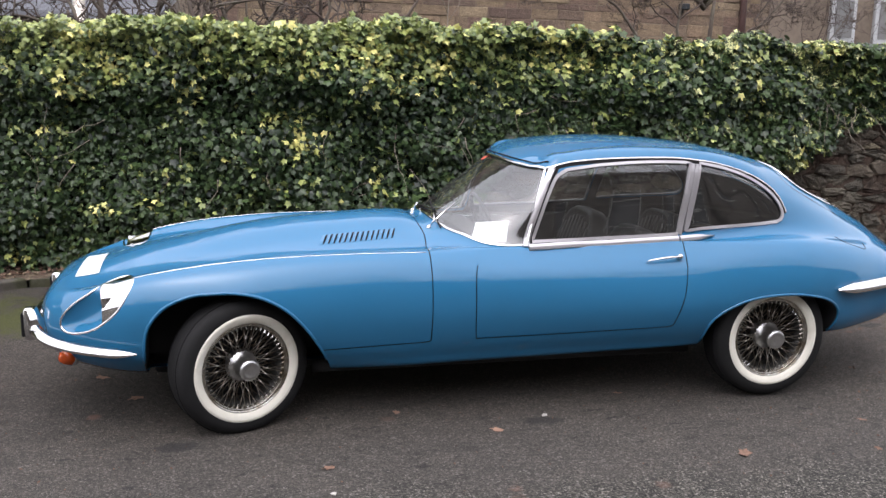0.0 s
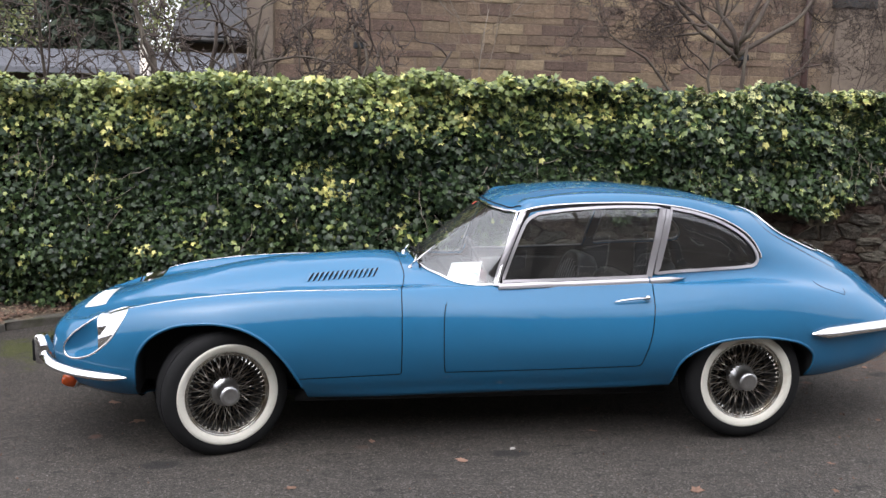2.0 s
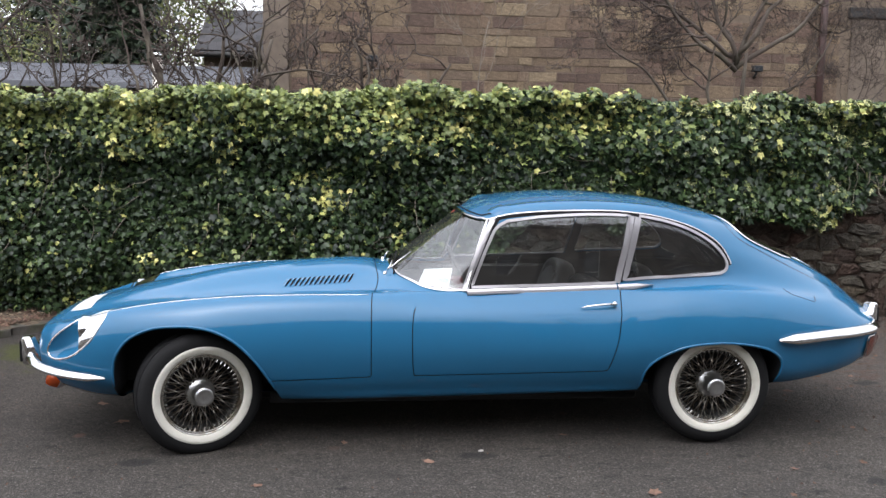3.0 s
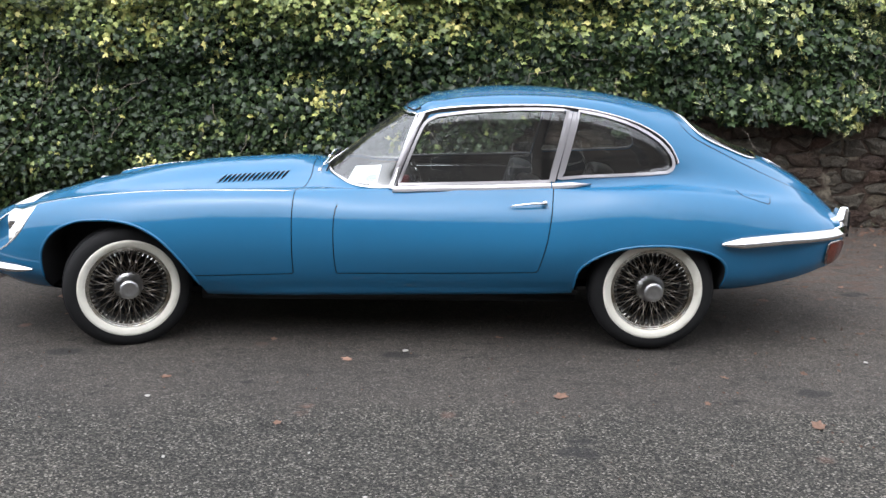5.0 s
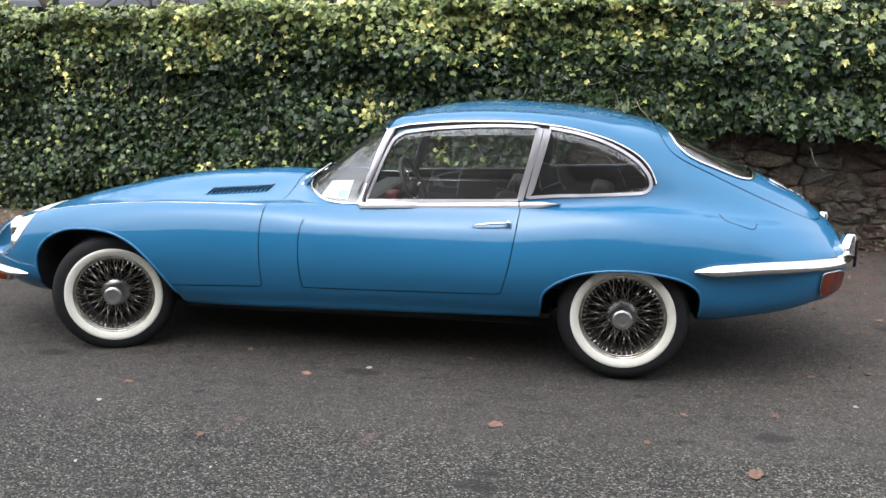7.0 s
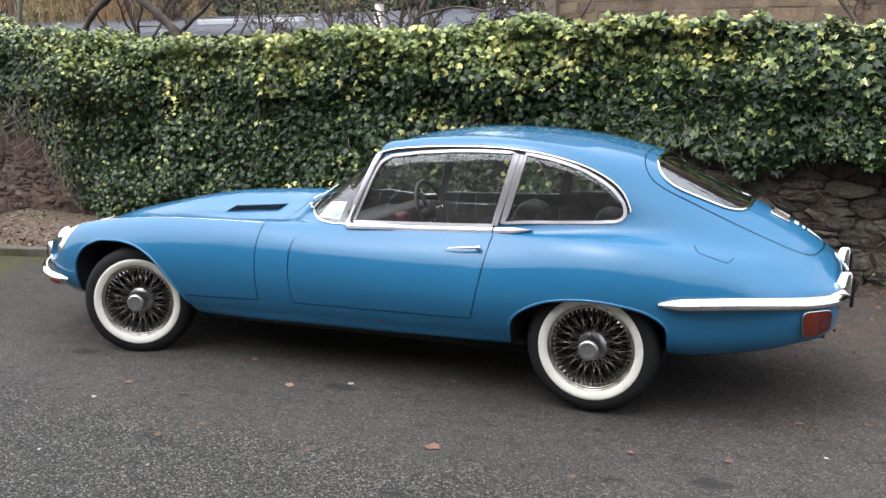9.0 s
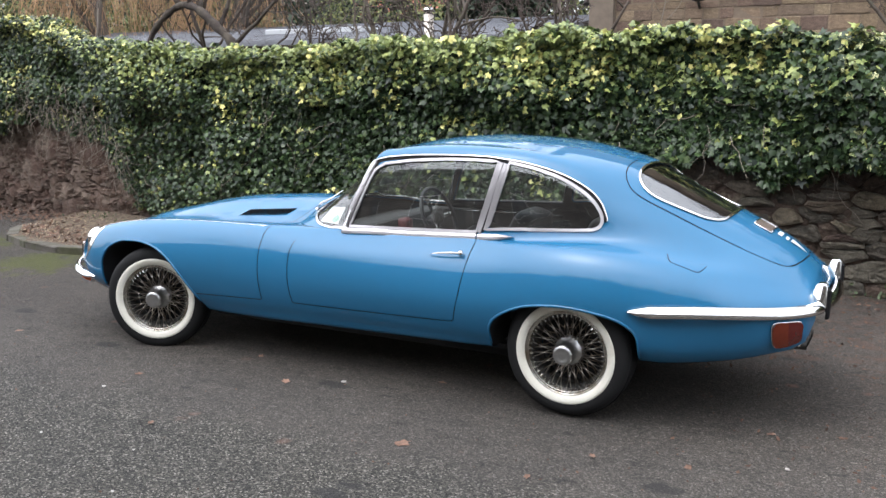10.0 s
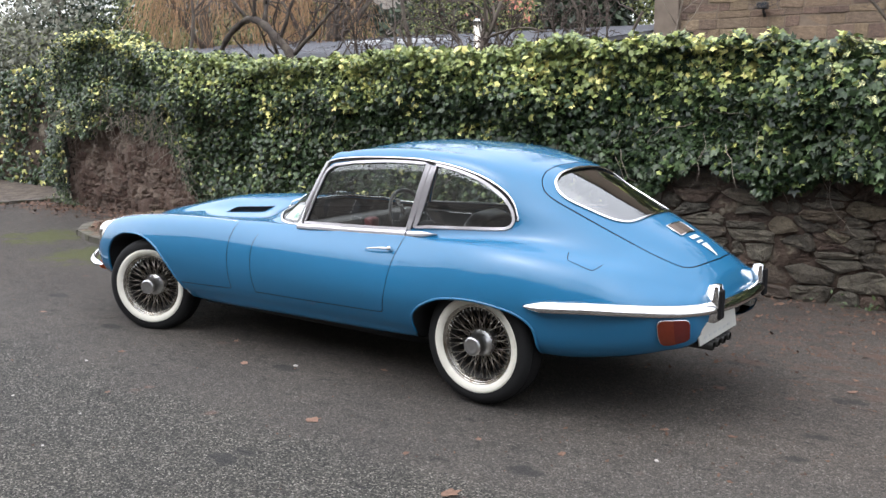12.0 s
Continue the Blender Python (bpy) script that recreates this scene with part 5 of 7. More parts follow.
    for (x, y), sz in zip([(1.407, -0.781), (0.292, -1.443), (3.726, -0.872), (0.55, -2.05), (1.35, -2.35), (3.55, -2.1), (1.1, -2.0), (4.3, -1.1)], [0.013, 0.011, 0.010, 0.007, 0.008, 0.008, 0.006, 0.009]):
        bm = bmesh.new()
        bmesh.ops.create_icosphere(bm, subdivisions=1, radius=sz)
        for v in bm.verts:
            v.co = Vector((v.co.x * 1.3, v.co.y, v.co.z * 0.6)) * r.uniform(0.8, 1.15)
        ob = part("pebble", bm, PEBBLE)
        ob.matrix_basis = pose(x, y, GZ + sz * 0.45, 0, 0, r.uniform(0, 360))
        tagged(ob, "small pale pebble lying on the asphalt", "pebble", group="pebbles on the road")


# ---- bare trees ----
def grow(base, lean, length, radius, seed, depth=4, kids=3, bend=0.30, up=0.18, spread=0.75, shrink=0.66, first=0.35, segs=6, least=0.0030):
    """Tapered branches as (vertices, faces), each level thinner and more crooked."""
    r = np.random.default_rng(seed)
    out = []

    def branch(p, d, L, rad, level):
        n = segs if level else segs + 3
        pts, radii = [np.array(p, float)], [rad]
        d = np.array(d, float) / np.linalg.norm(d)
        for i in range(n):
            d = d + r.normal(0, bend * (0.5 + 0.25 * level), 3) + np.array((0, 0, up))
            d /= np.linalg.norm(d)
            pts.append(pts[-1] + d * L / n)
            radii.append(rad * (1 - 0.72 * (i + 1) / n))
        out.append((np.array(pts), np.array(radii)))
        if level >= depth:
            return
        for k in range(kids + (1 if level < 2 else 0)):
            t = r.uniform(first if level == 0 else 0.2, 1.0)
            i = min(int(t * n), n - 1)
            q = pts[i] + (pts[i + 1] - pts[i]) * (t * n - i)
            tang = pts[i + 1] - pts[i]
            tang /= np.linalg.norm(tang)
            s = r.normal(0, 1, 3)
            s -= tang * (s @ tang)
            s /= np.linalg.norm(s)
            branch(q, tang * 0.75 + s * spread, L * shrink * r.uniform(0.7, 1.15), max(np.interp(t, [0, 1], [rad, rad * 0.3]) * 0.62, least), level + 1)

    branch(base, lean, length, radius, 0)
    return out


def joined(branches, fine=5):
    allv, allf, c = [], [], 0
    for pts, radii in branches:
        V, F = tube(pts, radii, 7 if radii[0] > 0.02 else 4 if radii[0] > 0.006 else 3)
        allv.append(V)
        allf += [tuple(i + c for i in f) for f in F]
        c += len(V)
    return np.vstack(allv), allf


def bare_tree(name, stems_, label, trunk_mat=BARK, twig_mat=TWIG):
    """A leafless tree: thick limbs as one part, thin twigs as another."""
    top = new(name)
    base = stems_[0][0][0][0]
    if base[1] > 0:
        stems_ = [[(np.stack([q[:, 0], np.where(q[:, 1] < 3.4, 3.4 + 0.6 * (3.4 - q[:, 1]), q[:, 1]), q[:, 2]], 1), w) for q, w in limb] for limb in stems_]
    top.matrix_basis = pose(float(base[0]), float(base[1]), 0)
    thick = [b for s in stems_ for b in s if b[1][0] > 0.012]
    thin = [b for s in stems_ for b in s if b[1][0] <= 0.012]
    if thick:
        surface("trunk", *joined(thick), trunk_mat, top, smooth=True)
    if thin:
        surface("crown", *joined(thin), twig_mat, top, "bare twigs", smooth=True)
    return tagged(top, label, "tree")


def garden_trees():
    def clump(name, x, y, stems_, label, seed, height, rad, bend=0.42):
        """Crooked stems from one base, each (lean, share of the height)."""
        bare_tree(name, [grow((x + dx * 0.25, y + 0.06 * (i % 3), 0), (dx * 0.30, 0.04 * (i % 3 - 1), 1), height * f, rad * f * 1.12, seed + i, 3, 4, bend, 0.10, 0.95, 0.44, 0.45, 10, 0.0065)
                         for i, (dx, f) in enumerate(stems_)], label)

    clump("shrub", -0.80, 3.75, [(-0.7, 0.95), (-0.3, 1.0), (0.1, 1.05), (0.5, 0.95), (0.9, 0.9), (-1.1, 0.85)], "leafless many-stemmed contorted shrub behind the ivy wall", 100, 2.95, 0.056)
    clump("shrub", 0.12, 3.55, [(-0.4, 0.9), (0.1, 1.0), (0.6, 0.95)], "leafless contorted shrub behind the ivy wall", 120, 2.9, 0.042, 0.46)
    clump("shrub", 0.62, 3.5, [(0.3, 1.0), (0.9, 0.95), (1.4, 0.9)], "leafless contorted shrub behind the ivy wall", 140, 2.8, 0.040, 0.46)
    clump("shrub", -2.05, 4.2, [(-0.5, 0.9), (0.3, 1.0)], "thin leafless contorted shrub behind the ivy wall", 150, 2.8, 0.030, 0.44)
    bare_tree("sapling", [grow((1.9, 3.4, 0), (0, 0, 1), 2.75, 0.012, 160, 3, 3, 0.14, 0.12, 0.8, 0.5, 0.7)], "thin leafless sapling behind the ivy wall", PALETWIG, PALETWIG)
    # spreading tree with a low fork
    limbs = [grow((4.40, 3.28, 0), (0.03, 0, 1), 2.46, 0.052, 180, 0, 0, 0.03, 0.05)]
    for i, (d, L) in enumerate([((-0.75, 0.05, 0.75), 1.6), ((0.95, 0.1, 0.55), 2.1), ((-0.2, 0.3, 1.0), 1.7), ((0.45, -0.1, 0.9), 1.8), ((-1.0, 0.2, 0.35), 1.6), ((0.7, 0.2, 0.75), 1.9)]):
        limbs.append(grow((4.45, 3.28, 2.28 + 0.03 * i), d, L, 0.026, 190 + i, 4, 5, 0.34, 0.04, 1.1, 0.55, 0.12, 10))
    for i, (x, d, L) in enumerate([(4.05, (-1.0, 0, 0.42), 1.4), (4.55, (0.9, 0, 0.42), 2.1), (4.35, (-0.6, 0.2, 0.5), 1.3), (4.5, (0.5, 0.1, 0.6), 1.6)]):
        limbs.append(grow((x, 3.3, 1.75), d, L, 0.019, 210 + i, 4, 4, 0.34, 0.06, 1.1, 0.55, 0.25, 10))
    bare_tree("spreading_tree", limbs, "leafless spreading tree with a low fork behind the wall")
    # old tree with an arched trunk
    arch = spline([(-3.0, 4.0, 0), (-3.05, 3.95, 1.2), (-3.25, 3.9, 1.95), (-3.60, 3.9, 2.30), (-3.95, 3.95, 2.50), (-4.28, 4.02, 2.50), (-4.56, 3.98, 2.30), (-4.78, 4.0, 2.02), (-4.90, 4.0, 1.7)], 5)
    limbs = [[(arch, np.linspace(0.070, 0.028, len(arch)) * (1 + 0.18 * np.sin(np.arange(len(arch)) * 1.9)))]]
    for i, (p, d, L) in enumerate([((-3.5, 3.9, 2.2), (0.4, 0.1, 1), 1.6), ((-3.8, 3.92, 2.44), (-0.3, 0.2, 1), 1.7), ((-4.2, 4.0, 2.52), (-0.8, 0, 0.7), 1.7), ((-3.3, 3.9, 2.0), (0.9, 0, 0.7), 1.8), ((-4.0, 3.95, 2.5), (0.1, -0.2, 1), 1.4), ((-3.1, 3.9, 1.75), (1.0, 0, 0.35), 1.6)]):
        limbs.append(grow(p, d, L, 0.028, 230 + i, 3, 4, 0.26, 0.05, 0.95, 0.6, 0.15, 9))
    bare_tree("old_tree", limbs, "old leafless tree with an arched trunk behind the wall", OLDBARK)
    for i, (x, y, h) in enumerate([(-5.6, 6.0, 4.2), (-8.6, 6.0, 4.6)]):
        bare_tree("garden_tree", [grow((x, y, 0), (0.1, 0, 1), h, 0.05, 260 + i, 4, 4, 0.20, 0.10, 0.9, 0.6, 0.4, 8)], "leafless garden tree behind the ivy wall")


def willow(x, y, h, rad, seed):
    r = np.random.default_rng(seed)
    t = new("willow")
    t.matrix_basis = pose(x, y, 0)
    limbs = grow((x, y, 0), (0, 0, 1), h * 0.75, 0.22, seed, 2, 5, 0.12, 0.12, 0.9, 0.6, 0.4)
    surface("trunk", *joined(limbs), BARK, t, smooth=True)
    strands = []
    for k in range(int(380 * rad)):
        a, q = r.uniform(0, 6.28), rad * math.sqrt(r.uniform(0.05, 1))
        p = np.array((x + q * math.cos(a), y + q * math.sin(a), h * (1 - 0.35 * (q / rad) ** 2) + r.uniform(-0.4, 0.3)))
        L = r.uniform(1.5, 3.6)
        pts = [p]
        for i in range(5):
            pts.append(pts[-1] + np.array((r.normal(0, 0.16) + 0.10 * math.cos(a), r.normal(0, 0.16) + 0.10 * math.sin(a), -L / 5)))
        strands.append((np.array(pts), np.linspace(0.007, 0.003, 6)))
    surface("crown", *joined(strands), WILLOW, t, "hanging orange-brown twigs", smooth=True)
    return tagged(t, "leafless weeping willow with orange-brown hanging twigs", "tree")


def evergreen(x, y, h, rad, seed, material, label, count=7000, conic=0.8, size=(0.10, 0.24)):
    r = np.random.default_rng(seed)
    t = new("evergreen_tree")
    t.matrix_basis = pose(x, y, 0)
    surface("trunk", *tube([(x, y, 0), (x, y, h * 0.5), (x + 0.1, y, h * 0.95)], [0.2, 0.13, 0.03], 8), BARK, t, smooth=True)
    clumps = r.uniform(0, 1, (90, 3))
    c = []
    for u, v, w in clumps:
        z = h * (0.12 + 0.86 * u)
        q = rad * (1 - conic * u) * (0.35 + 0.65 * math.sqrt(v))
        c.append((x + q * math.cos(6.283 * w), y + q * math.sin(6.283 * w), z))
    c = np.array(c)
    which = r.integers(0, len(c), count)
    pos = c[which] + r.normal(0, rad * 0.16, (count, 3))
    out = pos - np.array((x, y, h * 0.4))
    out /= np.linalg.norm(out, axis=1, keepdims=True)
    cr = leaves("crown", pos, out, r.uniform(*size, count), material, "", "", BLADE, BLADE_FACES, droop=0.4, spread=0.8, seed=seed)
    for key in ("kind", "category"):
        if key in cr:
            del cr[key]
    under(cr, t)
    return tagged(t, label, "tree")


def leafy_bank(name, x0, x1, y0, h, seed, material, label, count, fine=1.0):
    r = np.random.default_rng(seed)
    x = r.uniform(x0, x1, count)
    P = np.stack([x, 0 * x], 1)
    top = h * (0.8 + 0.22 * smooth_noise(P, 0.9, seed) + 0.1 * smooth_noise(P, 3.0, seed + 1))
    z = top * r.uniform(0, 1, count) ** 0.7
    y = y0 + r.uniform(-0.6, 0.6, count) + 0.25 * smooth_noise(np.stack([x, z], 1), 2.0, seed + 2)
    leaves(name, np.stack([x, y, z], 1), np.tile((0.1, -1.0, 0.4), (count, 1)), r.uniform(0.10, 0.22, count) * (fine if h < 6 else 2.6), material, label, "bushes", BLADE, BLADE_FACES, droop=0.3, spread=0.7, seed=seed)


def backdrop_garden():
    willow(-12.3, 10.5, 6.3, 1.7, 301)
    willow(-9.2, 10.8, 6.0, 0.75, 302)
    for i, (x, y, h, rad) in enumerate([(-9.6, 16.5, 5.0, 2.0), (-3.55, 12.3, 5.0, 1.1), (-5.2, 17.5, 5.4, 2.2), (-7.6, 19, 5.2, 2.2), (-16, 15, 5.0, 2.6), (-21, 14, 5.2, 3.0), (-28, 16, 6, 3.2)]):
        evergreen(x, y, h, rad, 320 + i, CONIFER, "dark evergreen tree behind the garden", conic=0.6)
    leafy_bank("garden_bushes", -30, -4.6, 12.9, 4.7, 340, GARDEN, "mixed olive green garden bushes", 42000, 0.55)
    leafy_bank("garden_bushes", -4.8, -1.9, 15.2, 5.2, 341, GARDEN, "olive green garden bushes", 9000, 0.55)
    leafy_bank("far_wood", -60, -15, 24.0, 6.2, 350, CONIFER, "dark wooded bank in the distance", 16000)
    leafy_bank("garden_bushes", -34, -16.5, 9.6, 4.8, 345, HAZY, "grey-green half-bare garden bushes", 11000)
    for i, (x, y, h) in enumerate([(-13.5, 24, 6), (-5.5, 24, 6.5), (-20, 22, 6.5)]):
        bare_tree("far_tree", [grow((x, y, 0), (0, 0, 1), h, 0.16, 360 + i, 4, 4, 0.10, 0.08, 0.8, 0.6, 0.3)], "tall leafless tree in the distance")


def gable_house(x0, x1, y0, y1, eaves, ridge, wall_mat, roof_mat, name, label, windows=()):
    """A plain house with a pitched roof along x, and windows in its walls: (x, z, width, height, facing)."""
    h = new(name)
    h.matrix_basis = pose((x0 + x1) / 2, (y0 + y1) / 2, 0)
    ym = (y0 + y1) / 2
    V = [(x0, y0, 0), (x1, y0, 0), (x1, y1, 0), (x0, y1, 0), (x0, y0, eaves), (x1, y0, eaves), (x1, y1, eaves), (x0, y1, eaves), (x0, ym, ridge), (x1, ym, ridge)]
    F = [(0, 1, 5, 4), (2, 3, 7, 6), (1, 2, 6, 9, 5), (3, 0, 4, 8, 7)]
    surface("wall", V, F, wall_mat, h)
    o, t = 0.25, 0.12
    V = []
    for x in (x0 - o, x1 + o):
        s = (ridge - eaves) / (ym - y0)
        V += [(x, y0 - o, eaves - o * s), (x, ym, ridge), (x, y1 + o, eaves - o * s), (x, y0 - o, eaves - o * s + t), (x, ym, ridge + t), (x, y1 + o, eaves - o * s + t)]
    F = [(3, 9, 10, 4), (4, 10, 11, 5), (0, 1, 7, 6), (1, 2, 8, 7), (0, 6, 9, 3), (2, 5, 11, 8), (0, 3, 4, 1), (1, 4, 5, 2), (6, 7, 10, 9), (7, 8, 11, 10)]
    surface("roof", V, F, roof_mat, h)
    for x, z, w, hh, facing in windows:
        y = y0 if facing < 0 else y1
        win = box_part("window", (x - w / 2, y - 0.05, z - hh / 2), (x + w / 2, y + 0.05, z + hh / 2), 0.01, WHITEPAINT, h)
        for k in (0, 1):
            box_part("window_pane", (x - w / 2 + 0.07, y - 0.06, z - hh / 2 + 0.07 + k * hh / 2), (x + w / 2 - 0.07, y + 0.06, z - hh / 2 + (k + 1) * hh / 2 - 0.04), 0.0, DARKPANE, win)
    return tagged(h, label, "house")


def neighbours():
    # grey low-pitched outbuilding roof beside the house
    ob = new("outbuilding")
    ob.matrix_basis = pose(-6, 9, 0)
    surface("wall", [(-13, 6.6, 0), (-0.8, 6.6, 0), (-0.8, 6.6, 2.12), (-13, 6.6, 2.12), (-13, 11.5, 0), (-13, 11.5, 2.7)], [(0, 1, 2, 3), (4, 0, 3, 5)], LIME, ob)
    V = [(-13.2, 6.4, 2.10), (-0.75, 6.4, 2.13), (-0.75, 11.5, 2.68), (-13.2, 11.5, 2.68)]
    surface("roof", V + [(x, y, z + 0.06) for x, y, z in V], [(4, 5, 6, 7), (0, 3, 2, 1), (0, 1, 5, 4), (1, 2, 6, 5), (2, 3, 7, 6), (3, 0, 4, 7)], LEADROOF, ob, "grey sheet roof")
    pitch = math.atan2(0.56, 5.1)
    for y in np.arange(6.42, 11.4, 0.24):
        z = 2.185 + (y - 6.4) * math.tan(pitch)
        box_part("roof_strip", (-13.2, y, z - 0.004), (-0.75, y + 0.25, z + 0.012), 0.0, LEADROOF, ob,
                 turn=Matrix.Translation((0, y, z)) @ Matrix.Rotation(pitch - 0.04, 4, "X") @ Matrix.Translation((0, -y, -z)))
    for x in (-5.95, -4.75):
        sky = box_part("skylight", (x - 0.40, 8.3, 2.30), (x + 0.40, 9.0, 2.48), 0.02, SKYLIGHT, ob, "pale framed skylight")
        box_part("skylight_pane", (x - 0.33, 8.37, 2.475), (x + 0.33, 8.93, 2.490), 0.0, DARKPANE, sky)
    tagged(ob, "low outbuilding with a grey sheet roof and skylights", "outbuilding")
    flue = new("flue_pipe")
    flue.matrix_basis = pose(-1.47, 5.4, 0)
    tagged(flue, "shiny steel flue pipe with a cap beside the outbuilding", "flue pipe")
    V, F = lathe([(0.060, GZ), (0.060, 2.40), (0.0, 2.40)], 20, "z", (-1.47, 5.4, 0))
    surface("pipe", V, F, STEEL, flue, smooth=True)
    V, F = lathe([(0.0, 2.395), (0.045, 2.395), (0.045, 2.43), (0.070, 2.43), (0.070, 2.46), (0.045, 2.48), (0.0, 2.485)], 20, "z", (-1.47, 5.4, 0))
    surface("cap", V, F, ALLOY, flue, smooth=True)
    # slate-roofed annexe beyond
    an = new("annexe")
    an.matrix_basis = pose(-1.6, 15, 0)
    tagged(an, "small stone annexe with a slate roof", "annexe")
    box_part("wall", (-2.35, 14.2, 0), (-0.9, 17.0, 3.2), 0.0, LIME, an)
    V = [(-2.5, 13.95, 3.15), (-0.8, 13.95, 3.15), (-0.8, 16.0, 4.20), (-2.5, 16.0, 4.20)]
    surface("roof", V + [(x, y, z + 0.08) for x, y, z in V], [(4, 5, 6, 7), (0, 3, 2, 1), (0, 1, 5, 4), (1, 2, 6, 5), (2, 3, 7, 6), (3, 0, 4, 7)], SLATE, an, "grey slate roof")
    for j in range(11):
        a = j / 11
        y, z = 13.95 + 2.05 * a, 3.235 + 1.05 * a
        k = 0
        for x in np.arange(-2.5 + (0.13 if j % 2 else 0), -0.84, 0.26):
            box_part("slate", (x, y - 0.02, z + 0.0), (min(x + 0.25, -0.81), y + 0.20, z + 0.014), 0.0, SLATE, an,
                     turn=Matrix.Translation((0, y, z)) @ Matrix.Rotation(math.atan2(1.05, 2.05), 4, "X") @ Matrix.Translation((0, -y, -z)))
    tube_part("gutter", [(-2.5, 13.90, 3.15), (-0.8, 13.90, 3.13)], 0.06, TRIM, an, "dark gutter", sides=8)
    gable_house(-17.0, -12.3, 26, 32, 4.2, 6.4, BRICKFAR, REDTILE, "far_house", "distant house with a red tiled roof")
    gable_house(-34, -22, 26, 34, 5.0, 8.0, BRICKFAR, SLATE, "far_house", "distant pale house with white windows", [(-26, 3.8, 1.0, 1.6, -1), (-30, 3.8, 1.0, 1.6, -1)])
    # across the road, behind the viewer
    for k, (x0, x1, e, rdg) in enumerate([(-46, -31, 8.2, 11.2), (-30.5, -17, 8.6, 11.6), (-16.6, -6.2, 8.0, 10.8), (-5.2, 4.6, 8.9, 12.0), (5.2, 15.5, 8.2, 11.0), (16, 29, 8.9, 12.0), (29.5, 46, 8.0, 11.0)]):
        gable_house(x0, x1, -25, -16.5, e, rdg, STREETSTONE, SLATE, "street_house", "dark stone terraced house across the road",
                    [(x0 + (x1 - x0) * (i + 0.5) / 4, z, 1.1, 1.6, 1) for i in range(4) for z in (1.6, 4.3, 6.9)])
    tagged(box_part("wall_street", (-40, -13.4, 0), (40, -13.0, 1.6), 0.02, STREETSTONE, None), "stone garden wall across the road", "wall", kind="structure")
    for i, (x, y, h) in enumerate([(-2.5, -11.8, 7.0), (5.2, -12.5, 9.4), (9.2, -12.4, 9.2), (-8.5, -12.5, 7.6), (0.9, -12.6, 7.4), (13.5, -12.4, 9.0)]):
        bare_tree("street_tree", [grow((x, y, 0), (0, 0, 1), h, 0.16, 400 + i, 4, 5, 0.13, 0.08, 0.85, 0.56, 0.25, 6, 0.010)], "leafless tree across the road")


stretch_ground()
verge()
left_verge()
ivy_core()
ivy()
stems()
litter()


# ---- car details ----
def bumper(name, pts, half_height, depth, label):
    """A chrome blade along points (x, y, z), rounded, tapering at both tips."""
    P = spline(pts, 8)
    n = len(P)
    t = np.linspace(0, 1, n)
    size = np.clip(np.minimum(t, 1 - t) / 0.05, 0.10, 1) ** 0.6
    T = np.gradient(P, axis=0)
    out = np.stack([T[:, 1], -T[:, 0], np.zeros(n)], 1)
    out /= np.linalg.norm(out, axis=1, keepdims=True)
    if np.mean(np.sum(out * (P - P.mean(0)), 1)) < 0:
        out = -out
    prof = [(-0.5, -1.0), (0.40, -1.0), (0.78, -0.84), (1.0, -0.46), (0.90, -0.06), (0.62, 0.38), (0.30, 0.68), (0.0, 0.84), (-0.5, 0.92), (-0.6, 0.0)]
    V = []
    for p, o, s in zip(P, out, size):
        for d, h in prof:
            V.append(p + o * d * depth * s + np.array((0, 0, h * half_height * s)))
    k = len(prof)
    F = [(i * k + a, i * k + (a + 1) % k, (i + 1) * k + (a + 1) % k, (i + 1) * k + a) for i in range(n - 1) for a in range(k)]
    F += [tuple(range(k))[::-1], tuple((n - 1) * k + a for a in range(k))]
    return surface(name, V, F, CHROME, CAR, label, smooth=True)


def mirrored(pts):
    return pts + [(x, -y, z) for x, y, z in pts[::-1]]


FRONT_BUMPER = bumper("front_bumper", mirrored([(-0.485, -0.782, 0.392), (-0.62, -0.745, 0.396), (-0.76, -0.672, 0.402), (-0.87, -0.575, 0.410), (-0.945, -0.46, 0.422), (-0.985, -0.33, 0.430), (-1.0, -0.15, 0.432)]), 0.021, 0.026, "chrome wraparound front bumper")
REAR_BUMPER = bumper("rear_bumper", mirrored([(2.985, -0.795, 0.567), (3.12, -0.780, 0.576), (3.30, -0.735, 0.585), (3.46, -0.672, 0.586), (3.60, -0.585, 0.583), (3.70, -0.475, 0.580), (3.765, -0.32, 0.578), (3.79, -0.12, 0.577)]), 0.029, 0.030, "chrome wraparound rear bumper")


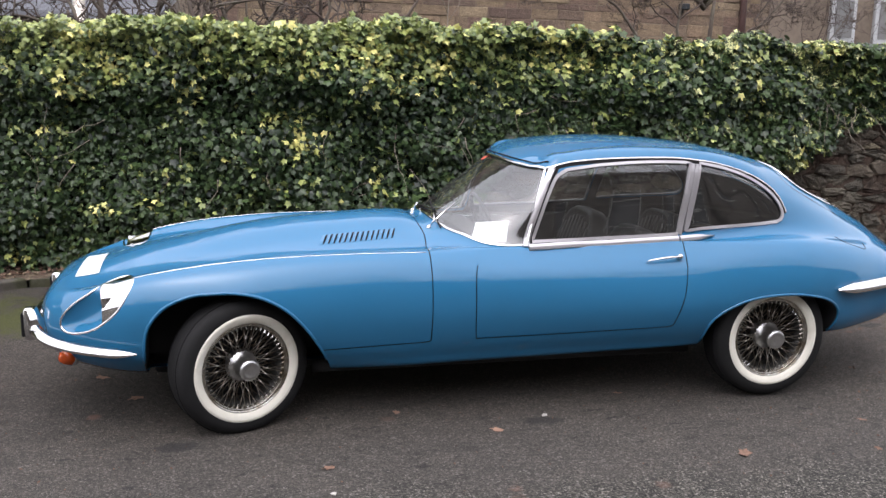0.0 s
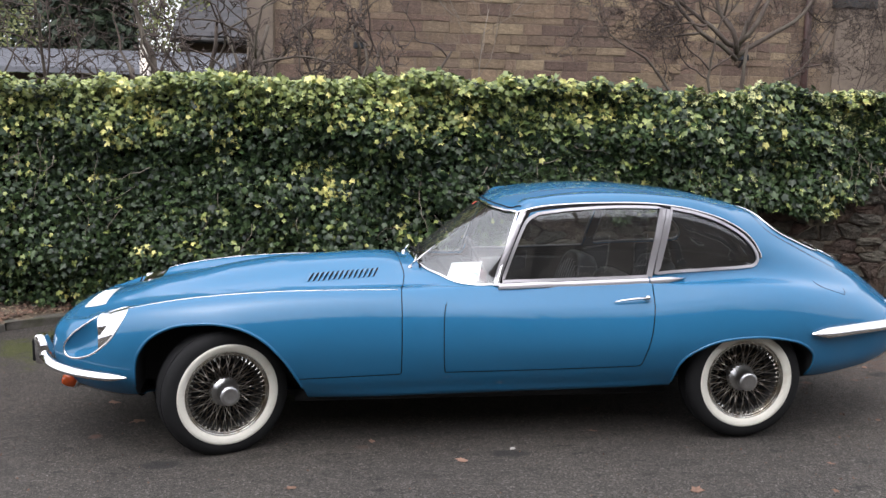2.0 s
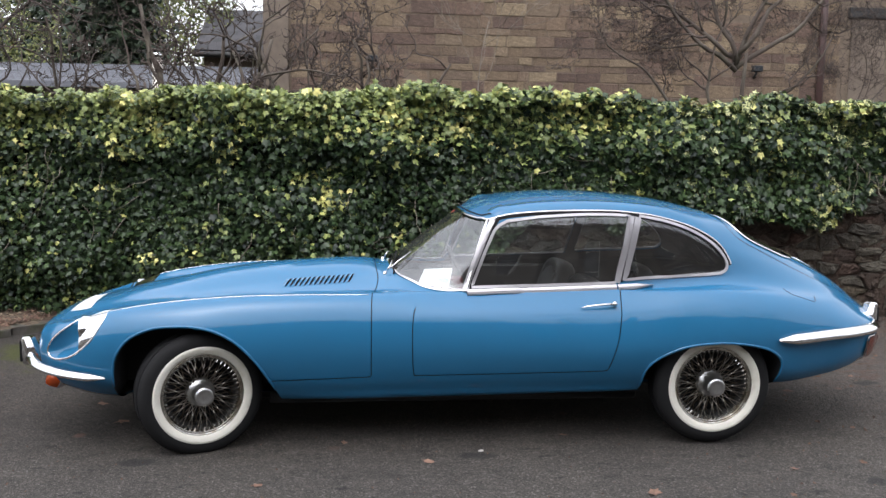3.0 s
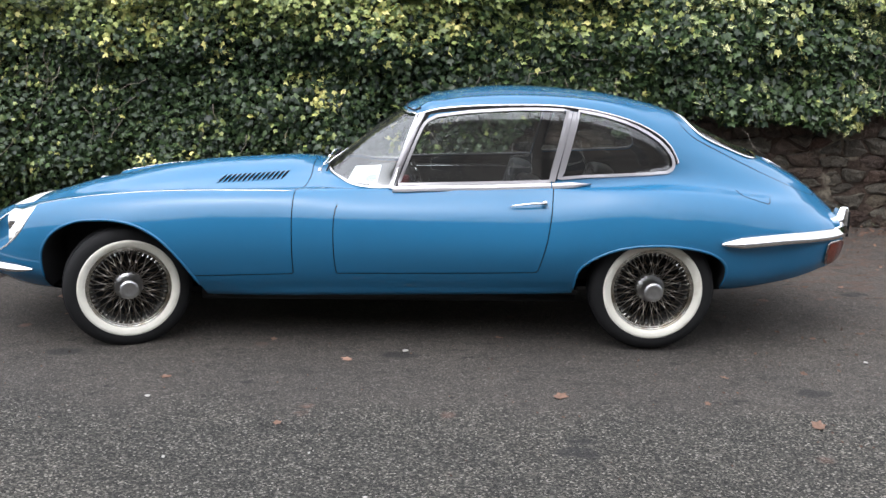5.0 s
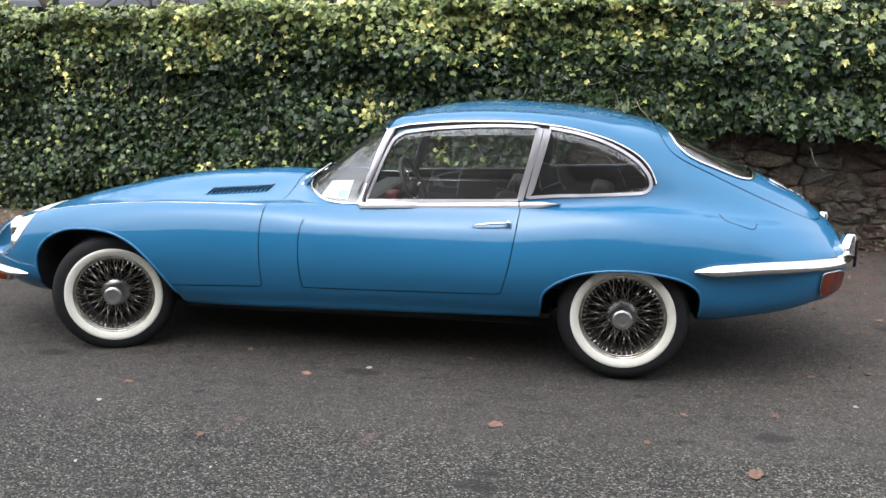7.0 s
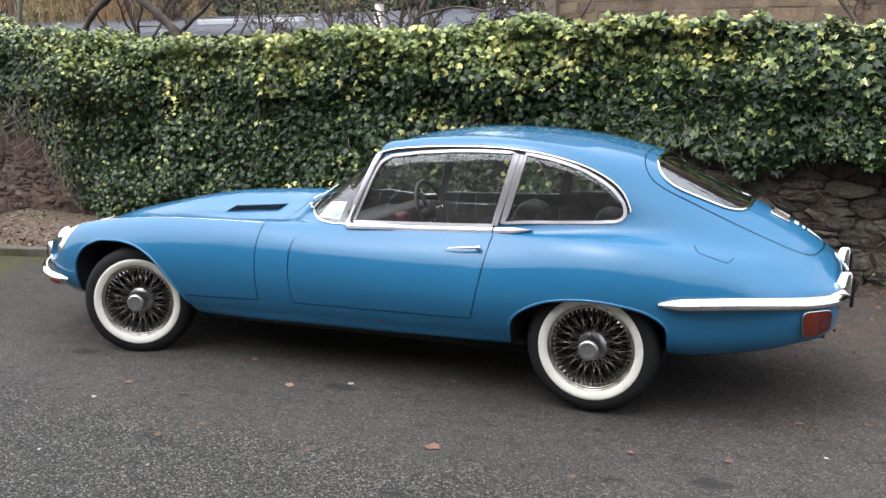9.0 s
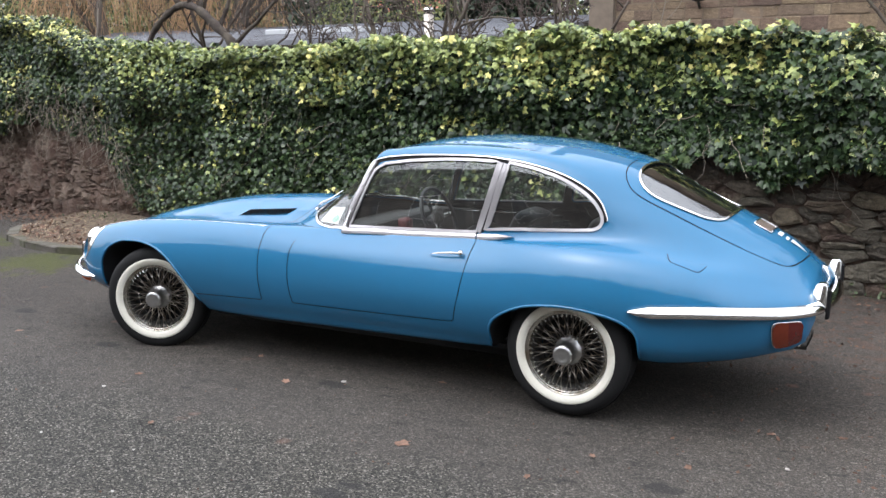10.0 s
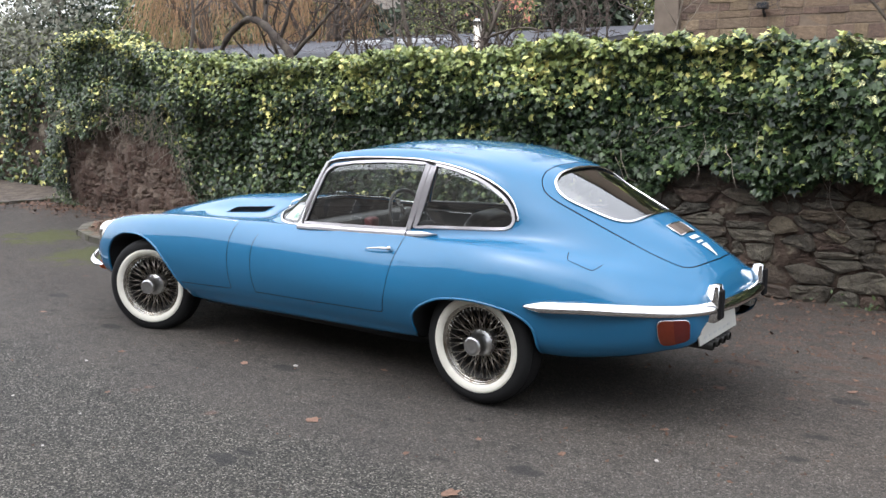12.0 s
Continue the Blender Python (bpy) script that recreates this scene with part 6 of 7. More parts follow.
def overrider(x, y, z, h, direction, owner):
    """An upright chrome over-rider with a black rubber face."""
    d = direction
    prof = [(-0.045, 0.06), (0.045, 0.0), (0.062, 0.05), (0.066, 0.45), (0.064, 0.94), (0.056, 1.0), (0.022, 1.0), (0.012, 0.93), (-0.004, 0.66), (-0.045, 0.42)]
    bm = bmesh.new()
    rings = []
    for yy, s in ((-0.031, 0.90), (-0.027, 0.985), (0.0, 1.0), (0.027, 0.985), (0.031, 0.90)):
        rings.append([bm.verts.new((x + d * (a * s), y + yy, z + (b * h - h / 2) * (0.9 + 0.1 * s))) for a, b in prof])
    k = len(prof)
    for r0, r1 in zip(rings, rings[1:]):
        for i in range(k):
            bm.faces.new((r0[i], r0[(i + 1) % k], r1[(i + 1) % k], r1[i]))
    bm.faces.new(rings[0][::-1])
    bm.faces.new(rings[-1])
    bmesh.ops.recalc_face_normals(bm, faces=bm.faces[:])
    ob = part("overrider", bm, CHROME, owner, "chrome over-rider", smooth=True)
    lo, hi = sorted((x + d * 0.056, x + d * 0.077))
    box_part("rubber_block", (lo, y - 0.028, z - h * 0.40), (hi, y + 0.028, z + h * 0.36), 0.008, SEAL, owner, "black rubber buffer")
    return ob


for s in (-1, 1):
    overrider(-0.945, s * 0.385, 0.446, 0.150, -1, FRONT_BUMPER)
    overrider(3.722, s * 0.325, 0.595, 0.185, 1, REAR_BUMPER)


# headlamps: painted hollow, bright rim, lamp glass at the back of it
def headlamps():
    base = keep(keep(SKIN, tear_f), lambda V: -0.628 - V[:, 0])
    depth = (0.060 * (1 - np.exp(-np.maximum(0, tear_f(base[0])) / 0.030)))[:, None]
    V, N, T = base
    bowl_v = V - N * depth * np.array((0.35, 1.0, 0.8)) + np.array((1, 0, 0)) * depth * 0.35
    fn = np.cross(bowl_v[T[:, 1]] - bowl_v[T[:, 0]], bowl_v[T[:, 2]] - bowl_v[T[:, 0]])
    n2 = np.zeros_like(bowl_v)
    for j in range(3):
        np.add.at(n2, T[:, j], fn)
    n2 /= np.maximum(np.linalg.norm(n2, axis=1, keepdims=True), 1e-12)
    bowl = (bowl_v, n2, T)
    for s in (-1, 1):
        v, n, t = keep(bowl, lambda q: q[:, 1] * s)
        surface("headlamp_hollow", v, t, PAINT, BONNET, "light blue headlamp hollow", normals=n)
        rim = []
        way = Vector((LAMP_DIR[0], -s * LAMP_DIR[1], LAMP_DIR[2])).normalized()
        for x, z in spline(TEAR, 2, True):
            p, nn, i, d = TREE.ray_cast(Vector((x, s * 0.6, z)) - way * 2, way)
            if p is not None:
                rim.append((p + nn * -0.002 * (1 if nn.dot(way) < 0 else -1), nn))
        V2, F2 = tube([p for p, q in rim], 0.0058, 8, True, ([q for p, q in rim], 0.8))
        surface("headlamp_rim", V2, F2, CHROME, BONNET, "chrome teardrop rim", smooth=True)
        mid = (-0.606, s * 0.614, 0.598)
        turn = pose(*mid, 0, -8, s * 6)
        lamp = under(new("headlamp"), BONNET, "round headlamp with chrome ring")
        lamp.matrix_basis = turn
        for nm, prof, m in (("ring", [(0.070, 0.05), (0.076, 0.02), (0.077, 0.0), (0.080, -0.004), (0.080, -0.016), (0.074, -0.022), (0.068, -0.016)], CHROME),
                            ("reflector", [(0.070, -0.010), (0.06, 0.012), (0.03, 0.03), (0.0, 0.035)], CHROME),
                            ("lens", [(0.071, -0.013), (0.06, -0.021), (0.035, -0.027), (0.0, -0.029)], LENS)):
            Vr, Fr = lathe(prof, 40, "x")
            me = surface(nm, Vr, Fr, m, None, smooth=True)
            me.parent = lamp


headlamps()

# front indicators under the bumper, white plate on the nose
for s in (-1, 1):
    V, F = lathe([(0.0, -0.058), (0.022, -0.052), (0.034, -0.025), (0.036, 0.006), (0.036, 0.012)], 20, "x")
    V = (np.array(V) * [1, 0.8, 1.0]) @ np.array(Euler((0, radians(16), -s * radians(48))).to_matrix()).T + [-0.795, s * 0.545, 0.322]
    lamp = surface("front_indicator", V, F, AMBER_FRONT, CAR, "amber front indicator lens", smooth=True)
    V, F = lathe([(0.0365, 0.004), (0.040, 0.010), (0.039, 0.022), (0.030, 0.045), (0.012, 0.06), (0.0, 0.062)], 20, "x")
    V = (np.array(V) * [1, 0.8, 1.0]) @ np.array(Euler((0, radians(16), -s * radians(48))).to_matrix()).T + [-0.795, s * 0.545, 0.322]
    surface("indicator_rim", V, F, CHROME, lamp, "chrome indicator rim", smooth=True)


def patch(name, corners, nu, nv, lift, material, parent, label=""):
    """A thin sheet that lies on the top of the skin between four corners in plan, (x, y)."""
    C = np.array(corners, float)
    V = []
    for i in range(nu + 1):
        for j in range(nv + 1):
            a, b = i / nu, j / nv
            q = C[0] * (1 - a) * (1 - b) + C[1] * a * (1 - b) + C[2] * a * b + C[3] * (1 - a) * b
            V.append(on_top(q[0], q[1], lift)[0])
    k = nv + 1
    F = [(i * k + j, (i + 1) * k + j, (i + 1) * k + j + 1, i * k + j + 1) for i in range(nu) for j in range(nv)]
    return surface(name, V, F, material, parent, label, smooth=True)


patch("nose_plate", [(-0.800, -0.250), (-0.690, -0.250), (-0.690, 0.250), (-0.800, 0.250)], 4, 12, 0.003, PLATE, BONNET, "white plate stuck on the nose")

# grille bar and dark mouth
V, F = lathe([(0.0, 0.0), (1.0, 0.0)], 30, "x")
surface("air_intake", np.array(V) * [1, 0.255, 0.070] + [-0.945, 0, 0.458], F, DARK, BONNET, "dark air intake")
tube_part("grille_bar", [(-0.958, -0.24, 0.458), (-0.966, -0.1, 0.458), (-0.966, 0.1, 0.458), (-0.958, 0.24, 0.458)], 0.008, CHROME, BONNET, "chrome grille bar")
V, F = lathe([(0.0, 0.0), (1.0, 0.0)], 30, "x")
surface("tail_panel", np.array(V) * [1, 0.25, 0.060] + [3.652, 0, 0.526], F, DARK, CAR, "dark recess behind the plate")

# rear lamps wrapped round the corners
LAMP_REAR = spline([(3.592, 0.535), (3.586, 0.485), (3.592, 0.432), (3.612, 0.422), (3.655, 0.432), (3.688, 0.446), (3.696, 0.490), (3.694, 0.534), (3.640, 0.541)], 4, closed=True)
for s in (-1, 1):
    rear = keep(SKIN, lambda V: np.minimum(inside(LAMP_REAR, V[:, [0, 2]]), V[:, 1] * s - 0.2))
    amber = keep(shifted(rear, 0.016), lambda V: 3.655 - V[:, 0])
    red = keep(shifted(rear, 0.016), lambda V: V[:, 0] - 3.655)
    lamp = surface("rear_lamp", amber[0], amber[2], AMBER, CAR, "amber and red wraparound rear lamp", normals=amber[1])
    surface("red_lens", red[0], red[2], RED, lamp, "dark red lens", normals=red[1])
    rim = [on_side(x, z, s, 0.008) for x, z in LAMP_REAR]
    surface("lamp_rim", *tube([p for p, n in rim], 0.0042, 8, True, ([n for p, n in rim], 0.9)), CHROME, lamp, "thin chrome lamp rim", smooth=True)
    clear = box_bm((3.660, s * 0.400 - 0.030, 0.436), (3.714, s * 0.400 + 0.030, 0.528), 0.010)
    part("reversing_lens", clear, CLEARLENS, lamp, "clear ribbed reversing lens", smooth=False)
    for k in range(5):
        box_part("lens_rib", (3.7135, s * 0.400 - 0.027 + k * 0.012, 0.444), (3.7165, s * 0.400 - 0.021 + k * 0.012, 0.520), 0.001, CLEARLENS, lamp)

# rear plate, exhaust, valance
plate = box_part("rear_plate", (3.655, -0.262, 0.352), (3.664, 0.262, 0.480), 0.002, PLATE, CAR, "white rear plate", turn=Matrix.Translation((3.66, 0, 0.42)) @ Matrix.Rotation(radians(-8), 4, "Y") @ Matrix.Translation((-3.66, 0, -0.42)))
for k in range(6):
    y0 = -0.20 + k * 0.066
    box_part("print_bar", (3.664, y0, 0.375), (3.6655, y0 + 0.040, 0.388), 0.0005, BARS, plate, turn=Matrix.Translation((3.66, 0, 0.42)) @ Matrix.Rotation(radians(-8), 4, "Y") @ Matrix.Translation((-3.66, 0, -0.42)))
box_part("rear_valance", (3.45, -0.44, 0.385), (3.636, 0.44, 0.53), 0.02, DARK, CAR, "black rear valance")
box_part("plate_bracket", (3.56, -0.18, 0.335), (3.668, 0.18, 0.352), 0.006, DARK, CAR, "black bracket")
for k in range(4):
    y0 = -0.12 + 0.08 * k
    V, F = lathe([(0.020, 0.0), (0.024, 0.004), (0.024, 0.34), (0.020, 0.34)], 18, "x")
    surface("tailpipe", np.array(V) * [-1, 1, 1] + [3.690, y0, 0.326], F, SOOTY, CAR, "sooty steel tailpipe", smooth=True)

# fuel flap groove
for pts in ([(3.103, 0.806), (3.112, 0.795), (3.134, 0.780), (3.19, 0.763), (3.25, 0.744), (3.268, 0.747), (3.283, 0.762)],):
    tube_part("fuel_flap_groove", [on_side(x, z, -1, 0.0)[0] for x, z in spline(pts, 4)], 0.0019, SEAL, CAR, sides=6)
tube_part("fuel_flap_edge", [on_top(x, y, -0.001)[0] for x, y in ((3.103, -0.600), (3.13, -0.585), (3.2, -0.567), (3.285, -0.550))], 0.0012, SEAL, CAR, sides=6)

# vent and badge on the tailgate
patch("vent_grille", [(3.408, -0.085), (3.482, -0.085), (3.482, 0.085), (3.408, 0.085)], 4, 6, 0.004, MESHGRILLE, TAILGATE, "brown mesh air vent")
ring = [on_top(x, y, 0.005) for x, y in ((3.405, -0.09), (3.405, 0), (3.405, 0.09), (3.445, 0.09), (3.485, 0.09), (3.485, 0), (3.485, -0.09), (3.445, -0.09))]
surface("vent_frame", *tube([p for p, n in ring], 0.005, 6, True, ([n for p, n in ring], 0.7)), CHROME, TAILGATE, "chrome vent frame", smooth=True)
for k in range(6):
    x = 3.416 + k * 0.0115
    tube_part("vent_slat", [on_top(x, y, 0.006)[0] for y in (-0.083, 0, 0.083)], 0.0022, BROWN_METAL, TAILGATE, sides=5)
patch("badge_bar", [(3.510, -0.052), (3.532, -0.052), (3.532, 0.045), (3.510, 0.045)], 2, 4, 0.004, BADGE, TAILGATE, "small chrome badge")
patch("badge_bar", [(3.548, -0.048), (3.562, -0.048), (3.562, 0.020), (3.548, 0.020)], 2, 4, 0.004, BADGE, TAILGATE, "small chrome badge")
patch("badge_arrow", [(3.572, -0.042), (3.645, -0.010), (3.645, -0.004), (3.572, 0.030)], 6, 3, 0.005, BADGE, TAILGATE, "chrome arrow-shaped badge")

# wheel housings
for s in (-1, 1):
    for arch in [np.array([p for p in c if p[1] > 0.255]) for c in (ARCH_F, ARCH_R)]:
        V, F = [], []
        n = len(arch)
        for x, z in arch:
            y = abs(on_side(x, max(z, 0.24), s)[0].y)
            V += [(x, s * (y - 0.012), z), (x, s * 0.42, z + 0.02)]
        for i in range(n - 1):
            F.append((2 * i, 2 * i + 1, 2 * i + 3, 2 * i + 2))
        F.append(tuple(2 * i + 1 for i in range(n)))
        surface("wheel_housing", V, F, DARK, CAR, "black wheel housing")
    tube_part("underbody_rail", [(0.3, s * 0.5, 0.205), (2.3, s * 0.5, 0.21)], 0.03, DARK, CAR, "black chassis rail")

# wipers
for y0, y1, x1 in ((-0.30, 0.02, 1.02), (0.12, 0.46, 1.05)):
    p0 = on_top(0.925, y0, 0.012)[0]
    arm = tube_part("wiper_arm", [p0, p0 + Vector((0.02, 0.0, 0.03)), on_top(0.985, (y0 + y1) / 2, 0.022)[0]], [0.004, 0.0035, 0.0025], CHROME, CAR, "chrome wiper arm", sides=6)
    tube_part("wiper_blade", [on_top(x, y, 0.010)[0] for x, y in ((0.965, y0 - 0.06), (0.978, (y0 + y1) / 2), (x1 - 0.02, y1))], 0.0045, SEAL, arm, "black wiper blade", sides=6)
    V, F = lathe([(0.012, 0.0), (0.010, 0.010), (0.005, 0.014), (0.0, 0.015)], 14, "z")
    surface("wiper_boss", np.array(V) + np.array(on_top(0.915, y0, 0.0)[0]), F, CHROME, arm, smooth=True)
# a second short arm that stands up at the near corner of the screen
tube_part("wiper_arm", [on_top(0.93, -0.30, 0.015)[0], on_top(1.0, -0.26, 0.02)[0], on_top(1.07, -0.235, 0.012)[0]], [0.004, 0.0035, 0.0025], CHROME, CAR, "chrome wiper arm", sides=6)

patch("screen_sticker", [(1.328, 0.165), (1.352, 0.165), (1.352, 0.235), (1.328, 0.235)], 3, 3, -0.004, REDSTICKER, CAR, "small orange-red sticker high on the windscreen")
# paper permit behind the windscreen, red label high on the screen
A, B, C, D = [TREE.find_nearest(Vector(v))[0] for v in ((1.115, -0.470, 0.905), (1.262, -0.555, 0.917), (1.240, -0.590, 0.815), (1.080, -0.535, 0.812))]
inward = Vector((0.10, 0.55, -0.10)) * 0.06
V = [p + inward for p in (A, B, C, D)]
permit = surface("permit", V + [p + Vector((0.002, 0.003, 0)) for p in V], [(0, 1, 2, 3), (7, 6, 5, 4), (0, 4, 5, 1), (1, 5, 6, 2), (2, 6, 7, 3), (3, 7, 4, 0)], PAPER, None, "")
tagged(permit, "white paper permit with green print behind the windscreen", "paper")
V0 = [Vector(v) for v in V]


def on_permit(u, v):
    return V0[0] * (1 - u) * (1 - v) + V0[1] * u * (1 - v) + V0[2] * u * v + V0[3] * (1 - u) * v - inward.normalized() * 0.002


pts = [on_permit(0.78 + 0.20 * math.cos(a), 0.72 + 0.22 * math.sin(a)) for a in np.linspace(0, 2 * math.pi, 17)[:-1]]
surface("print_mark", pts, [tuple(range(16))], GREENPRINT, permit)
surface("print_mark", [on_permit(u, v) for u, v in ((0.03, 0.16), (0.9, 0.17), (0.9, 0.21), (0.03, 0.20))], [(0, 1, 2, 3)], BARS, permit)
for k in range(3):
    surface("print_mark", [on_permit(u, v) for u, v in ((0.08, 0.34 + 0.16 * k), (0.5, 0.35 + 0.16 * k), (0.5, 0.38 + 0.16 * k), (0.08, 0.37 + 0.16 * k))], [(0, 1, 2, 3)], BARS, permit)

# interior
def seat_back(seat, x, y, z, h, half, tilt):
    """A padded seat back with a rounded top, rolled edge and upright pleats, at the base (x, y, z)."""
    at = Matrix.Translation((x, y, z)) @ Matrix.Rotation(radians(tilt), 4, "Y")
    arch = [(half * math.copysign(abs(math.cos(a)) ** 0.55, math.cos(a)), h * (0.52 + 0.48 * math.sin(a) ** 0.8)) for a in np.linspace(0, math.pi, 25)]
    outline = np.array([(half * 0.92, 0.0)] + arch + [(-half * 0.92, 0.0)])
    mid = np.array((0.0, h * 0.45))
    V, k = [], len(outline)
    for d, f in ((0.050, 0.86), (0.058, 0.93), (0.040, 0.99), (0.0, 1.0), (-0.045, 0.985), (-0.066, 0.93), (-0.060, 0.86), (-0.050, 0.82)):
        for q in mid + (outline - mid) * f:
            V.append(at @ Vector((d, q[0], q[1])))
    F = [(r * k + i, r * k + (i + 1) % k, (r + 1) * k + (i + 1) % k, (r + 1) * k + i) for r in range(7) for i in range(k)]
    F += [tuple(range(k))[::-1], tuple(7 * k + i for i in range(k))]
    surface("seat_back", V, F, LEATHER, seat, smooth=True)
    for j in range(8):
        w = half * (-0.70 + 0.20 * j)
        top = h * (0.52 + 0.48 * math.sqrt(max(0.0, 1 - (w / half) ** 2))) * 0.88
        pts = [at @ Vector((-0.050 - 0.006 * math.sin(math.pi * t), w, h * 0.08 + (top - h * 0.08) * t)) for t in np.linspace(0, 1, 6)]
        tube_part("seat_pleat", pts, 0.016 * half / 0.235, LEATHER, seat, sides=6)


box_part("dashboard", (1.16, -0.56, 0.66), (1.32, 0.56, 0.785), 0.03, TRIM, CAR, "black dashboard")
box_part("dash_top", (0.99, -0.50, 0.735), (1.20, 0.50, 0.755), 0.01, TRIM, CAR)
box_part("floor_pan", (1.0, -0.60, 0.245), (2.3, 0.60, 0.27), 0.0, DARK, CAR)
box_part("tunnel", (1.2, -0.12, 0.25), (2.5, 0.12, 0.50), 0.04, TRIM, CAR, "black centre tunnel")
for s in (-1, 1):
    y = s * 0.34
    seat = box_part("front_seat_cushion", (1.50, y - 0.235, 0.33), (1.98, y + 0.235, 0.50), 0.06, LEATHER, CAR, "black leather front seat", smooth=True)
    seat_back(seat, 1.925, y, 0.36, 0.50, 0.235, 17)
    box_part("door_trim", (1.10, s * 0.625 - 0.015, 0.36), (2.14, s * 0.625 + 0.015, 0.775), 0.015, TRIM, CAR, "black door trim")
    tube_part("trim_strip", [(1.30, s * 0.606, 0.760), (2.12, s * 0.606, 0.770)], 0.004, CHROME, CAR, "chrome trim strip", sides=6)
rear = box_part("rear_seat", (2.20, -0.50, 0.36), (2.52, 0.50, 0.50), 0.06, LEATHER, CAR, "black leather rear bench", smooth=True)
for s in (-1, 1):
    seat_back(rear, 2.46, s * 0.29, 0.47, 0.365, 0.22, 14)
box_part("load_floor", (2.85, -0.48, 0.60), (3.55, 0.48, 0.63), 0.01, TRIM, CAR, "black load floor")
# right-hand steering wheel
STEER_AT = Matrix.Translation((1.40, 0.34, 0.750)) @ Matrix.Rotation(radians(-112), 4, "Y")
rimpts = [STEER_AT @ Vector((0.19 * math.cos(a), 0.19 * math.sin(a), 0)) for a in np.linspace(0, 2 * math.pi, 41)[:-1]]
wheel_rim = tube_part("steering_wheel", rimpts, 0.013, LEATHER, CAR, "black rimmed steering wheel with drilled alloy spokes", sides=8, closed=True)
for a in (90, 210, 330):
    c, s_ = math.cos(radians(a)), math.sin(radians(a))
    for r0, r1, w in ((0.03, 0.18, 0.012), (0.03, 0.18, -0.012)):
        p, q = Vector((c * r0 - s_ * w, s_ * r0 + c * w, 0.02)), Vector((c * r1 - s_ * w * 0.7, s_ * r1 + c * w * 0.7, 0))
        tube_part("steering_spoke", [STEER_AT @ p, STEER_AT @ q], 0.0055, ALLOY, wheel_rim, "drilled alloy spoke", sides=6)
    for r in (0.07, 0.105, 0.14):
        tube_part("spoke_web", [STEER_AT @ Vector((c * r - s_ * 0.012, s_ * r + c * 0.012, -0.01)), STEER_AT @ Vector((c * r + s_ * 0.012, s_ * r - c * 0.012, -0.01))], 0.005, ALLOY, wheel_rim, sides=6)
V, F = lathe([(0.0, -0.02), (0.035, -0.015), (0.045, 0.01), (0.03, 0.05), (0.025, 0.25)], 20, "z")
surface("steering_hub", [STEER_AT @ Vector(v) for v in V], F, TRIM, wheel_rim, smooth=True)
# block for an unidentified red patch behind the glass, on an added rest
red_patch = box_part("red_block", (1.31, -0.04, 0.700), (1.39, 0.04, 0.785), 0.02, REDBLOCK, None, smooth=True)
tagged(red_patch, "small dark red block inside the car", "pouch")
box_part("block_rest", (1.24, -0.10, 0.48), (1.42, 0.10, 0.699), 0.02, TRIM, CAR)
mirror = box_part("rear_view_mirror", (1.40, -0.09, 1.095), (1.415, 0.09, 1.135), 0.006, TRIM, CAR, "black rear-view mirror")
tube_part("mirror_arm", [(1.408, 0, 1.13), (1.43, 0, 1.19)], 0.006, CHROME, mirror, sides=6)
# low boxes added under the floor to deepen the shade beneath the car
box_part("underbody", (0.45, -0.46, 0.165), (2.20, 0.46, 0.225), 0.02, DARK, CAR, "black underbody")
box_part("engine_sump", (-0.45, -0.34, 0.150), (0.46, 0.34, 0.30), 0.03, DARK, CAR, "black engine underside")


# ---- garden, neighbours, and the walls with their stones ----
garden_trees()
backdrop_garden()
neighbours()


# plain grey panes for the sash windows of the wing
GREYPANE = mat("grey_window_pane", (0.20, 0.20, 0.20), rough=0.15, coat=1.0, var=0.2, scale=3)


def stone_mesh(kind, r, rough):
    """A lumpy stone in a unit box, face towards -y."""
    bm = bmesh.new()
    bmesh.ops.create_cube(bm, size=1.0)
    if not rough:
        for v in bm.verts:
            v.co += Vector((r.normal(0, 0.012), 0, r.normal(0, 0.04)))
    if rough:
        for v in bm.verts:
            v.co += Vector(r.normal(0, 0.10, 3)) * Vector((1, 0.5, 1)).length / 1.5
    bmesh.ops.bevel(bm, geom=bm.edges[:], offset=0.11 if rough else 0.06, segments=2 if rough else 1, affect="EDGES")
    for v in bm.verts:
        v.co += Vector(r.normal(0, 0.028 if rough else 0.012, 3))
    me = bpy.data.meshes.new(kind)
    bm.to_mesh(me)
    bm.free()
    return me


def cells(points, x0, x1, z0, z1):
    """The polygon nearer to each point than to all others."""
    P = np.array(points)
    out = []
    for i, p in enumerate(P):
        poly = [np.array(v) for v in ((x0, z0), (x1, z0), (x1, z1), (x0, z1))]
        d = np.linalg.norm(P - p, axis=1)
        for j in np.argsort(d)[1:22]:
            n = P[j] - p
            c = (P[j] + p) / 2
            new_poly = []
            for a, b in zip(poly, poly[1:] + poly[:1]):
                fa, fb = (a - c) @ n, (b - c) @ n
                if fa <= 0:
                    new_poly.append(a)
                if fa * fb < 0:
                    new_poly.append(a + (b - a) * fa / (fa - fb))
            poly = new_poly
            if len(poly) < 3:
                break
        if len(poly) >= 3:
            out.append(np.array(poly))
    return out


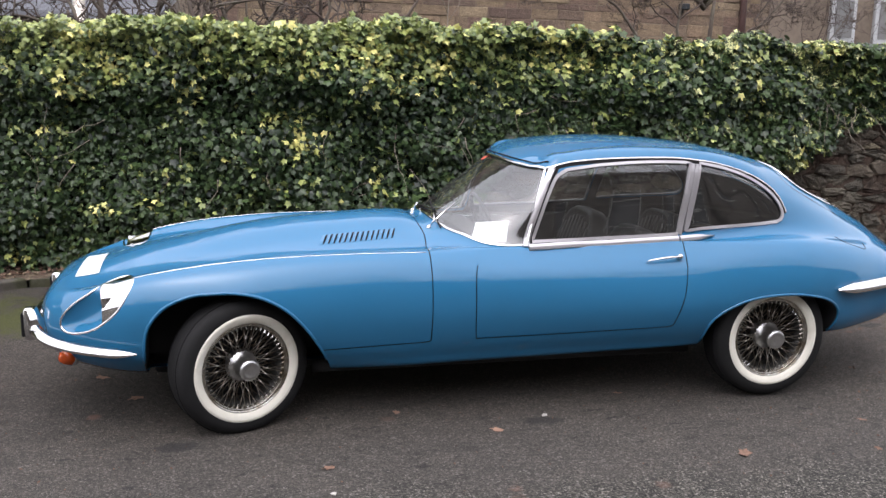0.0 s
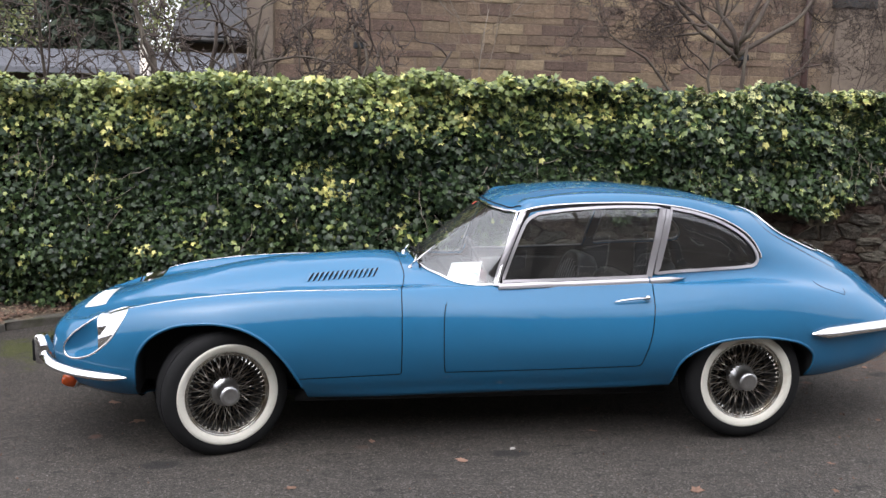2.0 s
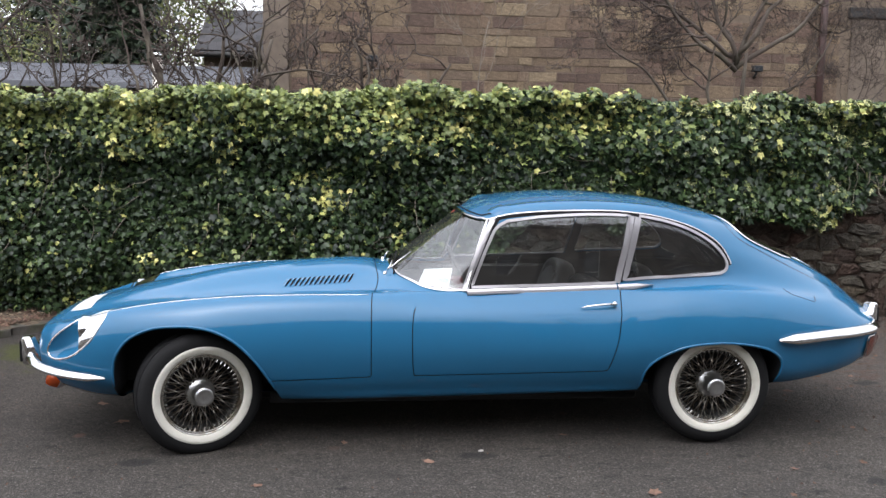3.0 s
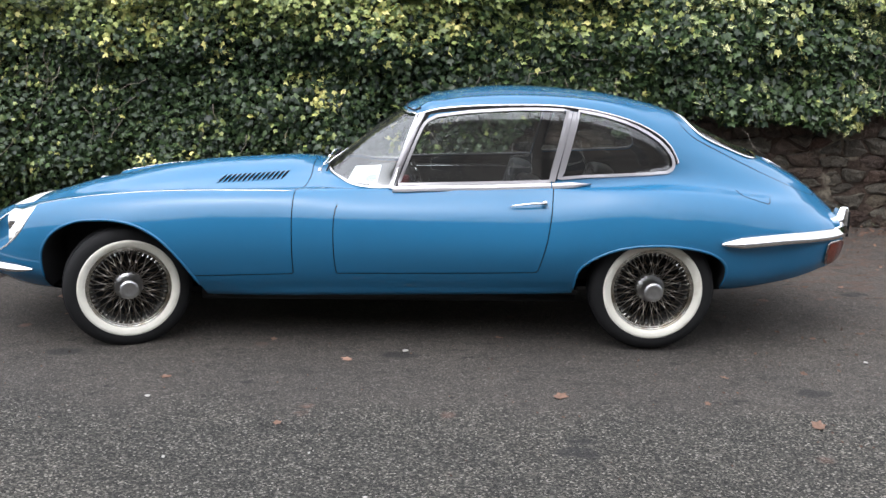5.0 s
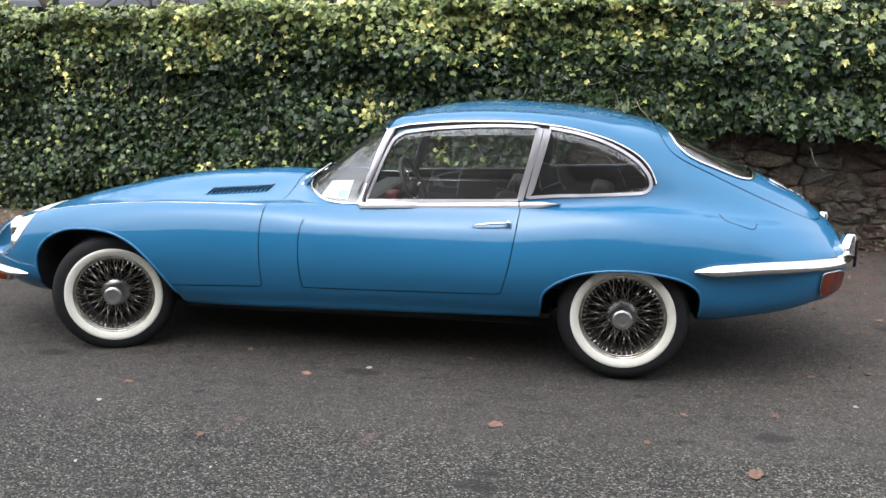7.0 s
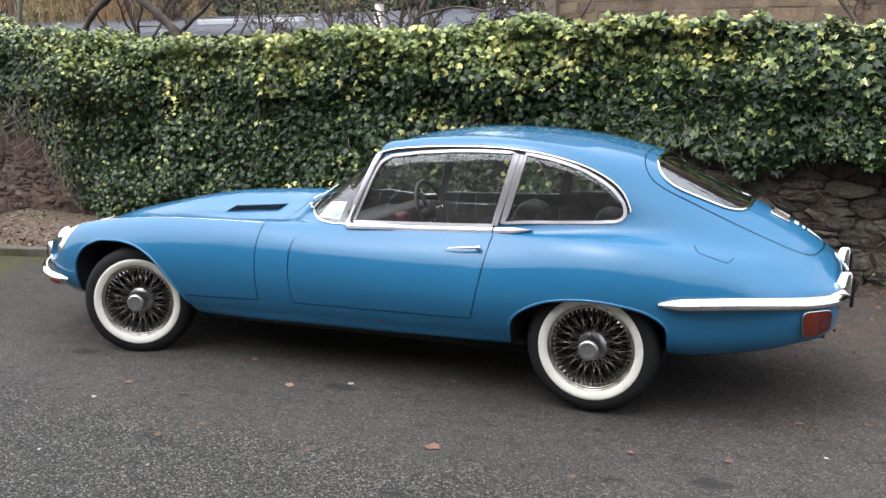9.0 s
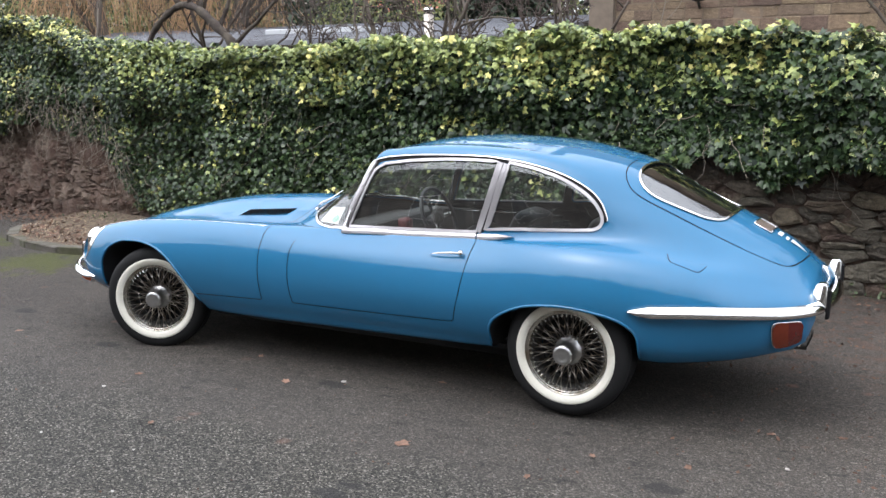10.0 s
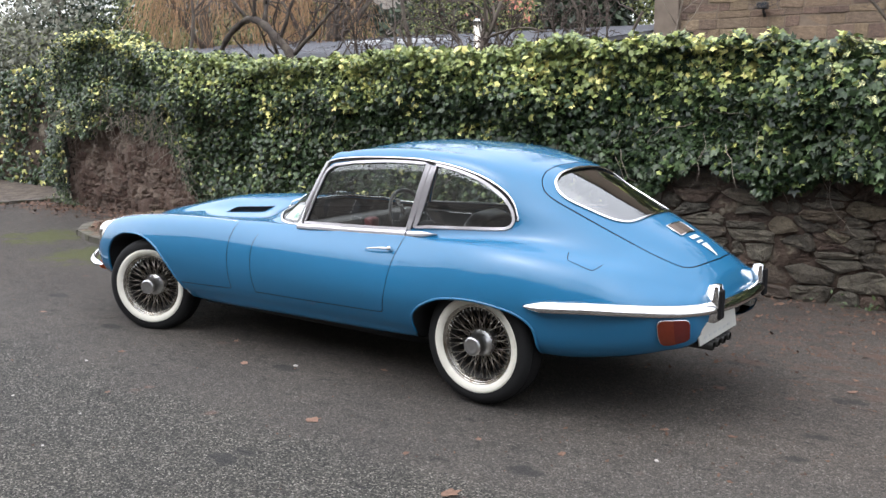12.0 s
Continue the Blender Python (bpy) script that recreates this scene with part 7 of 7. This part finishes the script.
def rubble(parent, x0, x1, z0, z1, face, material, seed, slope=None, size=(0.24, 0.125), shrink=(0.80, 0.98), proud_by=0.030):
    """Random rubble: every stone an object of its own, of uneven size, set in earth."""
    r = np.random.default_rng(seed)
    pts = []
    z = z0 - size[1] / 2
    while z < z1 + size[1]:
        h = size[1] * r.uniform(0.55, 1.45)
        x = x0 - size[0] + r.uniform(0, size[0])
        while x < x1 + size[0]:
            w = size[0] * r.choice([0.35, 0.7, 1.1, 1.7], p=[0.25, 0.3, 0.28, 0.17]) * r.uniform(0.85, 1.15)
            if r.uniform() < 0.16:
                pts.append((x + w / 2, (z + h * 0.25) * 2.3))
                pts.append((x + w / 2 + r.normal(0, 0.03), (z + h * 0.78) * 2.3))
            else:
                pts.append((x + w / 2, (z + h / 2 + r.normal(0, h * 0.16)) * 2.3))
            x += w
        z += h
    for poly in cells(pts, x0, x1, z0 * 2.3, z1 * 2.3):
        q = poly * [1, 1 / 2.3]
        c = q.mean(0)
        if np.ptp(q[:, 0]) < 0.04 or np.ptp(q[:, 1]) < 0.028:
            continue
        q = spline(q, 2, closed=True) * 0.7 + np.repeat(q, 2, axis=0) * 0.3 if len(q) > 3 else np.repeat(q, 1, axis=0)
        k = len(q)
        fit = r.uniform(*shrink)
        q = c + (q - c) * fit + r.normal(0, 0.006, q.shape)
        proud = r.uniform(-proud_by, proud_by * 0.4)
        tilt = r.normal(0, 0.10, 2)
        y0 = face + (float(slope(c[0])) if slope else 0.0)
        V = []
        for inset, depth in ((1.0, 0.10), (0.985, 0.022), (0.90, 0.003), (0.55, -0.006)):
            for v in q:
                g = c + (v - c) * (inset * r.uniform(0.965, 1.01))
                V.append((g[0], y0 + depth + proud + tilt @ (g - c) + r.normal(0, 0.008), g[1]))
        V.append((c[0], y0 + proud - 0.006 + r.normal(0, 0.008), c[1]))
        F = []
        for a in range(3):
            F += [(a * k + i, a * k + (i + 1) % k, (a + 1) * k + (i + 1) % k, (a + 1) * k + i) for i in range(k)]
        F += [(3 * k + i, 3 * k + (i + 1) % k, 4 * k) for i in range(k)]
        surface("stone", V, F, material, parent, smooth=False)


def earth_bed(parent, x0, x1, z0, z1, face, material, seed, slope=None, step=0.03, amount=0.012):
    """Crumbly bedding between the stones, lumpy and set back a little."""
    xs, zs = np.arange(x0, x1 + step, step), np.arange(z0, z1 + step, step)
    X, Z = np.meshgrid(xs, zs, indexing="ij")
    Pn = np.stack([X.ravel(), Z.ravel()], 1)
    r = np.random.default_rng(seed)
    y = face + amount * (smooth_noise(Pn, 9.0, seed) + 0.8 * smooth_noise(Pn, 31.0, seed + 1)) + r.normal(0, amount * 0.35, len(Pn))
    if slope:
        y = y + slope(Pn[:, 0])
    V = np.stack([Pn[:, 0], y, Pn[:, 1]], 1)
    k = len(zs)
    F = [(i * k + j, (i + 1) * k + j, (i + 1) * k + j + 1, i * k + j + 1) for i in range(len(xs) - 1) for j in range(k - 1)]
    surface("bedding", V, F, material, parent, "crumbly earth mortar between the stones", smooth=True)


def coursed(parent, x0, x1, z0, z1, face, mesh_list, seed):
    """Squared sandstone in courses, thin joints."""
    r = np.random.default_rng(seed)
    z = z0
    while z < z1:
        h = r.choice([0.12, 0.15, 0.17, 0.10, 0.20])
        x = x0 + r.uniform(-0.3, 0)
        while x < x1:
            w = r.uniform(0.16, 0.50)
            a, b = max(x, x0), min(x + w, x1)
            if b - a > 0.05:
                ob = new("block", mesh_list[r.integers(len(mesh_list))])
                ob.matrix_basis = pose((a + b) / 2, face + r.uniform(-0.008, 0.010), z + h / 2) @ Matrix.Diagonal((b - a - 0.012, 0.075, h - 0.012, 1))
                ob.parent = parent
            x += w
        z += h


def boundary_wall():
    r = np.random.default_rng(77)
    wall = part("wall_boundary", box_bm((-4.0, 2.80, 0), (9, 3.15, 1.72)), MORTAR)
    tagged(wall, "old rubble stone boundary wall partly covered by ivy", "wall", kind="structure")
    V = [(-7.25, 3.22, 0), (-4.0, 2.85, 0), (-4.0, 3.2, 0), (-7.1, 3.58, 0)]
    V += [(x, y, 1.75) for x, y, z in V]
    left = surface("wall_boundary_end", V, [(0, 1, 5, 4), (1, 2, 6, 5), (2, 3, 7, 6), (3, 0, 4, 7), (4, 5, 6, 7)], MORTAR)
    tagged(left, "reddish rubble end of the boundary wall with ivy above", "wall", kind="structure")
    earth_bed(wall, 1.8, 6.5, -0.03, 1.36, 2.726, MORTAR, 15, amount=0.014)
    rubble(wall, 1.9, 6.4, -0.03, 1.32, 2.716, RUBBLE, 5, None, (0.27, 0.145), (0.84, 0.99), 0.040)
    lean_back = lambda x: np.interp(x, [-7.2, -4.0, -3.4], [0.36, 0.0, -0.03])
    earth_bed(left, -7.2, -3.3, -0.03, 1.40, 2.812, MUD, 16, lean_back, amount=0.016)
    rubble(left, -7.2, -3.4, -0.03, 1.40, 2.815, RUBBLE_RED, 6, lean_back, (0.19, 0.10), (0.66, 0.95), 0.030)


def house():
    r = np.random.default_rng(88)
    blk = []
    for k in range(6):
        me = stone_mesh("block", r, False)
        me.materials.append(BLOCKS)
        blk.append(me)
    wall = part("wall_house", box_bm((-0.62, 8.972, 0), (9.2, 9.5, 6.2)), LIME)
    tagged(wall, "coursed sandstone wall of a large old house", "wall", kind="structure")
    coursed(wall, -0.24, 8.45, 2.05, 3.75, 9.0, blk, 3)
    quoin = box_part("corner_pilaster", (-0.64, 8.90, 0), (-0.26, 9.03, 6.2), 0.012, DRESSED, wall, "dressed sandstone corner")
    win = box_part("stone_window_surround", (8.62, 8.94, 1.9), (9.25, 9.05, 3.62), 0.015, DRESSED, wall, "grey dressed stone surround")
    # the lintel's shadow is painted as a near-black trim colour
    box_part("window_lintel", (8.55, 8.90, 3.55), (9.3, 9.05, 3.72), 0.015, TRIM, wall, "lintel coloured near-black for its shadow")
    tube_part("downpipe", [(8.12, 8.90, 0), (8.12, 8.90, 6.1)], 0.055, MAROON, wall, "maroon cast iron downpipe", sides=12)
    wing = part("wall_wing", box_bm((9.2, 11.2, 0), (22, 11.6, 6.6)), DRESSED)
    tagged(wing, "sandstone wing of the house with white sash windows", "wall", kind="structure")
    side = part("wall_return", box_bm((9.0, 9.5, 0), (9.2, 11.6, 6.2)), DRESSED)
    tagged(side, "sandstone return wall of the house", "wall", kind="structure")
    for x in (11.62, 12.6, 14.7):
        w = box_part("sash_window", (x - 0.28, 11.12, 2.35), (x + 0.28, 11.22, 4.0), 0.012, SKYLIGHT, wing, "white sash window")
        for k in range(2):
            box_part("window_pane", (x - 0.19, 11.10, 2.45 + 0.78 * k), (x + 0.19, 11.14, 3.15 + 0.78 * k), 0.0, GREYPANE, w)
    lamp = new("security_light")
    lamp.matrix_basis = pose(7.05, 8.86, 2.70)
    tagged(lamp, "black floodlight on the house wall", "floodlight")
    box_part("housing", (6.97, 8.80, 2.67), (7.13, 8.90, 2.77), 0.02, TRIM, lamp)
    box_part("lens", (6.985, 8.788, 2.685), (7.115, 8.802, 2.755), 0.0, DARKPANE, lamp)
    tube_part("bracket", [(7.05, 8.98, 2.58), (7.05, 8.88, 2.66)], 0.02, TRIM, lamp, sides=8)
    lamp2 = copy_thing(lamp, pose(1.0, 8.86, 2.72))
    V = [(-0.9, 8.8, 6.15), (9.4, 8.8, 6.15), (9.4, 14.0, 8.8), (-0.9, 14.0, 8.8)]
    roof = surface("roof_house", V + [(x, y, z + 0.1) for x, y, z in V], [(4, 5, 6, 7), (0, 3, 2, 1), (0, 1, 5, 4), (1, 2, 6, 5), (2, 3, 7, 6), (3, 0, 4, 7)], SLATE)
    tagged(roof, "grey slate roof of the old house", "roof", kind="structure")
    # ivy on the farther wall
    r2 = np.random.default_rng(12)
    n = 9000
    x = r2.uniform(-16, -7.3, n)
    P = np.stack([x, 0 * x], 1)
    top = np.interp(x, [-16, -9, -7.3], [2.1, 1.95, 1.9]) + 0.08 * smooth_noise(P, 3.0, 8)
    z = top * r2.uniform(0.0, 1, n)
    y = 4.0 + 0.10 * smooth_noise(np.stack([x, z], 1), 3.0, 9) + r2.uniform(0, 0.2, n)
    yel = r2.uniform(0, 1, n) < 0.10
    pos = np.stack([x, y, z], 1)
    out = np.tile((0.2, -1.0, 0.3), (n, 1))
    leaves("ivy_green", pos[~yel], out[~yel], r2.uniform(0.05, 0.09, (~yel).sum()), IVY_DARK, "green ivy on the farther wall", "ivy", seed=81)
    leaves("ivy_yellow", pos[yel], out[yel], r2.uniform(0.05, 0.09, yel.sum()), IVY_YELLOW, "yellow-green ivy on the farther wall", "ivy", seed=82)
    far = part("wall_far", box_bm((-16, 4.15, 0), (-7.3, 4.45, 1.75)), MORTAR)
    tagged(far, "stone wall under ivy farther along", "wall", kind="structure")


boundary_wall()
house()
